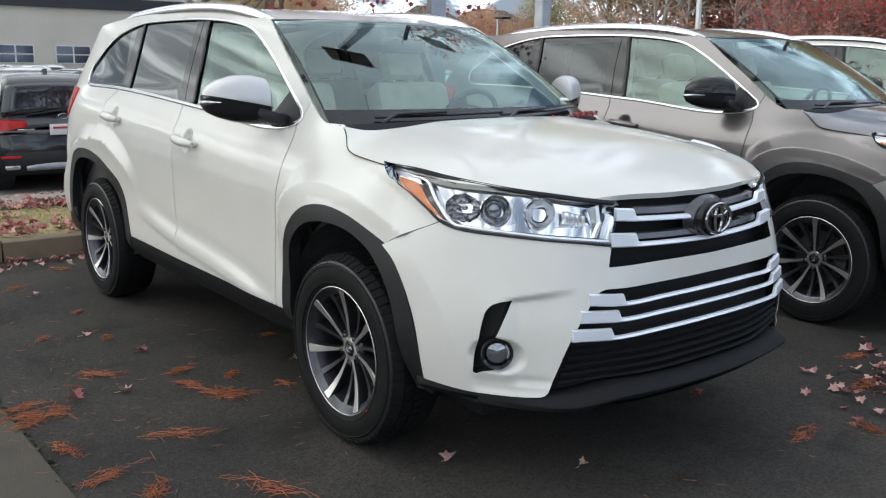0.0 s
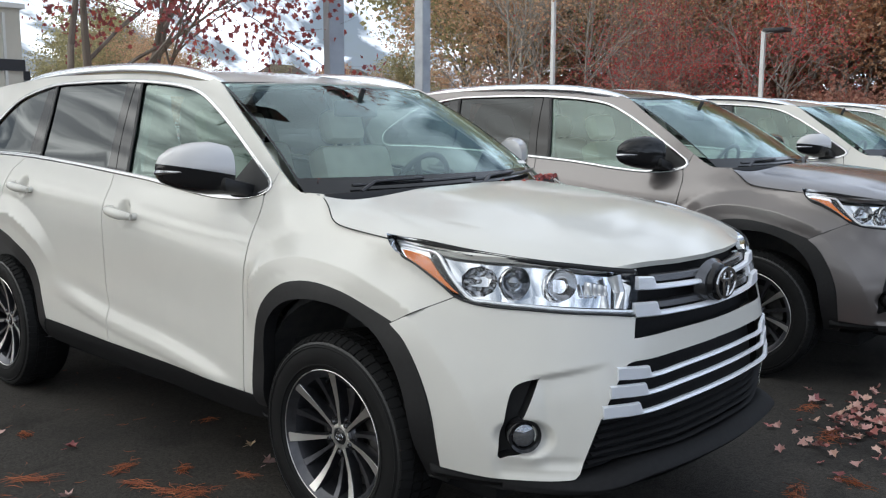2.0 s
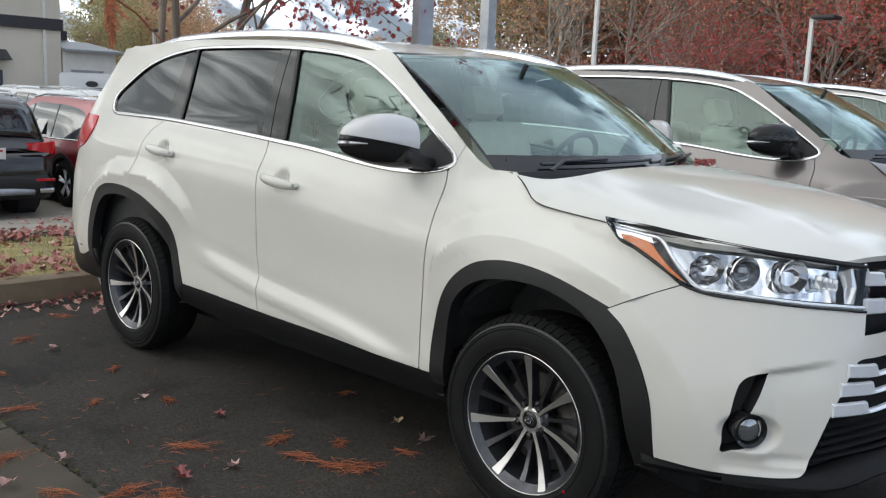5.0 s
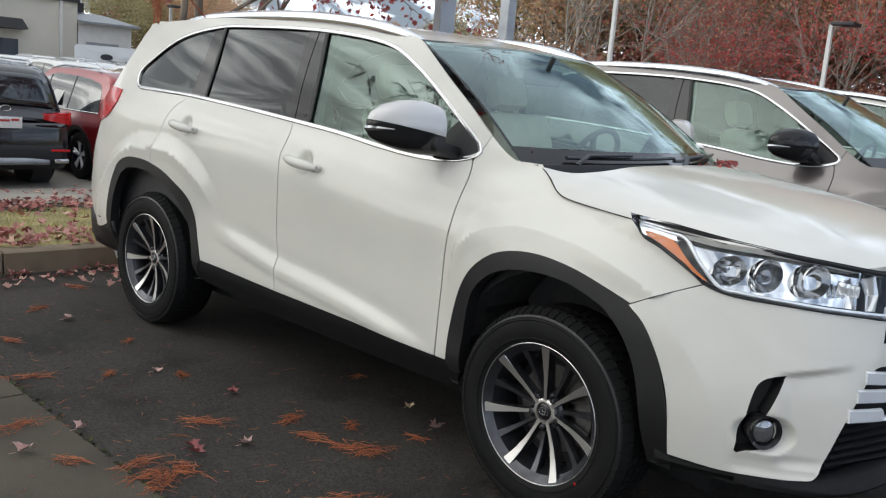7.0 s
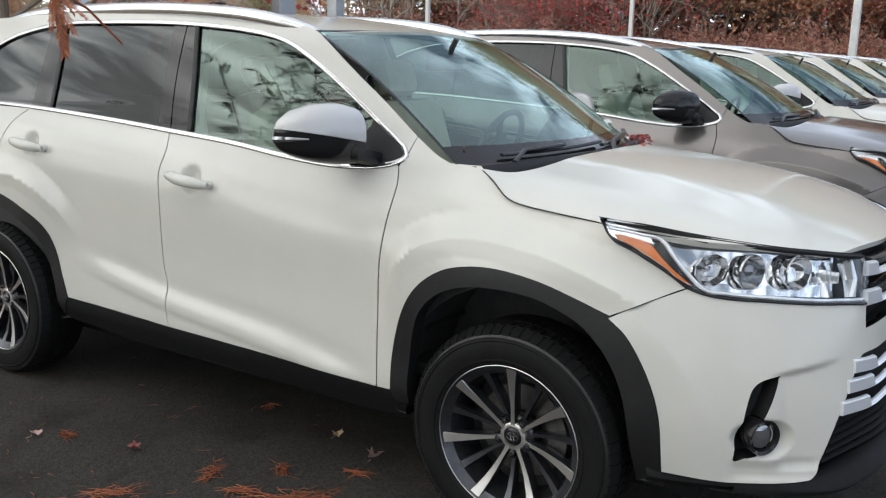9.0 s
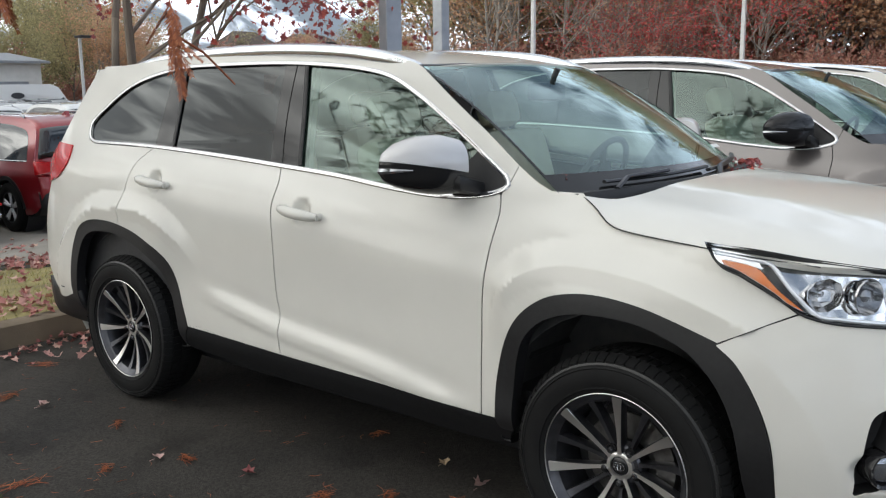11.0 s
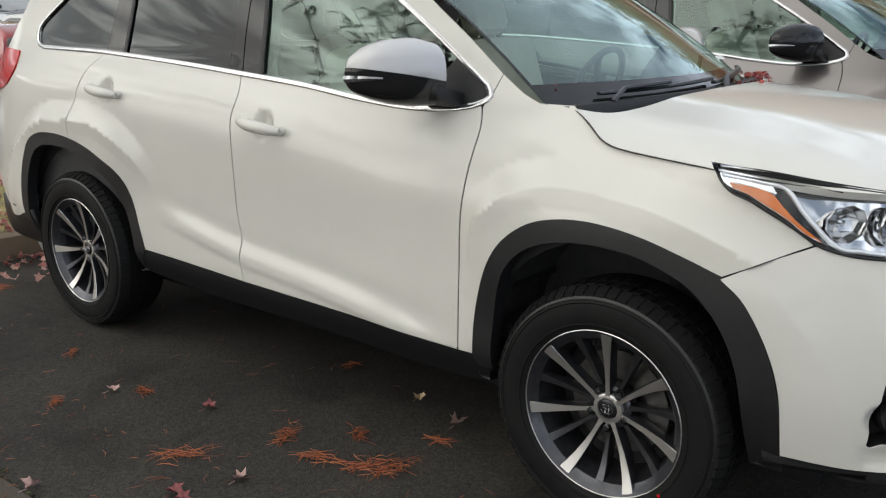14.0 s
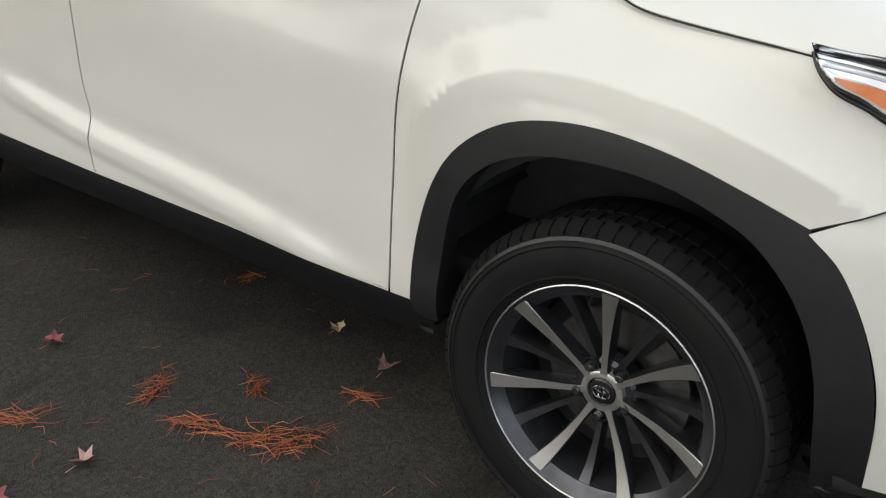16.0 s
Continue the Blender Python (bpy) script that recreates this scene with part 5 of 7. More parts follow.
    skin("lower_grille_back", [loop(curve([N(.50, .75), N(.62, .54), N(.68, .36)]), curve([N(.68, .36), N(.3, .34), N(0, .34)]), curve([N(0, .34), N(0, .76)]), curve([N(0, .76), N(.50, .75)]))],
         lambda u, z: G(u, z, 0.07), kit["grille_black"], car, gap=0.06, thick=-0.03)

    def slat(name, line, width, size, mat, lab="", lift=0.0):
        """A grille bar along points (y, z) of its lower edge from its outer end to the centre line, and on to the far side; size(y): its height."""
        pts = [nose(np.array([at_y(y, z)]), np.array([z]))[0] for y, z in line]
        half = [Vector(p) for p in curve(pts, 0.012)]
        full = half + [Vector((p.x, -p.y, p.z)) for p in half[::-1][1:]]
        bm = bmesh.new()
        rings = []
        n = len(full)
        for i, p in enumerate(full):
            d = (full[min(i + 1, n - 1)] - full[max(i - 1, 0)]).normalized()
            out = Vector((d.y, -d.x, 0)).normalized()
            if out.x < 0:
                out = -out
            h = size(abs(p.y)) if callable(size) else size
            c = p + out * lift
            up = Vector((0, 0, 1))
            rings.append([bm.verts.new(q) for q in (c + up * h - out * 0.004, c + up * (h - .004) + out * 0.003, c + up * .004 + out * 0.006, c + out * 0.002, c - out * width, c + up * h - out * width)])
        for r0, r1 in zip(rings, rings[1:]):
            for k in range(6):
                bm.faces.new((r0[k], r0[(k + 1) % 6], r1[(k + 1) % 6], r1[k]))
        bm.faces.new(rings[0]), bm.faces.new(rings[-1][::-1])
        return part(name, bm, mat, car, lab)

    def ends(y0, big, small):
        return lambda y: small + (big - small) * float(step(y0 - 0.006, y0 + 0.008, y))
    slat("upper_grille_bar", [(.423, .956), (.355, .951), (.25, .947), (.12, .943), (0, .942)], 0.012, ends(.348, .042, .0165), kit["silver"], "silver grille bar")
    slat("upper_grille_bar", [(.455, .874), (.358, .869), (.25, .866), (.12, .864), (0, .863)], 0.012, ends(.350, .046, .0155), kit["silver"], "silver grille bar")
    slat("grille_insert", [(.345, .970), (.25, .966), (.1, .963), (0, .962)], 0.03, 0.026, kit["smoke"], "smoked chrome grille insert", lift=-0.016)
    slat("grille_insert", [(.345, .888), (.25, .885), (.1, .883), (0, .882)], 0.03, 0.026, kit["smoke"], "smoked chrome grille insert", lift=-0.016)
    for za, ze, ye, ys in ((.694, .685, .547, .419), (.640, .634, .577, .440), (.581, .578, .606, .471)):
        slat("lower_grille_bar", [(ye, za), (ys + .02, ze), (ys - .05, ze - .001), (.25, ze + .004), (.1, ze + .007), (0, ze + .008)], 0.010, ends(ys, .040, .0125), kit["silver"], "silver grille bar")
    for k in range(5):
        slat("mesh_bar", [(.60 + .010 * k, .540 - .026 * k), (.3, .545 - .026 * k), (0, .547 - .026 * k)], 0.012, 0.009, kit["grille_black"], "", lift=-0.026)
    # lower lip
    def lip_rows():
        rows = []
        for y in np.linspace(-.80, .80, 41):
            k = abs(y)
            u0 = at_y(k, .36)
            p = nose(np.array([u0]), np.array([.38]))[0]
            nx = p[0]
            up = .394 + .030 * float(step(.66, .45, k))
            o = float(step(.79, .70, k))
            rows.append([(nx - 0.07, y, up + .012), (nx - 0.012, y, up + 0.004), (nx + 0.020 * o + .002, y, up - 0.022), (nx + 0.024 * o, y, up - 0.028), (nx + .012 * o, y, up - 0.042), (nx - .03, y, up - .046), (nx - .2, y, up - 0.050)])
        return rows
    sheet("front_lip", lip_rows(), kit["grille_black"], car, label="black plastic lower lip", thick=0.006)
    for sgn in (-1, 1):
        rows = []
        for x in np.linspace(.46, .88, 12):
            p = nose(np.array([at_x(x, .40)]), np.array([.40]))[0]
            rows.append([(p[0] - .012, sgn * (p[1] + .012), .398), (p[0] - .006, sgn * (p[1] + .010), .372), (p[0] - .02, sgn * (p[1] + .03), .350), (p[0] - .08, sgn * (p[1] + .12), .335)])
        sheet("corner_lip", rows, kit["grille_black"], car, thick=0.006)
    # fog lamps
    for sgn in (1, -1):
        m = 1 if sgn > 0 else -1
        ring = np.array(fog)
        skinp = dent(ring[:, 0], ring[:, 1]) * np.array([1, m, 1])
        inw = skinp - np.array([0.045, -0.035 * m, 0])
        c = inw.mean(0)
        bm = bmesh.new()
        vo = [bm.verts.new(p) for p in skinp]
        vi = [bm.verts.new(p) for p in inw]
        for k in range(len(vo)):
            bm.faces.new((vo[k], vo[(k + 1) % len(vo)], vi[(k + 1) % len(vo)], vi[k]))
        bm.faces.new(vi)
        pocket = part("fog_pocket", bm, black, car, "black fog lamp pocket")
        f = np.array([.752, -.778 * m, .531])
        d = Vector((0.80, -0.60 * m, 0.0)).normalized()
        turn = d.to_track_quat("Z", "Y").to_matrix()
        bm = bmesh.new()
        lathe_into(bm, [(0.048, -0.05), (0.054, 0.004), (0.051, 0.011), (0.042, 0.007), (0.038, -0.01), (0.046, -0.05)], 32, axis="z")
        for v in bm.verts:
            v.co = turn @ v.co + Vector(f) - d * 0.012
        part("fog_ring", bm, kit["gloss_black"], pocket)
        bm = bmesh.new()
        lathe_into(bm, [(0.0, 0.004), (0.02, 0.002), (0.034, -0.003), (0.039, -0.012), (0, -0.012)], 32, axis="z", closed=False)
        for v in bm.verts:
            v.co = turn @ v.co + Vector(f) - d * 0.012
        part("fog_lens", bm, kit["bulb"], pocket, "round glass fog lamp")
    # emblem
    bm = bmesh.new()
    for rx, rz, tz in ((0.070, 0.050, 0.0), (0.020, 0.049, 0.0), (0.046, 0.017, 0.026)):
        ellipse_into(bm, rx, rz, 0.0065, (0, 0, tz))
    for v in bm.verts:
        v.co = Vector((-v.co.y * 0.8 + 1.012, v.co.x, v.co.z + 0.937))
    part("emblem", bm, chrome, car, "chrome ring emblem on the grille")
    bm = bmesh.new()
    lathe_into(bm, [(0.0, 0.012), (0.062, 0.010), (0.078, 0.002), (0.086, -0.02), (0.0, -0.05)], 40, axis="x", closed=False)
    for v in bm.verts:
        v.co = Vector((v.co.x + 0.994, v.co.y * 1.0, v.co.z * 0.80 + 0.937))
    part("emblem_plate", bm, kit["gloss_black"], car, "dark round plate behind the emblem")
    bm = bmesh.new()
    lathe_into(bm, [(0.0, 0.0), (0.10, -0.004), (0.125, -0.03), (0.0, -0.05)], 40, axis="x", closed=False)
    for v in bm.verts:
        v.co = Vector((v.co.x + 0.985, v.co.y * 1.0, v.co.z * 0.62 + 0.937))
    part("emblem_mount", bm, kit["smoke"], car)

    # mirrors
    for sgn in (-1, 1):
        bm = bmesh.new()
        rings = []
        for k, (y, x0, x1, z0, z1) in enumerate(((-.832, -.720, -.625, 1.225, 1.340), (-.848, -.765, -.605, 1.192, 1.385), (-.905, -.795, -.620, 1.192, 1.399), (-.965, -.815, -.652, 1.202, 1.394), (-1.018, -.830, -.698, 1.220, 1.374), (-1.050, -.834, -.750, 1.240, 1.345), (-1.062, -.826, -.778, 1.258, 1.318))):
            ring = []
            for j in range(24):
                a = 2 * math.pi * j / 24
                c, s = math.cos(a), math.sin(a)
                ex = 0.62 if c < 0 else 0.8
                px = (x0 + x1) / 2 + (x1 - x0) / 2 * math.copysign(abs(c) ** ex, c)
                pz = (z0 + z1) / 2 + (z1 - z0) / 2 * math.copysign(abs(s) ** 0.75, s)
                ring.append(bm.verts.new((px, sgn * abs(y), pz)))
            rings.append(ring)
        for r0, r1 in zip(rings, rings[1:]):
            for k in range(24):
                bm.faces.new((r0[k], r0[(k + 1) % 24], r1[(k + 1) % 24], r1[k]))
        bm.faces.new(rings[0][::-1]), bm.faces.new(rings[-1])
        low = bm.copy()
        bmesh.ops.bisect_plane(bm, geom=bm.verts[:] + bm.edges[:] + bm.faces[:], plane_co=(0, sgn * 1.05, 1.311), plane_no=(0, -sgn * .20, 1), clear_inner=True)
        bmesh.ops.bisect_plane(low, geom=low.verts[:] + low.edges[:] + low.faces[:], plane_co=(0, sgn * 1.05, 1.310), plane_no=(0, -sgn * .20, 1), clear_outer=True)
        mirror = part("mirror", bm, kit["mirror_cap"], car, "silver-grey upper cap of the door mirror")
        part("mirror_housing", low, kit["gloss_black"], mirror, "gloss black lower housing")
        bm = bmesh.new()
        box_into(bm, (-.735, -.90, 1.180), (-.600, -.72, 1.235), 0.018)
        for v in bm.verts:
            v.co.y *= -sgn
            v.co.z += 0.25 * (abs(v.co.y) - .77)
        part("mirror_arm", bm, black, mirror)
        bm = bmesh.new()
        rod_into(bm, [(-.826, sgn * 1.056, 1.278), (-.790, sgn * 1.063, 1.281), (-.752, sgn * 1.050, 1.283), (-.705, sgn * 1.022, 1.284)], [.012, .011, .008, .003], 6)
        part("mirror_signal", bm, kit["bulb"], mirror, "clear turn signal strip")
        bm = bmesh.new()
        ring = []
        for j in range(20):
            a = 2 * math.pi * j / 20
            ring.append(bm.verts.new((-.806 - .022 * math.cos(a), sgn * (.945 + .085 * math.cos(a)), 1.296 + .072 * math.sin(a))))
        bm.faces.new(ring)
        part("mirror_glass", bm, kit["mirror"], mirror)
        if sgn > 0:
            mirror.location = (.05, .06, 0)
    # black sail behind the mirror
    skin("mirror_sail", [loop(curve([(-.80, 1.172), (-.608, 1.182), (-.53, 1.205), (-.515, 1.245)]), curve([(-.515, 1.245), (-.66, 1.335)]), curve([(-.66, 1.335), (-.80, 1.172)]))], side, black, car, gap=0.05, lift=-0.006)
    # handles
    for hx, hz, tip in ((-1.44, 1.070, 0), (-2.47, 1.137, 0)):
        for sgn in (1, -1):
            e = side(np.array([hx - .10]), np.array([hz]))[0] * np.array([0, sgn, 1]) + np.array([hx, 0, 0])
            bm = bmesh.new()
            slope = -0.10
            pts, rs = [], []
            for t in np.linspace(-1, 1, 13):
                pts.append((e[0] + 0.112 * t, e[1] - sgn * (0.022 + 0.020 * (1 - t * t)), e[2] + slope * 0.112 * t))
                rs.append(0.0245 * (1 - 0.45 * abs(t) ** 3) + 0.001)
            rod_into(bm, pts, rs, 12, 0.9)
            handle = part("handle", bm, paint, car, "painted pull handle")
            bm = bmesh.new()
            rod_into(bm, [(e[0] - .106, e[1] + sgn * .01, e[2] + .0112), (e[0] - .106, e[1] - sgn * .02, e[2] + .0112)], 0.015, 12)
            part("handle_base", bm, paint, handle)
            bm = bmesh.new()
            rod_into(bm, [(e[0] + .104, e[1] + sgn * .01, e[2] - .0112), (e[0] + .104, e[1] - sgn * .02, e[2] - .0112)], 0.015, 12)
            part("handle_base", bm, paint, handle)
    # interior
    cream, dark = kit["cream"], kit["trim_dark"]
    bm = bmesh.new()
    box_into(bm, (-3.2, -.74, .44), (-.35, .74, .50), 0.02)
    part("cabin_floor", bm, dark, car)
    rows = []
    for y in np.linspace(-.70, .70, 15):
        k = abs(y) / .7
        rows.append([(-.24 - .10 * k * k, y, 1.165), (-.42 - .06 * k, y, 1.180), (-.58 - .03 * k, y, 1.150), (-.66, y, 1.07), (-.62, y, .85), (-.45, y, .6)])
    sheet("dashboard", rows, dark, car, label="black dashboard", thick=0.02)
    bm = bmesh.new()
    box_into(bm, (-1.5, -.14, .5), (-.6, .14, .86), 0.03)
    part("centre_console", bm, dark, car)
    seats = [(-1.12, -.38), (-1.12, .38), (-2.02, -.40), (-2.02, .40)]
    for sx, sy in seats:
        bm = bmesh.new()
        tilt = Euler((0, radians(-18), 0)).to_matrix()
        box_into(bm, (sx - .02, sy - .26, .66), (sx + .50, sy + .26, .84), 0.05)
        part("seat_cushion", bm, cream, car, "cream leather seat cushion")
        bm = bmesh.new()
        box_into(bm, (sx - .20, sy - .25, .76), (sx - .04, sy + .25, 1.36), 0.055, tilt)
        part("seat_back", bm, cream, car, "cream leather seat back")
        bm = bmesh.new()
        box_into(bm, (sx - .32, sy - .13, 1.36), (sx - .20, sy + .13, 1.54), 0.05, tilt)
        rod_into(bm, [(sx - .22, sy - .06, 1.28), (sx - .26, sy - .06, 1.42)], .008, 6)
        rod_into(bm, [(sx - .22, sy + .06, 1.28), (sx - .26, sy + .06, 1.42)], .008, 6)
        part("headrest", bm, cream, car, "cream leather headrest")
    bm = bmesh.new()
    sw, st = Vector((-.79, .38, 1.150)), Euler((0, radians(-66), 0)).to_matrix()
    lathe_into(bm, [(.185 + .014 * math.cos(a), .014 * math.sin(a)) for a in np.linspace(0, 2 * math.pi, 10)[:-1]], 36, axis="z")
    for a in (0, 120, 240):
        rod_into(bm, [(0, 0, 0), (.18 * math.cos(radians(a + 90)), .18 * math.sin(radians(a + 90)), 0)], .022, 6, .5)
    lathe_into(bm, [(0, .03), (.06, .025), (.075, 0), (0, -.02)], 20, axis="z", closed=False)
    for v in bm.verts:
        v.co = sw + st @ v.co
    part("steering_wheel", bm, dark, car, "black steering wheel")
    bm = bmesh.new()
    box_into(bm, (-.86, -.13, 1.50), (-.83, .13, 1.575), 0.012)
    rod_into(bm, [(-.83, 0, 1.56), (-.79, 0, 1.63)], .012, 6)
    part("inside_mirror", bm, dark, car)
    skin("headliner", [loop(curve([(-3.2, -.57), (-1.02, -.57)]), curve([(-1.02, -.57), (-.99, 0), (-1.02, .57)]), curve([(-1.02, .57), (-3.2, .57)]), curve([(-3.2, .57), (-3.2, -.57)]))],
         lambda x, y: roof(x, y) - np.array([0, 0, .035]), kit["headliner"], car, gap=.12, both=False, thick=-.01)
    skin("door_card", [loop(curve([(-.55, 1.17), (-.8, 1.155), (-1.3, 1.19), (-2.0, 1.24), (-2.6, 1.27), (-3.2, 1.27)]), curve([(-3.2, 1.27), (-3.2, .5), (-.55, .5)]), curve([(-.55, .5), (-.55, 1.17)]))],
         lambda x, z: side(x, z) + np.stack([0 * x, np.full(np.shape(x), .09), 0 * x], -1), dark, car, gap=.10, thick=.02)
    skin("pillar_lining", [loop(curve([(-1.52, 1.2), (-1.62, 1.66)]), curve([(-1.62, 1.66), (-1.75, 1.66)]), curve([(-1.75, 1.66), (-1.70, 1.2)]), curve([(-1.70, 1.2), (-1.52, 1.2)]))],
         lambda x, z: side(x, z) + np.stack([0 * x, np.full(np.shape(x), .05), 0 * x], -1), kit["headliner"], car, gap=.10, thick=.03)
    # wheels
    wheel = build_wheel(kit)
    wheel.parent = car
    wheel.matrix_basis = pose(0, -TRACK, WHEEL_R)
    for x, y, rz, ry in ((-WHEELBASE, -TRACK, 0, 4), (0, TRACK, 180, 20), (-WHEELBASE, TRACK, 180, 50)):
        copy_thing(wheel, pose(x, y, WHEEL_R, 0, ry, rz))
    if paint is M["white"]:
        bm = bmesh.new()
        lathe_into(bm, [(0, -.0015), (.0045, -.0015), (.0055, 0), (0, 0)], 12, (.268 * math.cos(radians(-42)), -.1285, .268 * math.sin(radians(-42))), closed=False)
        part("tyre_mark", bm, M["tail"], wheel, "small red paint dot on the sidewall")
        q = Vector(screen(np.array([.885]), np.array([.655]))[0])
        bm = bmesh.new()
        box_into(bm, (-.012, -.022, -.001), (.012, .022, .001))
        for v in bm.verts:
            v.co = q + Euler((0, radians(31), radians(-12))).to_matrix() @ v.co + Vector((.004, 0, .006))
        part("sticker", bm, M["paper"], car, "small white sticker on the windscreen", smooth=False)
    return car


def dent(u, z):
    """The bumper: the nose with a crease that runs in from the fog lamp, a scoop round the lamp and a ledge below it."""
    u, z = np.asarray(u, float), np.asarray(z, float)
    p = nose(u, z)
    line = 0.712 + 0.026 * (u - 2.66)
    d = 0.016 * step(line + 0.010, line - 0.016, z) * step(2.35, 2.8, u) * step(4.2, 3.0, u) * step(.415, .455, z)
    q = ((u - 2.30) / 0.56) ** 2 + ((z - .525) / .058) ** 2
    d = d + 0.024 * step(1.25, 0.35, q)
    d = d + 0.010 * step(.47, .43, z) * step(.385, .415, z) * step(1.6, 1.9, u) * step(3.5, 3.1, u)
    p[..., 0] -= d * 0.8
    p[..., 1] += d * 0.6
    # the flare of the arch runs on down the corner
    w, a = np.hypot(p[..., 0], p[..., 2] - 0.372), np.degrees(np.arctan2(p[..., 2] - 0.372, p[..., 0]))
    rc = 0.632 + 0.03 * step(40, 0, a)
    p[..., 1] -= 0.009 * np.clip((rc + 0.09 - w) / 0.09, 0, 1) ** 1.6 * step(-5, 20, a)
    return p

# ---- other vehicles ----
def build_car(paint, label, L=4.65, W=0.92, H=1.66, wheelbase=2.7, hatch=True, mid=0.56, rim=0.22, tyre=0.36, sedan=False, detail=False, group="cars on the lot"):
    """A plain closed car: x ahead from its rear bumper, y to its left."""
    car = tagged(new("car"), label, "car", group)
    xr, xf = 0.0, L
    belt = H * 0.60
    axles = (0.86, 0.86 + wheelbase)

    def flank(x, z):
        x, z = np.asarray(x, float), np.asarray(z, float)
        w = W * (1 - 0.10 * np.abs((x - L / 2) / (L / 2)) ** 5)
        k = pchip([0.15, 0.30, 0.50, belt - 0.15, belt, H - 0.10, H], [0.88, 0.965, 0.99, 1.0, 0.95, 0.74, 0.68], z)
        return np.stack([x, -w * k, z], -1)

    top = [(0.18, belt + .02), (0.30, H - .18), (0.55, H - .06), (1.2, H - .015), (2.0, H - .01), (2.5, H - .06), (3.05, belt + .12), (3.45, belt)]
    if sedan:
        top = [(0.55, belt + .02), (1.1, H - .12), (1.5, H - .03), (2.2, H), (2.6, H - .06), (3.15, belt + .10), (3.5, belt)]
    deck = [(0.02, belt + .02), (top[0][0], belt + .02)] if sedan else [(0.06, belt - .1), (top[0][0], belt + .02)]
    under = [(L - .05, .32), (L - .30, .24), (.30, .26), (.03, .42)]
    nosep = [(3.45, belt), (4.0, belt - .05), (L - .35, belt - .13), (L - .08, belt - .28), (L - .02, .62), (L - .05, .32)]
    arch = [[(ax + .43 * math.cos(a), .36 + .43 * math.sin(a)) for a in np.linspace(0.35 - math.pi * 0.06, math.pi * 0.94 + .1, 16)] for ax in axles]
    ring = loop(curve(deck), curve(top), curve(nosep), curve([(L - .05, .32), (axles[1] + .42, .26)]), arch[1], curve([(axles[1] - .42, .25), (axles[0] + .42, .25)]), arch[0], curve([(axles[0] - .42, .28), (.25, .30), (.03, .42)]), curve([(.03, .42), (.0, .62), (.02, belt - .25), (.06, belt - .1)]) if not sedan else curve([(.03, .42), (.0, .62), (.02, belt + .02)]))
    skin("body_side", [ring], flank, paint, car, gap=0.12, thick=0.02)
    # panels across the car that follow the outline
    outline = curve(deck + top[1:] + nosep[1:], 0.12)
    rows = []
    for x, z in outline:
        e = -flank(np.array([x]), np.array([z]))[0][1]
        rows.append([(x, y * e, z + .035 * (1 - abs(y) ** 2.5) * (1 if z > belt - .2 else .4)) for y in np.linspace(-1, 1, 11)])
    sheet("body_top", rows, paint, car, thick=0.01)
    back = curve([(.03, .42), (.0, .62), (.02, belt - .25)] + deck[:1], 0.08)
    rows = []
    for x, z in back:
        e = -flank(np.array([x]), np.array([z]))[0][1]
        rows.append([(x - .09 * (1 - abs(y) ** 2.2), y * e, z) for y in np.linspace(-1, 1, 11)])
    sheet("tail_panel", rows, paint, car, thick=0.01)
    rows = []
    for x, z in under:
        e = -flank(np.array([x]), np.array([max(z, .25)]))[0][1]
        rows.append([(x, y * e, z) for y in np.linspace(-1, 1, 5)])
    sheet("floor_pan", rows, M["black_plastic"], car)
    # glass
    def edge(x, dz):
        return between(top, x) - dz
    a, b = top[1][0] + .10, 2.98 if not sedan else 3.05
    win = loop(curve([(a - .05, belt + .05), (3.2, belt + .02)]), curve([(3.2, belt + .02), (b - .25, edge(b - .25, .07)), (2.3, edge(2.3, .085)), (1.5, edge(1.5, .09)), (top[2][0] + .25, edge(top[2][0] + .25, .10)), (a + .08, edge(a + .08, .14)), (a - .05, belt + .05)]))
    skin("side_glass", [win], flank, M["dark_glass"], car, gap=0.12, lift=0.003, thick=0.01)
    rail_on("window_trim", [(a - .05, belt + .045), (1.8, belt + .03), (3.2, belt + .015)], 0.02, 0.006, flank, M["chrome"], car, lift=.002)
    for px in (1.35, 2.25):
        rail_on("door_pillar", [(px, belt + .05), (px + .02, edge(px, .09))], 0.05, 0.006, flank, M["gloss_black"], car, lift=.002)
    for x0, x1 in ((top[0][0] + .0, top[1][0] + .02), (3.40, 2.62)):
        rows = []
        for t in np.linspace(0.10, 0.93, 6):
            x = x0 + (x1 - x0) * t
            z = between(top, x)
            e = -flank(np.array([x]), np.array([z]))[0][1] - .05
            n = -0.02 if x < 1.5 else 0.02
            rows.append([(x + n, y * e, z + .035 * (1 - abs(y) ** 2.5) + .012) for y in np.linspace(-1, 1, 9)])
        sheet("rear_glass" if x0 < 1.5 else "windscreen", rows, M["dark_glass"], car, thick=0.006)
    # lower trim
    skin("sill_trim", [loop(curve([(axles[0] + .44, .40), (axles[1] - .44, .40)]), curve([(axles[1] - .44, .40), (axles[1] - .46, .24)]), curve([(axles[1] - .46, .24), (axles[0] + .46, .24)]), curve([(axles[0] + .46, .24), (axles[0] + .44, .40)]))], flank, M["black_plastic"], car, gap=0.15, lift=.006)
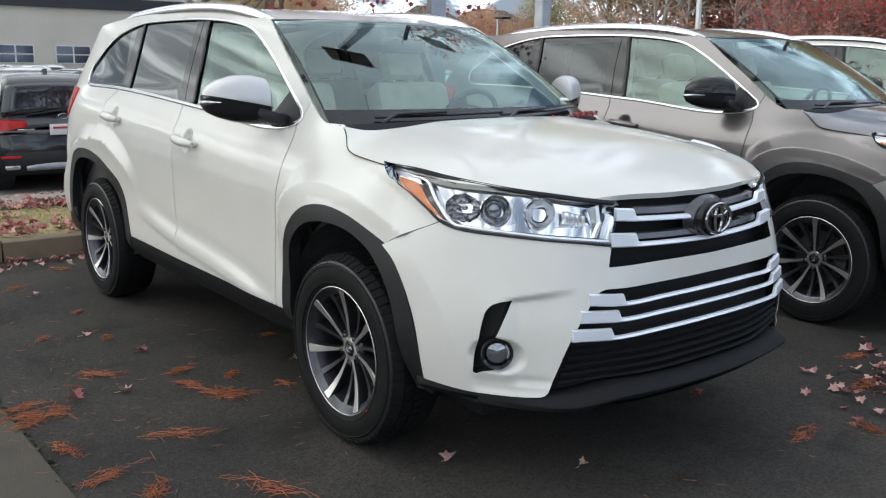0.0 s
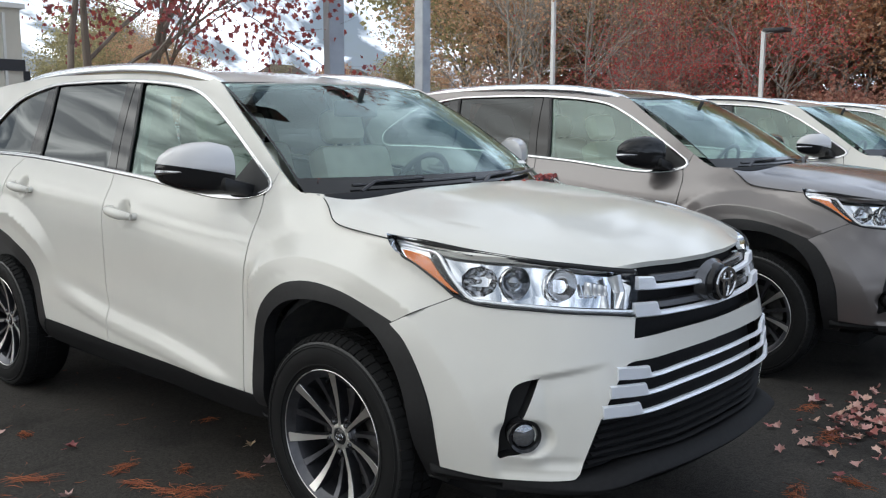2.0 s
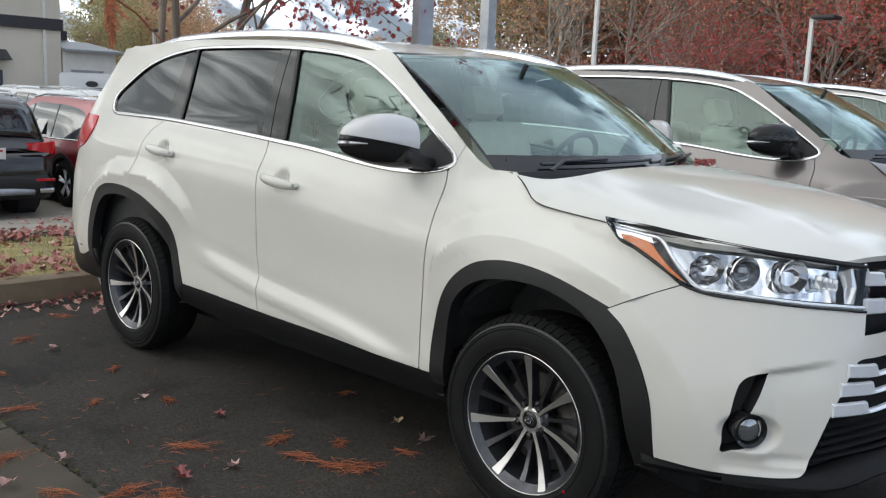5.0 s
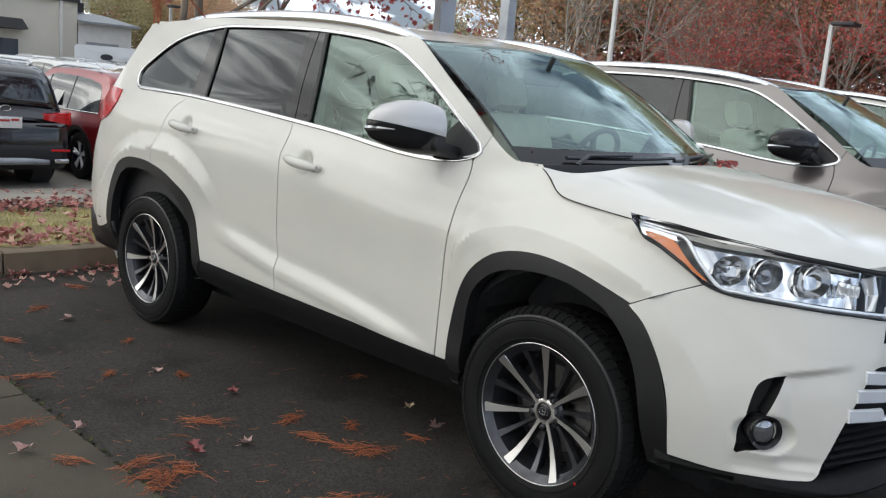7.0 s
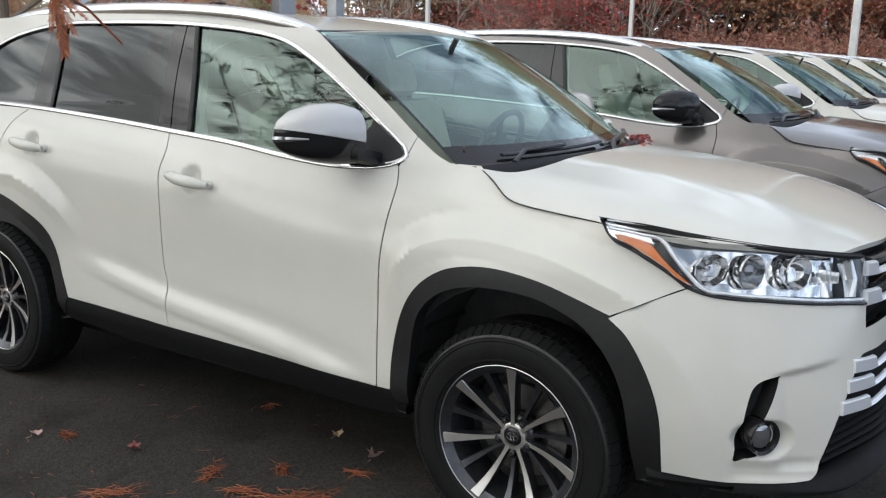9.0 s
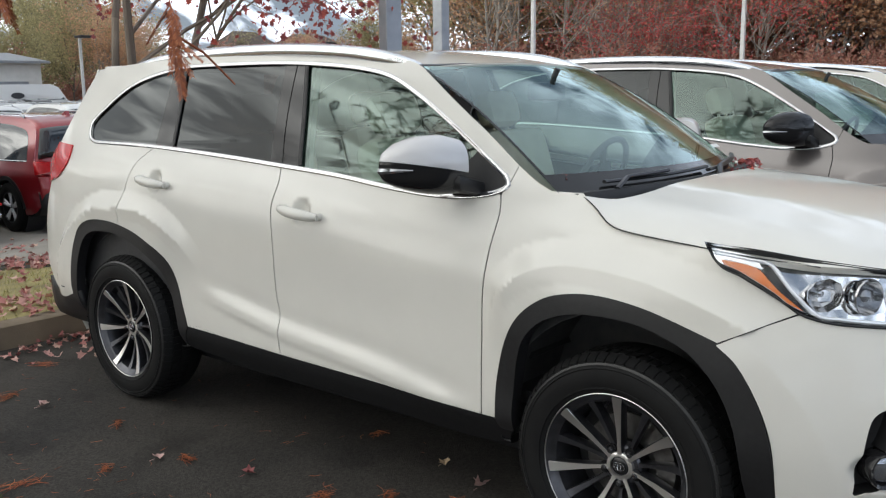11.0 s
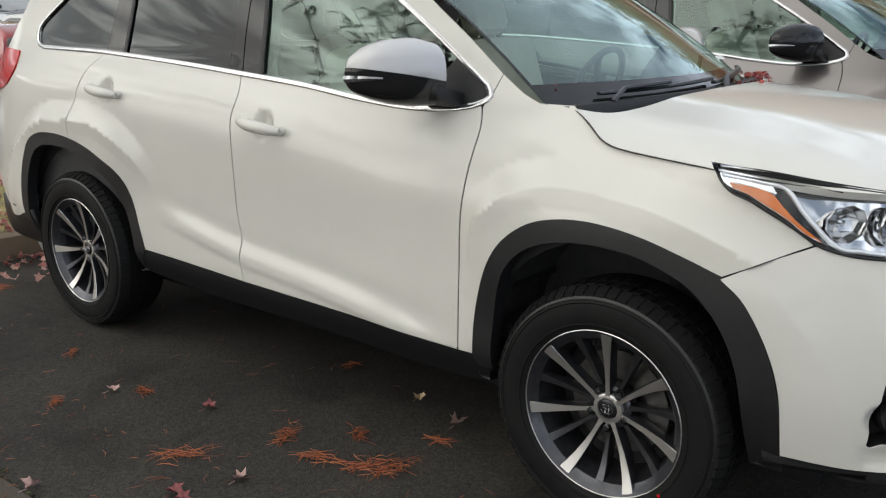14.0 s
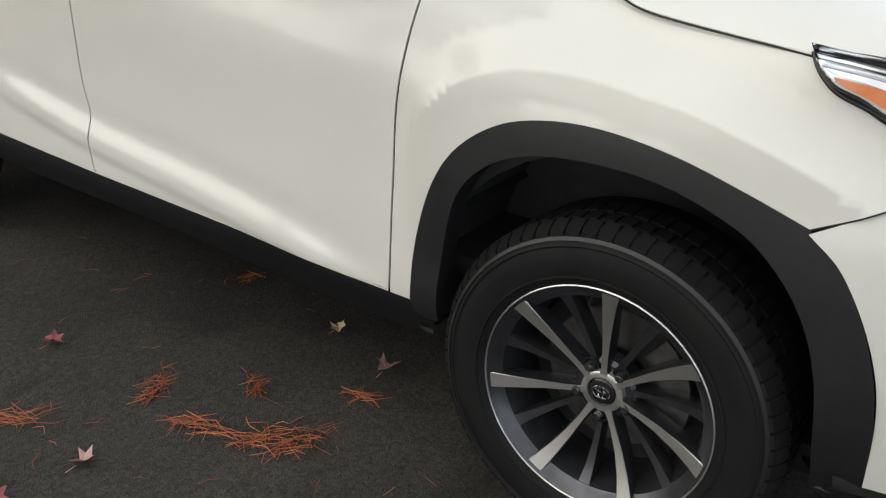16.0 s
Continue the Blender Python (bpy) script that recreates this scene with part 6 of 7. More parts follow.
    for ax in axles:
        ro = [(ax + .455 * math.cos(q), .36 + .455 * math.sin(q)) for q in np.linspace(0, math.pi, 20)]
        ri = [(ax + .395 * math.cos(q), .36 + .395 * math.sin(q)) for q in np.linspace(0, math.pi, 20)]
        if not sedan:
            skin("arch_trim", [ro + ri[::-1]], flank, M["black_plastic"], car, gap=0.1, lift=.006, thick=.06)
        for sgn in (-1, 1):
            bm = bmesh.new()
            rr = [(0.0, -.26), (.40, -.26), (.42, -.24), (.42, .0), (.425, .0), (.425, -.27), (0, -.27)]
            lathe_into(bm, [(r, h * sgn) for r, h in rr], 24, (ax, sgn * (W - .10), .37), closed=False)
            part("wheel_house", bm, M["trim_dark"], car)
    # lamps and bumper
    for sgn in (-1, 1):
        rows = []
        for k, t in enumerate(np.linspace(0, 1, 7)):
            y = W * (0.52 + .44 * t)
            x = -0.085 * (1 - (y / W) ** 2.2) - .012 + .25 * max(0, t - .72) ** 1.3
            h = .018 + .075 * t
            rows.append([(x + .05, sgn * y * .97, belt - .03 - h), (x, sgn * y, belt - .03 - h), (x + .01, sgn * y, belt + .01 + h * .5), (x + .06, sgn * y * .97, belt + .02 + h * .5)])
        sheet("tail_lamp", rows, M["tail"], car, label="red tail lamp", thick=.004)
        rows = []
        for t in np.linspace(0, 1, 6):
            y = W * (.45 + .46 * t)
            x = L - .08 - .30 * t ** 2.2
            rows.append([(x, sgn * y, belt - .30), (x + .02, sgn * y, belt - .27), (x - .06, sgn * y, belt - .19)])
        sheet("headlamp", rows, M["bulb"], car, thick=.004)
    rws = []
    for z, o in ((.62, .0), (.58, .02), (.44, .03), (.34, .0), (.28, -.08)):
        e = -flank(np.array([.1]), np.array([z]))[0][1] + .004
        rws.append([(-.09 * (1 - abs(y) ** 2.2) - o + .25 * max(0, abs(y) - .9) * 2, y * e, z) for y in np.linspace(-1, 1, 13)])
    sheet("rear_bumper", rws, M["black_plastic"], car, label="black rear bumper", thick=.01)
    bm = bmesh.new()
    box_into(bm, (-.105, -.20, belt - .17), (-.088, .20, belt - .02), 0.003)
    part("plate", bm, M["paper"], car, "white dealer plate")
    if detail:
        bm = bmesh.new()
        box_into(bm, (-.109, -.16, belt - .075), (-.104, -.06, belt - .045))
        box_into(bm, (-.109, -.04, belt - .085), (-.104, .16, belt - .055))
        tagged(part("plate_print", bm, M["red_print"], car, "plain red bars on the plate", smooth=False), kind="stuff")
        bm = bmesh.new()
        ellipse_into(bm, .065, .036, .006, (0, 0, 0))
        for v in bm.verts:
            v.co = Vector((v.co.y - .075, v.co.x, v.co.z + belt + .085))
        part("tail_emblem", bm, M["chrome"], car, "chrome oval emblem")
        rows = []
        for y in np.linspace(-.55, .55, 9):
            rows.append([(-.128, y, .36), (-.140, y, .40), (-.128, y, .455 - .03 * abs(y / .55) ** 3)])
        sheet("skid_trim", rows, M["steel"], car, label="grey skid trim under the bumper", thick=.01)
        for sgn in (-1, 1):
            bm = bmesh.new()
            box_into(bm, (-.115, sgn * .72 - .10, .375), (-.02, sgn * .72 + .10, .44), .02)
            part("exhaust_tip", bm, M["chrome"], car)
            bm = bmesh.new()
            box_into(bm, (-.075, sgn * .72 - .13, .53), (-.035, sgn * .72 + .13, .565), .006)
            part("reflector", bm, M["tail"], car)
        bm = bmesh.new()
        rod_into(bm, [(.12, .0, belt + .16), (.16, .25, belt + .12), (.17, .42, belt + .10)], .012, 6)
        part("rear_wiper", bm, M["dark_steel"], car)
        bm = bmesh.new()
        box_into(bm, (-.088, .40, belt - .10), (-.068, .62, belt - .075), .004)
        part("tail_script", bm, M["chrome"], car, "chrome lettering kept as a plain bar")
    bm = bmesh.new()
    bm2 = [(top[2][0] + .1, H - .05), (top[2][0] + .16, H + .06), (top[2][0] + .28, H + .01)]
    vs = [[bm.verts.new((x, s * (.03 if k != 1 else .006), z)) for x, z in bm2] for k, s in ((0, -1), (0, 1))]
    for k in range(3):
        bm.faces.new((vs[0][k], vs[0][(k + 1) % 3], vs[1][(k + 1) % 3], vs[1][k]))
    bm.faces.new(vs[0]), bm.faces.new(vs[1][::-1])
    part("antenna", bm, paint, car, "fin antenna")
    if not sedan:
        for sgn in (-1, 1):
            bm = bmesh.new()
            rod_into(bm, [(.75, sgn * W * .66, H - .02), (.85, sgn * W * .67, H + .035), (2.0, sgn * W * .67, H + .04), (2.5, sgn * W * .66, H - .02)], .018, 6)
            part("roof_rail", bm, M["steel"], car)
    for ax in axles:
        for sgn in (-1, 1):
            wheel = new("wheel")
            wheel.parent = car
            bm = bmesh.new()
            lathe_into(bm, [(.225, -.10), (.26, -.115), (.32, -.11), (.355, -.09), (tyre, -.07), (tyre, .07), (.32, .11), (.225, .10)], 36)
            part("tyre", bm, M["rubber"], wheel)
            bm = bmesh.new()
            lathe_into(bm, [(.205, -.095), (.228, -.10), (.222, -.06), (.21, .05), (.0, .05), (.0, .03), (.195, .03)], 36, closed=False)
            part("rim", bm, M["alloy_dark"], wheel)
            for k in range(5):
                q = 2 * math.pi * k / 5 + .3
                bm = bmesh.new()
                for dq in (-.14, .14):
                    rod_into(bm, [(.03 * math.cos(q), -.075, .03 * math.sin(q)), (.21 * math.cos(q + dq), -.085, .21 * math.sin(q + dq))], [.02, .022], 6, .6, up=(0, 1, 0))
                part("spoke", bm, M["silver"], wheel)
            wheel.matrix_basis = pose(ax, sgn * (W - .14), tyre, 0, 0, 0 if sgn < 0 else 180)
    return car


def rear_row(car, x, y, turn=180):
    car.matrix_basis = pose(x, y, fall(x - 2), 0, 0, turn)
    return car


# ---- plants ----
def leaf_into(bm, p, size, turn, bend=0.25, lobes=False):
    """A small bent leaf: two or four triangles about a midrib."""
    if lobes:
        out = [(0, -.5), (.22, -.28), (.5, -.32), (.36, -.02), (.46, .22), (.2, .2), (0, .55), (-.2, .2), (-.46, .22), (-.36, -.02), (-.5, -.32), (-.22, -.28)]
        vs = [bm.verts.new(p + turn @ Vector((x * size, y * size, size * (bend * (abs(x) * 1.1 + .25 * y * y) + random.uniform(-.11, .11))))) for x, y in out]
        c = bm.verts.new(p + turn @ Vector((0, 0, -.02 * size)))
        for k in range(12):
            bm.faces.new((c, vs[k], vs[(k + 1) % 12]))
    else:
        a, b, c, d = (bm.verts.new(p + turn @ Vector(q)) for q in ((0, -.5 * size, 0), (.38 * size, 0, bend * size), (0, .5 * size, 0), (-.38 * size, 0, bend * size)))
        bm.faces.new((a, b, c))
        bm.faces.new((a, c, d))


def random_turn():
    return Euler((random.uniform(0, 6.3), random.uniform(0, 6.3), random.uniform(0, 6.3))).to_matrix()


def grow(start, way, length, radius, levels, wander, rng, out, spread=(25, 60), kids=(3, 5), droop=0.0):
    """Branches as lists of points and radii, collected in out; returns the outer ends."""
    pts, p, d = [Vector(start)], Vector(start), Vector(way).normalized()
    n = 7
    for k in range(n):
        d = (d + Vector((rng.uniform(-1, 1), rng.uniform(-1, 1), rng.uniform(-.6, .8) - droop)) * wander).normalized()
        p = p + d * length / n
        pts.append(p.copy())
    out.append((pts, [radius * (1 - .75 * k / n) for k in range(n + 1)], levels))
    if levels > 0:
        for _ in range(rng.randint(*kids)):
            t = rng.uniform(.3, .98)
            i = min(n - 1, int(t * n))
            base = pts[i].lerp(pts[i + 1], t * n - i)
            dd = (pts[i + 1] - pts[i]).normalized()
            side_way = dd.orthogonal().normalized()
            side_way.rotate(Matrix.Rotation(rng.uniform(0, 6.28), 4, dd).to_quaternion())
            ang = radians(rng.uniform(*spread))
            grow(base, dd * math.cos(ang) + side_way * math.sin(ang), length * rng.uniform(.45, .7), radius * (1 - .75 * t) * .62, levels - 1, wander, rng, out, spread, kids, droop)


def build_tree(name, label, seed, stems, height, radius, leaf_mat, leaves, size, bark, levels=2, crown_from=0.35, kids=(4, 6), wander=0.16, lobes=False, clump=0.12, spread=(25, 60), category="tree", group=""):
    rng = random.Random(seed)
    random.seed(seed)
    tree = tagged(new(name), label, category, group)
    out = []
    for (sx, sy, lx, ly) in stems:
        grow((sx, sy, -.1), (lx, ly, 1), height * rng.uniform(.85, 1.0), radius * rng.uniform(.85, 1.1), levels, wander, rng, out, spread, kids)
    bm = bmesh.new()
    for pts, rs, lv in out:
        rod_into(bm, pts, rs, 8 if lv == levels else 5 if lv else 3)
    part("trunk", bm, bark, tree, "branching trunk and limbs")
    bm = bmesh.new()
    tips = [(pts, lv) for pts, rs, lv in out if lv <= max(0, levels - 1)]
    for _ in range(leaves):
        pts, lv = rng.choice(tips)
        t = rng.uniform(.25, 1) * (len(pts) - 1)
        i = min(len(pts) - 2, int(t))
        p = pts[i].lerp(pts[i + 1], t - i)
        if p.z < height * crown_from:
            continue
        p = p + Vector((rng.gauss(0, clump), rng.gauss(0, clump), rng.gauss(0, clump) - clump * .4))
        leaf_into(bm, p, size * rng.uniform(.6, 1.3), random_turn(), .2, lobes)
    tagged(part("crown", bm, leaf_mat, tree, smooth=False), kind="stuff")
    return tree


def needle_spray_into(bm, p, way, length, rng, droop=.3, count=26, fine=.0022, reach=.08):
    """A feathery cypress twig: a stalk with two ranks of narrow drooping needles."""
    way = Vector(way).normalized()
    side_way = way.cross(Vector((0, 0, 1)))
    side_way = side_way.normalized() if side_way.length > .05 else way.orthogonal().normalized()
    pts = [Vector(p) + way * length * t + Vector((0, 0, -droop * length * t * t)) for t in np.linspace(0, 1, 7)]
    rod_into(bm, pts, [fine * (1.2 - .8 * t) for t in np.linspace(0, 1, 7)], 3)
    for k in range(count):
        t = .12 + .88 * k / count
        i = min(5, int(t * 6))
        q = pts[i].lerp(pts[i + 1], t * 6 - i)
        ln = min(length * .30, reach) * (1.15 - .6 * t) * rng.uniform(.7, 1.1)
        for sgn in (-1, 1):
            tip = q + (side_way * sgn * .75 + way * .55 + Vector((0, 0, -.45 * rng.uniform(.3, 1.2)))).normalized() * ln
            w = way * fine * 1.6
            m = q.lerp(tip, .5)
            vs = [bm.verts.new(v) for v in (q, m + w, tip, m - w)]
            bm.faces.new(vs)

# ---- the ground ----
def slab(name, pts, z0, z1, material, label, category, parent=None, kind="structure", bevel=0.0):
    bm = bmesh.new()
    vs = [bm.verts.new((x, y, z1)) for x, y in pts]
    f = bm.faces.new(vs)
    got = bmesh.ops.extrude_face_region(bm, geom=[f])
    for v in got["geom"]:
        if isinstance(v, bmesh.types.BMVert):
            v.co.z = z0
    ob = part(name, bm, material, parent, label, smooth=False)
    return tagged(ob, label, category, "", kind)


def fall(x):
    return -0.40 * float(step(-6.9, -11.2, x))


bm = bmesh.new()
# the lot is level where the SUVs stand and falls to a lower row behind the lawn
xs = [-2500, -400, -90, -40, -20, -13, -11.5, -10.5, -9.5, -8.5, -7.5, -6.9, -5, -3, 0, 3, 8, 20, 60, 400, 2500]
ys = [-2500, -400, -60, -20, -8, -4, -2, 0, 2, 4, 8, 20, 60, 400, 2500]
grid = [[bm.verts.new((x, y, fall(x))) for y in ys] for x in xs]
for r0, r1 in zip(grid, grid[1:]):
    for k in range(len(ys) - 1):
        bm.faces.new((r0[k], r0[k + 1], r1[k + 1], r1[k]))
tagged(part("ground", bm, M["asphalt"], None, "worn dark asphalt of a parking lot", smooth=False), "", "ground", "", "structure")


# paler paving on the lower lot
bm = bmesh.new()
xs = [-66, -40, -20, -13, -11.5, -10.5, -9.5, -8.5, -7.5, -7.0]
grid = [[bm.verts.new((x, y, fall(x) + .006)) for y in (-40, -10, 0, 10, 60)] for x in xs]
for r0, r1 in zip(grid, grid[1:]):
    for k in range(4):
        bm.faces.new((r0[k], r0[k + 1], r1[k + 1], r1[k]))
tagged(part("lower_lot", bm, M["lot"], None, "pale worn paving of the lower lot", smooth=False), "", "paving", "", "structure")

# ---- kerb, gutter and lawn ----
def kerb_piece(y0, y1):
    bm = bmesh.new()
    prof = [(-4.37, -.05), (-4.37, .135), (-4.355, .15), (-4.235, .15), (-4.215, .138), (-4.195, -.05)]
    a = [bm.verts.new((x, y0, z)) for x, z in prof]
    b = [bm.verts.new((x, y1, z)) for x, z in prof]
    for k in range(6):
        bm.faces.new((a[k], a[(k + 1) % 6], b[(k + 1) % 6], b[k]))
    bm.faces.new(a), bm.faces.new(b[::-1])
    return bm


kerb = tagged(new("kerb"), "stained concrete kerb along the lawn strip", "kerb", "", "structure")
edges_y = [-10.17, -7.17, -4.17, -1.165, 1.85, 4.85, 7.85, 10.85]
for y0, y1 in zip(edges_y, edges_y[1:]):
    part("kerb_stone", kerb_piece(y0 + .006, y1 - .006), M["concrete"], kerb)
bm = bmesh.new()
rng = random.Random(4)
xs = np.linspace(-7.35, -4.33, 32)
ys = np.linspace(-10, 11, 120)
grid = [[bm.verts.new((x, y, .135 - .16 * float(step(-4.6, -7.3, x)) + rng.uniform(-.012, .012) - (.06 if x < -7.3 else 0))) for y in ys] for x in xs]
for r0, r1 in zip(grid, grid[1:]):
    for k in range(len(ys) - 1):
        bm.faces.new((r0[k], r0[k + 1], r1[k + 1], r1[k]))
tagged(part("lawn", bm, M["soil"], None, "dry lawn strip strewn with leaves"), "", "lawn", "", "structure")


def lawn_z(x):
    return .135 - .16 * float(step(-4.6, -7.3, x))


# concrete gutter strip beside the bay
gutter = tagged(new("gutter"), "worn concrete gutter strip with mossy edge", "gutter", "", "structure")
for x0, x1 in ((-10, -5.0), (-5.0, -2.0), (-2.0, 1.0), (1.0, 4.0), (4.0, 9.0)):
    bm = bmesh.new()
    box_into(bm, (x0 + .006, -3.9, -.05), (x1 - .006, -1.862, .006), .004)
    part("gutter_slab", bm, M["gutter"], gutter, smooth=False)
bm = bmesh.new()
rng = random.Random(9)
for k in range(500):
    x, y = rng.uniform(-6, 2.5), -1.856 + rng.gauss(0, .008)
    leaf_into(bm, Vector((x, y, .004)), rng.uniform(.008, .03), Euler((rng.uniform(-.4, .4), rng.uniform(-.4, .4), rng.uniform(0, 6.3))).to_matrix(), .2)
tagged(part("joint_moss", bm, M["moss"], None, "moss and dirt in the gutter joint", smooth=False), "", "moss", "", "stuff")

# ---- the row of SUVs ----
white_kit = kit_of(M["white"], M["mirror_cap"])
grey_kit = kit_of(M["grey"], M["gloss_black"])
suv = build_suv(white_kit, "pearl white mid-size SUV with black arches on asphalt")
grey = build_suv(grey_kit, "dark grey metallic SUV parked beside the white one")
grey.matrix_basis = pose(0.19, 3.05, 0)
for x, y in ((0.15, 6.1), (0.10, 9.1), (0.10, 12.1), (0.1, 15.1)):
    copy_thing(suv, pose(x, y, 0))

# ---- the lower row and the lot behind ----
black_car = rear_row(build_car(M["paint_black"], "black mid-size SUV seen from behind, on the lower row", L=4.69, W=.94, H=1.68, detail=True), -10.55, 1.10)
red_car = rear_row(build_car(M["paint_red"], "red compact SUV with a paper in its side window", L=4.48, W=.93, H=1.64, wheelbase=2.67, detail=False), -10.75, 3.45)
bm = bmesh.new()
box_into(bm, (1.62, .895, 1.08), (1.98, .902, 1.36), 0)
for v in bm.verts:
    v.co.y -= (v.co.z - 1.08) * .55
part("window_paper", bm, M["paper"], red_car, "white price sheet in the window", smooth=False)
lot = [build_car(M["paint_silver"], "silver sedan parked on the lot behind", L=4.75, W=.90, H=1.44, sedan=True),
       build_car(M["paint_plain"], "white crossover parked on the lot behind", L=4.6, W=.92, H=1.64),
       build_car(M["paint_dark"], "charcoal crossover parked on the lot behind", L=4.6, W=.92, H=1.60),
       build_car(M["paint_blue"], "blue-grey sedan parked on the lot behind", L=4.7, W=.90, H=1.45, sedan=True),
       build_car(M["paint_red"], "red sedan parked on the lot behind", L=4.6, W=.90, H=1.44, sedan=True)]
rng = random.Random(21)
used = set()
for row_x, y0, y1, gap, turn in ((-15.5, -9, 1.0, 2.75, 0), (-24.0, -8, 19, 2.7, 180), (-29.5, -6, 22, 2.7, 0), (-40, -4, 27, 2.8, 180), (-46, -2, 30, 2.8, 0), (-56, 8, 40, 2.9, 180)):
    y = y0
    while y < y1:
        k = rng.choice((0, 1, 1, 2, 2, 3, 0, 1, 4) if row_x < -20 else (0, 1, 2, 3))
        at = pose(row_x + rng.uniform(-.2, .2), y + rng.uniform(-.12, .12), -.40, 0, 0, turn)
        if k not in used:
            used.add(k)
            lot[k].matrix_basis = at
        else:
            copy_thing(lot[k], at)
        y += gap
for x, y, k in ((-10.7, -1.85, 2), (-10.6, -4.7, 1), (-10.6, 6.3, 0), (-10.7, 9.1, 1), (-10.6, 12.0, 2)):
    copy_thing(lot[k], pose(x, y, -.40, 0, 0, 180))

# delivery van
van = tagged(new("van"), "white panel van with a dark oval mark", "van", "cars on the lot")
bm = bmesh.new()
prof = [(0, .5), (0, 2.45), (.15, 2.6), (4.2, 2.62), (4.7, 2.4), (5.2, 1.55), (5.75, 1.25), (5.85, .5)]
rings = [[bm.verts.new((x, s * (1.0 if z < 1.9 else .93), z)) for x, z in prof] for s in (-1, 1)]
for k in range(len(prof)):
    bm.faces.new((rings[0][k], rings[0][(k + 1) % len(prof)], rings[1][(k + 1) % len(prof)], rings[1][k]))
bm.faces.new(rings[0]), bm.faces.new(rings[1][::-1])
part("body", bm, M["paint_plain"], van, smooth=False)
for s in (-1, 1):
    bm = bmesh.new()
    lathe_into(bm, [(0, 0), (.42, 0), (.42, .01), (0, .01)], 24, closed=False)
    for v in bm.verts:
        v.co = Vector((v.co.x * 1.0 + 2.1, v.co.y + s * 1.005, v.co.z * .5 + 1.85))
    part("side_mark", bm, M["fascia"], van, "dark oval mark without lettering")
    bm = bmesh.new()
    vs = [bm.verts.new(q) for q in ((4.0, s * .985, 1.55), (5.1, s * 1.005, 1.55), (4.72, s * .945, 2.2), (4.0, s * .945, 2.25))]
    bm.faces.new(vs)
    part("side_glass", bm, M["dark_glass"], van, smooth=False)
    for ax in (1.1, 4.7):
        bm = bmesh.new()
        lathe_into(bm, [(.0, -.1), (.36, -.1), (.37, 0), (.36, .1), (0, .1)], 20, (ax, s * .9, .37), closed=False)
        part("wheel", bm, M["rubber"], van)
van.matrix_basis = pose(-62, 24.2, -.4, 0, 0, 68)

# ---- buildings ----
def wall_with(name, size, at, material, parent):
    bm = bmesh.new()
    box_into(bm, at, tuple(a + s for a, s in zip(at, size)), 0)
    return part(name, bm, material, parent, smooth=False)


shop = tagged(new("dealership"), "beige rendered dealership building with a dark band", "building")
wall_with("wall", (20, 67, 10.4), (-88, -40, -.4), M["render"], shop)
wall_with("band", (.25, 67.2, .85), (-68.0, -40.1, 5.35), M["fascia"], shop)
wall_with("coping", (20.6, 67.6, .35), (-88.3, -40.3, 10.0), M["white_paint"], shop)
for y in (-14, -9.5, -5, -.5, 4.0, 8.5, 13.0, 17.05):
    win = wall_with("window", (.10, 2.6, 1.35), (-68.0, y, 1.30), M["white_paint"], shop)
    for dy in (.10, 1.36):
        for dz in (.08, .72):
            bm = bmesh.new()
            box_into(bm, (-67.93, y + dy, 1.30 + dz), (-67.88, y + dy + 1.14, 1.30 + dz + .55), 0)
            part("pane", bm, M["window_dark"], win, smooth=False)
bm = bmesh.new()
vs = [bm.verts.new(q) for q in ((-67.9, 20.6, 3.7), (-67.9, 22.9, 3.7), (-66.7, 22.9, 2.95), (-66.7, 20.6, 2.95), (-67.9, 20.6, 2.9), (-67.9, 22.9, 2.9))]
for f in ((0, 1, 2, 3), (0, 3, 4), (1, 5, 2), (3, 2, 5, 4)):
    bm.faces.new([vs[k] for k in f])
part("awning", bm, M["fascia"], shop, "black sloped awning", smooth=False)
wall_with("door", (.1, 1.6, 2.6), (-68.0, 21.0, -.4), M["window_dark"], shop)
wall_with("downpipe", (.2, .2, 10), (-67.98, 25.6, -.4), M["white_paint"], shop)
annex = tagged(new("annex"), "low grey annex with a sloped roof", "building")
wall_with("wall", (12, 4.3, 4.4), (-80, 27.1, -.4), M["white_paint"], annex)
wall_with("upper_wall", (10, 2.9, 6.6), (-84, 27.1, -.4), M["white_paint"], annex)
wall_with("band", (.2, 2.95, .75), (-74.0, 27.1, 4.95), M["fascia"], annex)
bm = bmesh.new()
vs = [bm.verts.new(q) for q in ((-67.3, 27.0, 4.05), (-67.3, 31.8, 4.05), (-74, 31.8, 4.9), (-74, 27.0, 4.9))]
f = bm.faces.new(vs)
got = bmesh.ops.extrude_face_region(bm, geom=[f])
for v in got["geom"]:
    if isinstance(v, bmesh.types.BMVert):
        v.co.z -= .18
part("roof", bm, M["steel"], annex, smooth=False)
wall_with("shutter", (.1, 2.6, 2.9), (-67.98, 27.7, -.4), M["steel"], annex)

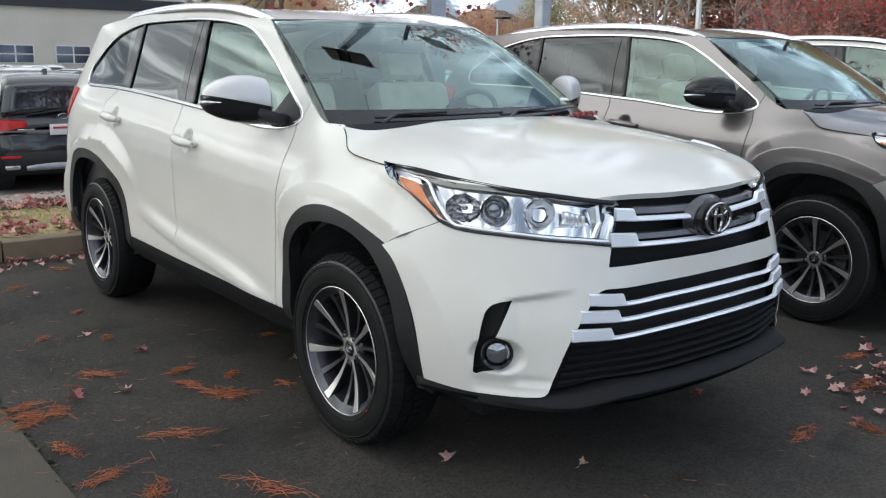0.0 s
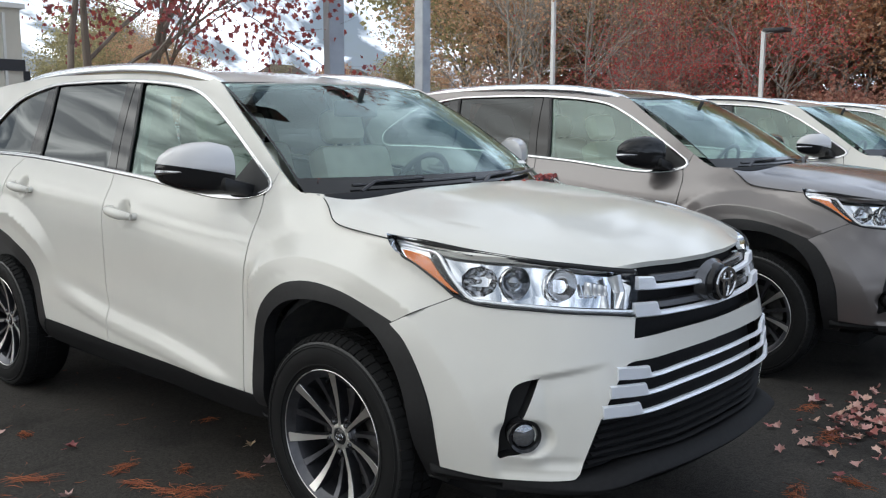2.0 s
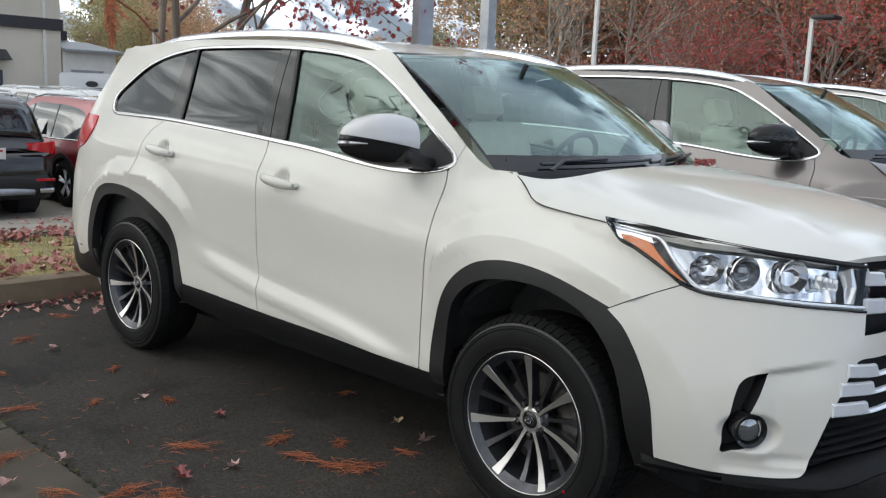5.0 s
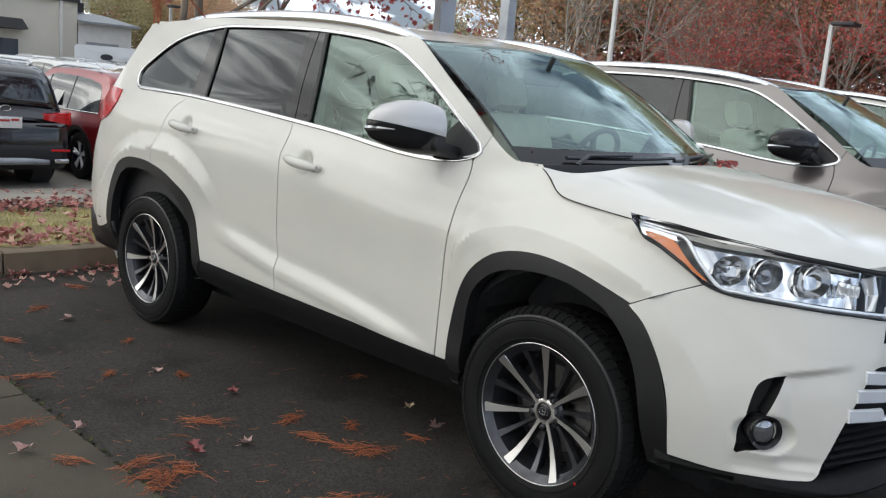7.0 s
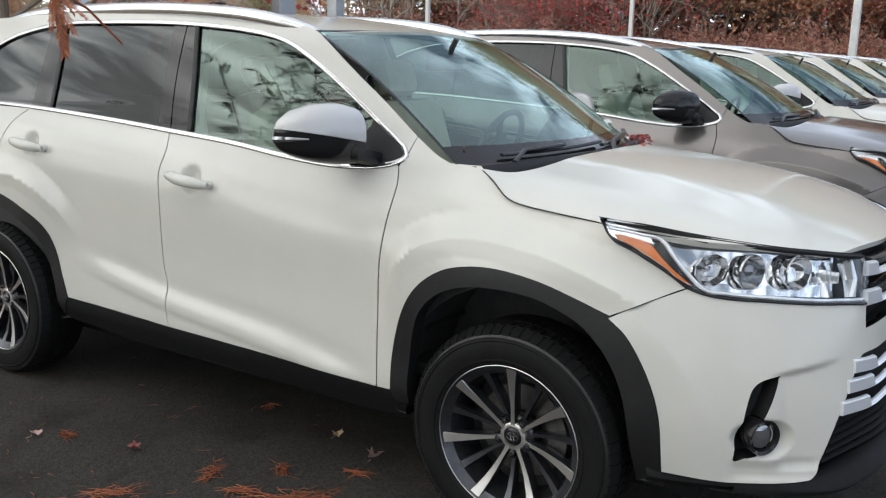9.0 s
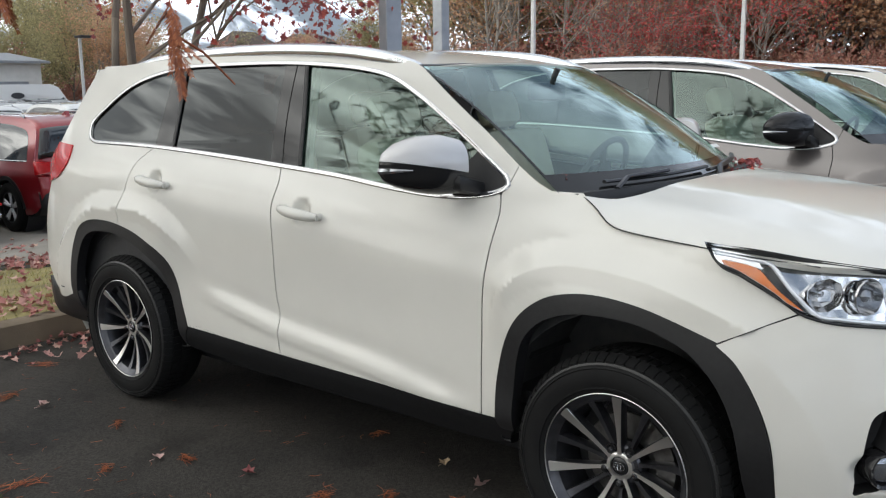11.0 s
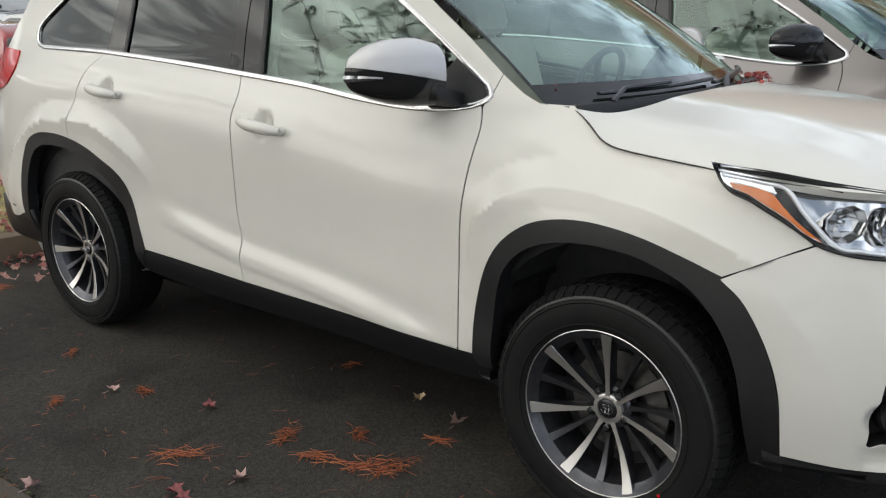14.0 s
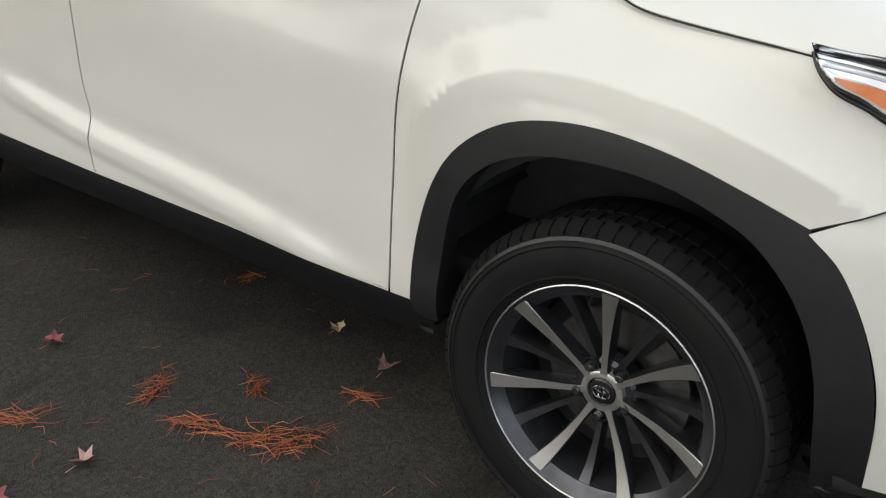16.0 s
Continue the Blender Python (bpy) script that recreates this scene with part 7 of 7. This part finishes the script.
house = tagged(new("far_building"), "yellow building with brown roof and blue sign", "building")
wall_with("wall", (8, 21, 6.9), (-98, 68, -.4), M["yellow_wall"], house)
for y0, y1 in ((67.4, 76.0), (76.0, 89.6)):
    bm = bmesh.new()
    w = (y1 - y0) * .3
    vs = [bm.verts.new(q) for q in ((-89.4, y0, 6.4), (-89.4, y1, 6.4), (-98.6, y1, 6.4), (-98.6, y0, 6.4), (-94, y0 + w, 9.2), (-94, y1 - w, 9.2))]
    for f in ((0, 1, 5, 4), (1, 2, 5), (2, 3, 4, 5), (3, 0, 4), (3, 2, 1, 0)):
        bm.faces.new([vs[k] for k in f])
    part("roof", bm, M["roof_tile"], house, smooth=False)
wall_with("sign", (.15, 3.2, 1.5), (-90.0, 77.4, 4.9), M["blue_sign"], house)
for y in (70, 73, 82, 85):
    wall_with("window", (.12, 1.2, 1.4), (-90.0, y, 4.4), M["window_dark"], house)
house.matrix_basis = pose(0, 0, 0)

# ---- poles ----
def light_pole(x, y, w, h, material, label, arm=True, turn=0):
    pole = tagged(new("light_pole"), label, "light pole", "lot lights")
    bm = bmesh.new()
    box_into(bm, (-w / 2, -w / 2, 0), (w / 2, w / 2, h), .012)
    part("shaft", bm, material, pole, smooth=False)
    bm = bmesh.new()
    lathe_into(bm, [(0, .5), (.26, .5), (.28, .47), (.28, -.3), (0, -.3)], 24, axis="z", closed=False)
    part("base", bm, M["concrete"], pole)
    if arm:
        bm = bmesh.new()
        rod_into(bm, [(0, 0, h - .1), (.6, 0, h)], .05, 6)
        part("arm", bm, material, pole)
        bm = bmesh.new()
        box_into(bm, (.12, -.48, h - .06), (1.15, .48, h + .10), .03)
        part("lamp_head", bm, M["fascia"], pole, "dark flat lamp head")
    pole.matrix_basis = pose(x, y, fall(x), 0, 0, turn)
    return pole


light_pole(-4.86, 3.36, .17, 8.5, M["steel"], "square galvanised light pole on the lawn strip", turn=-20)
light_pole(-8.50, 8.53, .20, 9.0, M["steel"], "square galvanised light pole behind the SUVs")
for x, y, h in ((-15.2, 38.7, 6.2), (-23.8, 34.0, 9.5), (-2.6, 21.6, 7.5), (-62, 31.5, 6.0), (-58, 52, 6.0)):
    light_pole(x, y, .18, h, M["white_steel"], "tall pale light pole on the far lot")

# ---- trees ----
build_tree("maple_tree", "bare-limbed maple with sparse red leaves on the lawn", 5, [(0, 0, -.12, -.10), (.10, .14, .10, .12), (-.12, .16, -.02, .30), (.02, -.12, .22, -.25)], 4.6, .062, M["leaf_red"], 15000, .055, M["bark"], levels=3, crown_from=.33, kids=(4, 6), wander=.13, lobes=True, clump=.08, spread=(25, 65)).matrix_basis = pose(-6.62, 1.62, .0)
kinds = [build_tree("wood_tree", "red-leaved tree at the edge of the lot", 31, [(0, 0, .05, 0), (.3, .1, -.15, .15), (-.3, -.2, .1, -.2)], 9.5, .12, M["wood_red"], 3700, .17, M["bark_pale"], levels=2, crown_from=.08, kids=(9, 12), wander=.12, clump=.42, group="trees round the lot"),
         build_tree("wood_tree", "olive-green tree at the edge of the lot", 32, [(0, 0, .02, .03)], 12.5, .20, M["wood_green"], 8000, .31, M["bark"], levels=2, crown_from=.05, kids=(12, 16), wander=.08, clump=.55, group="trees round the lot"),
         build_tree("wood_tree", "rusty brown tree at the edge of the lot", 33, [(0, 0, .06, .03), (.4, -.3, .1, -.1)], 10.5, .13, M["wood_orange"], 8000, .22, M["bark_pale"], levels=2, crown_from=.07, kids=(9, 12), wander=.12, clump=.46, group="trees round the lot"),
         build_tree("wood_tree", "nearly bare pale-stemmed tree at the edge of the lot", 34, [(0, 0, .03, .02), (.5, .3, .08, .12)], 12.0, .12, M["wood_orange"], 1800, .17, M["bark_pale"], levels=2, crown_from=.3, kids=(9, 12), wander=.10, clump=.3, group="trees round the lot"),
         build_tree("shrub", "low tangled shrub at the edge of the lot", 35, [(0, 0, .3, .1), (.4, .2, -.3, .2), (-.3, .3, .1, -.4)], 3.0, .04, M["wood_brown"], 2300, .18, M["bark_pale"], levels=1, crown_from=.02, kids=(9, 12), wander=.14, clump=.35, category="shrub", group="shrubs round the lot")]
rng = random.Random(77)
placed = [0] * 5


def plant(k, x, y, s, turn):
    m = Matrix.Translation((x, y, -.4)) @ Matrix.Rotation(turn, 4, "Z") @ Matrix.Scale(s, 4)
    if not placed[k]:
        kinds[k].matrix_basis = m
    else:
        t = copy_thing(kinds[k], m)
        t.matrix_basis = m
    placed[k] += 1


def belt_of_trees(az0, az1, gap, near, far, pick, s0, s1):
    for az in np.arange(az0, az1, gap):
        d, a = rng.uniform(near, far), radians(az + rng.uniform(-.4, .4))
        plant(rng.choice(pick), 2 + d * math.cos(a), -3 + d * math.sin(a), rng.uniform(s0, s1), rng.uniform(0, 6.28))


# along the far edge of the lot: red, rusty and olive stretches
belt_of_trees(80, 96, 1.8, 50, 56, (0, 2, 3), .8, 1.1)
belt_of_trees(96, 103, 1.6, 50, 56, (0, 0, 3, 2), .8, 1.1)
belt_of_trees(103, 112, 1.6, 50, 56, (2, 2, 3), .85, 1.15)
belt_of_trees(112, 126, 1.9, 50, 56, (0, 0, 0, 3, 2), .75, 1.1)
belt_of_trees(126, 129, 1.5, 52, 56, (3, 3), .9, 1.1)
belt_of_trees(80, 130, 1.3, 61, 68, (1, 2, 1, 1, 3), 1.0, 1.3)
belt_of_trees(78, 131, 2.0, 78, 88, (1, 1), 1.5, 1.8)
belt_of_trees(78, 129, 1.0, 46, 54, (4, 4), .7, 1.1)
belt_of_trees(78, 129, 1.0, 56, 62, (4, 4), 1.0, 1.5)
belt_of_trees(131, 141, 1.5, 108, 125, (1, 1, 2, 1), .5, .75)
belt_of_trees(141, 149, 1.5, 108, 125, (1, 1, 2, 1), .35, .55)
belt_of_trees(148.5, 154.5, 1.3, 108, 125, (1, 1, 2, 1), .75, 1.05)
belt_of_trees(149.5, 155, 1.5, 84, 98, (1, 2, 3, 1), .55, .8)
belt_of_trees(140, 161, 1.1, 96, 106, (4, 4), 1.2, 1.8)
belt_of_trees(129, 140, 1.2, 112, 124, (4, 4), 1.6, 2.2)
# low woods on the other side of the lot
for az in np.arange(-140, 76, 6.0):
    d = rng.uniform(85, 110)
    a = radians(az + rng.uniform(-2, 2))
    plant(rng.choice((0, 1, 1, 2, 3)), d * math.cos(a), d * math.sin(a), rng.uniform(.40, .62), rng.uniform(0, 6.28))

# bald cypress beside the bay
rng = random.Random(8)
cyp = tagged(new("cypress_tree"), "bald cypress with green and rust-brown needles beside the bay", "tree")
out = []
grow((0, 0, -.1), (0, 0, 1), 7.0, .16, 0, .02, rng, out)
limbs = []
for k in range(28):
    z = 1.9 + 4.6 * k / 28
    a = rng.uniform(0, 6.28) if k % 3 else rng.uniform(.7, 1.7)
    grow((0, 0, z), (math.cos(a), math.sin(a), rng.uniform(.05, .30)), rng.uniform(1.7, 2.4) * (1.15 - .1 * z), .030, 1, .10, rng, limbs, (25, 55), (4, 6), .10)
# the long low limb that hangs over the bay
reach = [Vector((0, 0, 2.3)), Vector((1.1, .7, 2.65)), Vector((2.2, 1.5, 2.62)), Vector((2.95, 2.1, 2.3)), Vector((3.33, 2.44, 1.95))]
limbs.append((reach, [.035, .03, .022, .012, .004], 1))
bm = bmesh.new()
for pts, rs, lv in out + limbs:
    rod_into(bm, pts, rs, 8 if rs[0] > .1 else 5)
part("trunk", bm, M["bark"], cyp, "straight brown trunk and limbs")
bm = bmesh.new()
for pts, rs, lv in limbs:
    for _ in range(16 if lv else 15):
        t = rng.uniform(.25, 1) * (len(pts) - 1)
        i = min(len(pts) - 2, int(t))
        p = pts[i].lerp(pts[i + 1], t - i)
        if p.x > 1.6 and pts is reach:
            continue
        needle_spray_into(bm, p, (rng.uniform(-1, 1), rng.uniform(-1, 1), rng.uniform(-.6, .3)), rng.uniform(.12, .22), rng, .35, 20, .0022)
tagged(part("crown", bm, M["needles_green"], cyp, "feathery green cypress needles", smooth=False), kind="stuff")
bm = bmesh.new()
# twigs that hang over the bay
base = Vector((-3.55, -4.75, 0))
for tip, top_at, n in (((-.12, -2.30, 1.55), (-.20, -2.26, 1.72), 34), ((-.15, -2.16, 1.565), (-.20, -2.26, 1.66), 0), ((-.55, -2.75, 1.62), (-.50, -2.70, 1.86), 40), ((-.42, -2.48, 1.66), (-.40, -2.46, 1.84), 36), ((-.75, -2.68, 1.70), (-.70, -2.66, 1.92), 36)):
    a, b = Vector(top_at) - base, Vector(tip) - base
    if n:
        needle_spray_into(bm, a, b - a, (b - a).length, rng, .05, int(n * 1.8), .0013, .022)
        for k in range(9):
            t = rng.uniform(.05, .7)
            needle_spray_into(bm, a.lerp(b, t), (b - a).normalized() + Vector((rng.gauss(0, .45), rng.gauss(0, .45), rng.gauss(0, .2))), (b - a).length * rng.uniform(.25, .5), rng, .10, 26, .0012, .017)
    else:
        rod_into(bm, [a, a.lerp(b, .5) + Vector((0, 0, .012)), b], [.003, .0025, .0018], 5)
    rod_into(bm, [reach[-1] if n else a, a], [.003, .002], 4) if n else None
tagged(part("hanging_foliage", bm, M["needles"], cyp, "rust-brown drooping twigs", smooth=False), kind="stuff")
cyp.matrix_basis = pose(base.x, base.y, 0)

# ---- litter ----
rng = random.Random(15)
random.seed(15)
CLUMPS = [(-1.312, -1.39, 1.2), (-1.155, -1.076, .9), (-.93, -1.12, 1.1), (-.70, -1.02, 1.1), (-.92, -1.79, 1.2), (-1.65, -2.03, 1.2), (-1.10, -1.80, 1.0), (-1.89, -1.187, .5), (-2.196, -1.749, .9), (-2.765, -1.64, .7), (-.95, -.915, .6), (-.70, -.77, .5), (-1.43, -.48, .35), (-.437, -1.375, 1.2), (-.777, -1.05, .9), (-.239, -1.728, 1.2), (-.99, -1.81, 1.3), (.189, -1.308, 1.3), (-.03, -1.633, 1.1), (-.567, -1.78, 1.0), (1.07, .614, 1.0), (1.204, .879, .9), (.94, 1.37, 1.3), (.70, 1.75, .8), (-3.3, -1.3, .8), (-3.7, -.9, .9), (-3.6, -1.6, 1.0), (-2.5, -1.15, .4), (-2.9, -1.9, 1.1), (1.35, 1.25, 1.0), (1.6, .7, .8)]
CLUMPS += [(rng.uniform(-2.3, -.8), rng.uniform(-2.2, -1.45), rng.uniform(.5, 1.0)) for _ in range(5)]
for x, y, s in CLUMPS:
    bm = bmesh.new()
    main = rng.uniform(0, 3.14)
    for k in range(int(42 * s)):
        a = main + rng.gauss(0, .60)
        r = rng.gauss(0, .045 * s)
        cx, cy = r * math.cos(main) + rng.gauss(0, .018 * s), r * math.sin(main) + rng.gauss(0, .018 * s)
        ln, bend, z = rng.uniform(.035, .105), rng.gauss(0, .8), rng.uniform(.002, .014)
        pts = [(cx + ln * (t - .5) * math.cos(a + bend * t), cy + ln * (t - .5) * math.sin(a + bend * t), z + .004 * math.sin(3 * t)) for t in (0, .5, 1)]
        rod_into(bm, pts, [.0010, .0013, .0006], 3)
    ob = tagged(part("needle_clump", bm, M["needles"], None, smooth=False), "small heap of rust-brown cypress needles on asphalt", "needles", "needle heaps", "stuff")
    ob.location = (x, y, .006 if y < -1.86 else 0)
bm = bmesh.new()
for k in range(520):
    x, y = rng.uniform(-4.1, 2.6), rng.uniform(-2.6, -.4)
    if rng.random() < .35:
        x, y = rng.uniform(-2.6, -.6), rng.uniform(-2.4, -1.3)
    if rng.random() < .25:
        x, y = rng.uniform(.9, 2.4), rng.uniform(-1.0, 2.6)
    a, ln, b = rng.uniform(0, 6.28), rng.uniform(.02, .06), rng.gauss(0, .5)
    z = .010 if y < -1.86 else .003
    rod_into(bm, [(x + ln * (t - .5) * math.cos(a + b * t), y + ln * (t - .5) * math.sin(a + b * t), z) for t in (0, .5, 1)], [.0007, .0011, .0005], 3)
tagged(part("loose_needles", bm, M["needles"], None, "single rust-brown needles strewn over the asphalt", smooth=False), "", "needles", "", "stuff")

LEAVES = [(-1.035, -1.384, "leaf_pale"), (-1.985, -1.258, "leaf_pale"), (-.73, -.63, "leaf_pale"), (-.985, -.54, "leaf_tan"), (-1.06, -1.585, "leaf_dark"), (-1.553, -1.116, "leaf_dark"), (-3.015, -1.247, "leaf_pale"), (-1.51, -1.83, "leaf_pale"), (-1.405, -2.097, "leaf_pale"), (.389, -.671, "leaf_pale"), (.728, -.312, "leaf_tan"), (.544, .616, "leaf_dark"), (.69, 1.86, "leaf_pale"), (.70, 1.90, "leaf_dark"), (-1.125, -1.57, "leaf_dark"), (1.7, .3, "leaf_pale"), (-3.4, -1.7, "leaf_dark"), (-2.6, -2.0, "leaf_pale"), (1.2, 2.2, "leaf_pale"), (.85, 1.65, "leaf_pale")]
for x, y, kind in LEAVES:
    bm = bmesh.new()
    leaf_into(bm, Vector((0, 0, .012)), rng.uniform(.052, .070) * (.75 if kind == "leaf_tan" else 1), Euler((rng.uniform(-.3, .3), rng.uniform(-.3, .3), rng.uniform(0, 6.3))).to_matrix(), rng.uniform(.45, .9), True)
    rod_into(bm, [(0, -.02, .010), (.006, -.05, .012)], .0012, 4)
    ob = tagged(part("fallen_leaf", bm, M[kind], None, smooth=False), {"leaf_pale": "curled dry pinkish maple leaf on asphalt", "leaf_tan": "curled dry tan leaf on asphalt", "leaf_dark": "curled dark red maple leaf on asphalt"}[kind], "leaf", "fallen leaves", "")
    ob.location = (x, y, .006 if y < -1.86 else 0)
bm = bmesh.new()
for k in range(760):
    c = rng.choice(((1.08, 1.48), (1.02, 1.72), (1.18, 1.3), (.92, 1.9)))
    x, y = c[0] + rng.gauss(0, .14), c[1] + rng.gauss(0, .2)
    if k > 110:
        x, y = -4.19 + abs(rng.gauss(0, .26)), rng.uniform(-3.5, 2.5)
    leaf_into(bm, Vector((x, y, rng.uniform(.010, .03))), rng.uniform(.032, .06), Euler((rng.uniform(-.6, .6), rng.uniform(-.6, .6), rng.uniform(0, 6.3))).to_matrix(), rng.uniform(.2, .7), True)
tagged(part("leaf_drift", bm, M["leaf_fall"], None, "drift of dry red leaves along the kerb", smooth=False), "", "leaves", "", "stuff")
bm = bmesh.new()
for k in range(5200):
    x, y = rng.uniform(-7.3, -4.3), rng.uniform(-3.6, 3.8)
    patch = noise.noise(Vector((x * 1.1, y * .5, 3.0)))
    if -6.55 < x < -4.95 and patch > -.4 and rng.random() < .93:
        continue
    leaf_into(bm, Vector((x, y, lawn_z(x) + rng.uniform(.01, .05))), rng.uniform(.045, .09), Euler((rng.uniform(-.7, .7), rng.uniform(-.7, .7), rng.uniform(0, 6.3))).to_matrix(), rng.uniform(.2, .7), True)
for k in range(160):
    x, y = -8.6 + rng.gauss(0, .9), rng.uniform(-1, 4)
    leaf_into(bm, Vector((x, y, fall(x) + .015)), rng.uniform(.045, .08), Euler((rng.uniform(-.4, .4), rng.uniform(-.4, .4), rng.uniform(0, 6.3))).to_matrix(), .4, True)
tagged(part("lawn_leaves", bm, M["leaf_fall"], None, "dense dry pink-brown leaves on the lawn", smooth=False), "", "leaves", "", "stuff")
bm = bmesh.new()
for k in range(16000):
    x, y = rng.uniform(-7.2, -4.36), rng.uniform(-3.2, 3.6)
    h, a = rng.uniform(.02, .055), rng.uniform(0, 6.28)
    p = Vector((x, y, lawn_z(x) - .01))
    w = Vector((math.cos(a), math.sin(a), 0)) * .003
    lean = Vector((rng.gauss(0, .02), rng.gauss(0, .02), h))
    bm.faces.new([bm.verts.new(q) for q in (p - w, p + w, p + lean)])
tagged(part("grass", bm, M["grass"], None, "short dry yellow-green grass blades", smooth=False), "", "grass", "", "stuff")
# leaves caught at the wipers of the white SUV
for x, y, z in ((-.335, -.665, 1.238), (-.352, -.672, 1.255)):
    bm = bmesh.new()
    leaf_into(bm, Vector((0, 0, 0)), .042, random_turn(), .5, True)
    ob = tagged(part("caught_leaf", bm, M["leaf_dark"], None, smooth=False), "dark red leaf caught at the windscreen edge", "leaf", "leaves on the car")
    ob.location = (x, y, z)
bm = bmesh.new()
for k in range(70):
    y = rng.uniform(.10, .72) if k > 45 else rng.uniform(.50, .72)
    q = screen(np.array([.99]), np.array([y]))[0]
    leaf_into(bm, Vector((q[0] + rng.uniform(.02, .13), y, 1.214 + rng.uniform(.0, .014))), rng.uniform(.012, .030), random_turn(), .4)
tagged(part("cowl_litter", bm, M["leaf_red"], None, "dull red leaf scraps gathered at the foot of the windscreen", smooth=False), "", "leaves", "", "stuff")
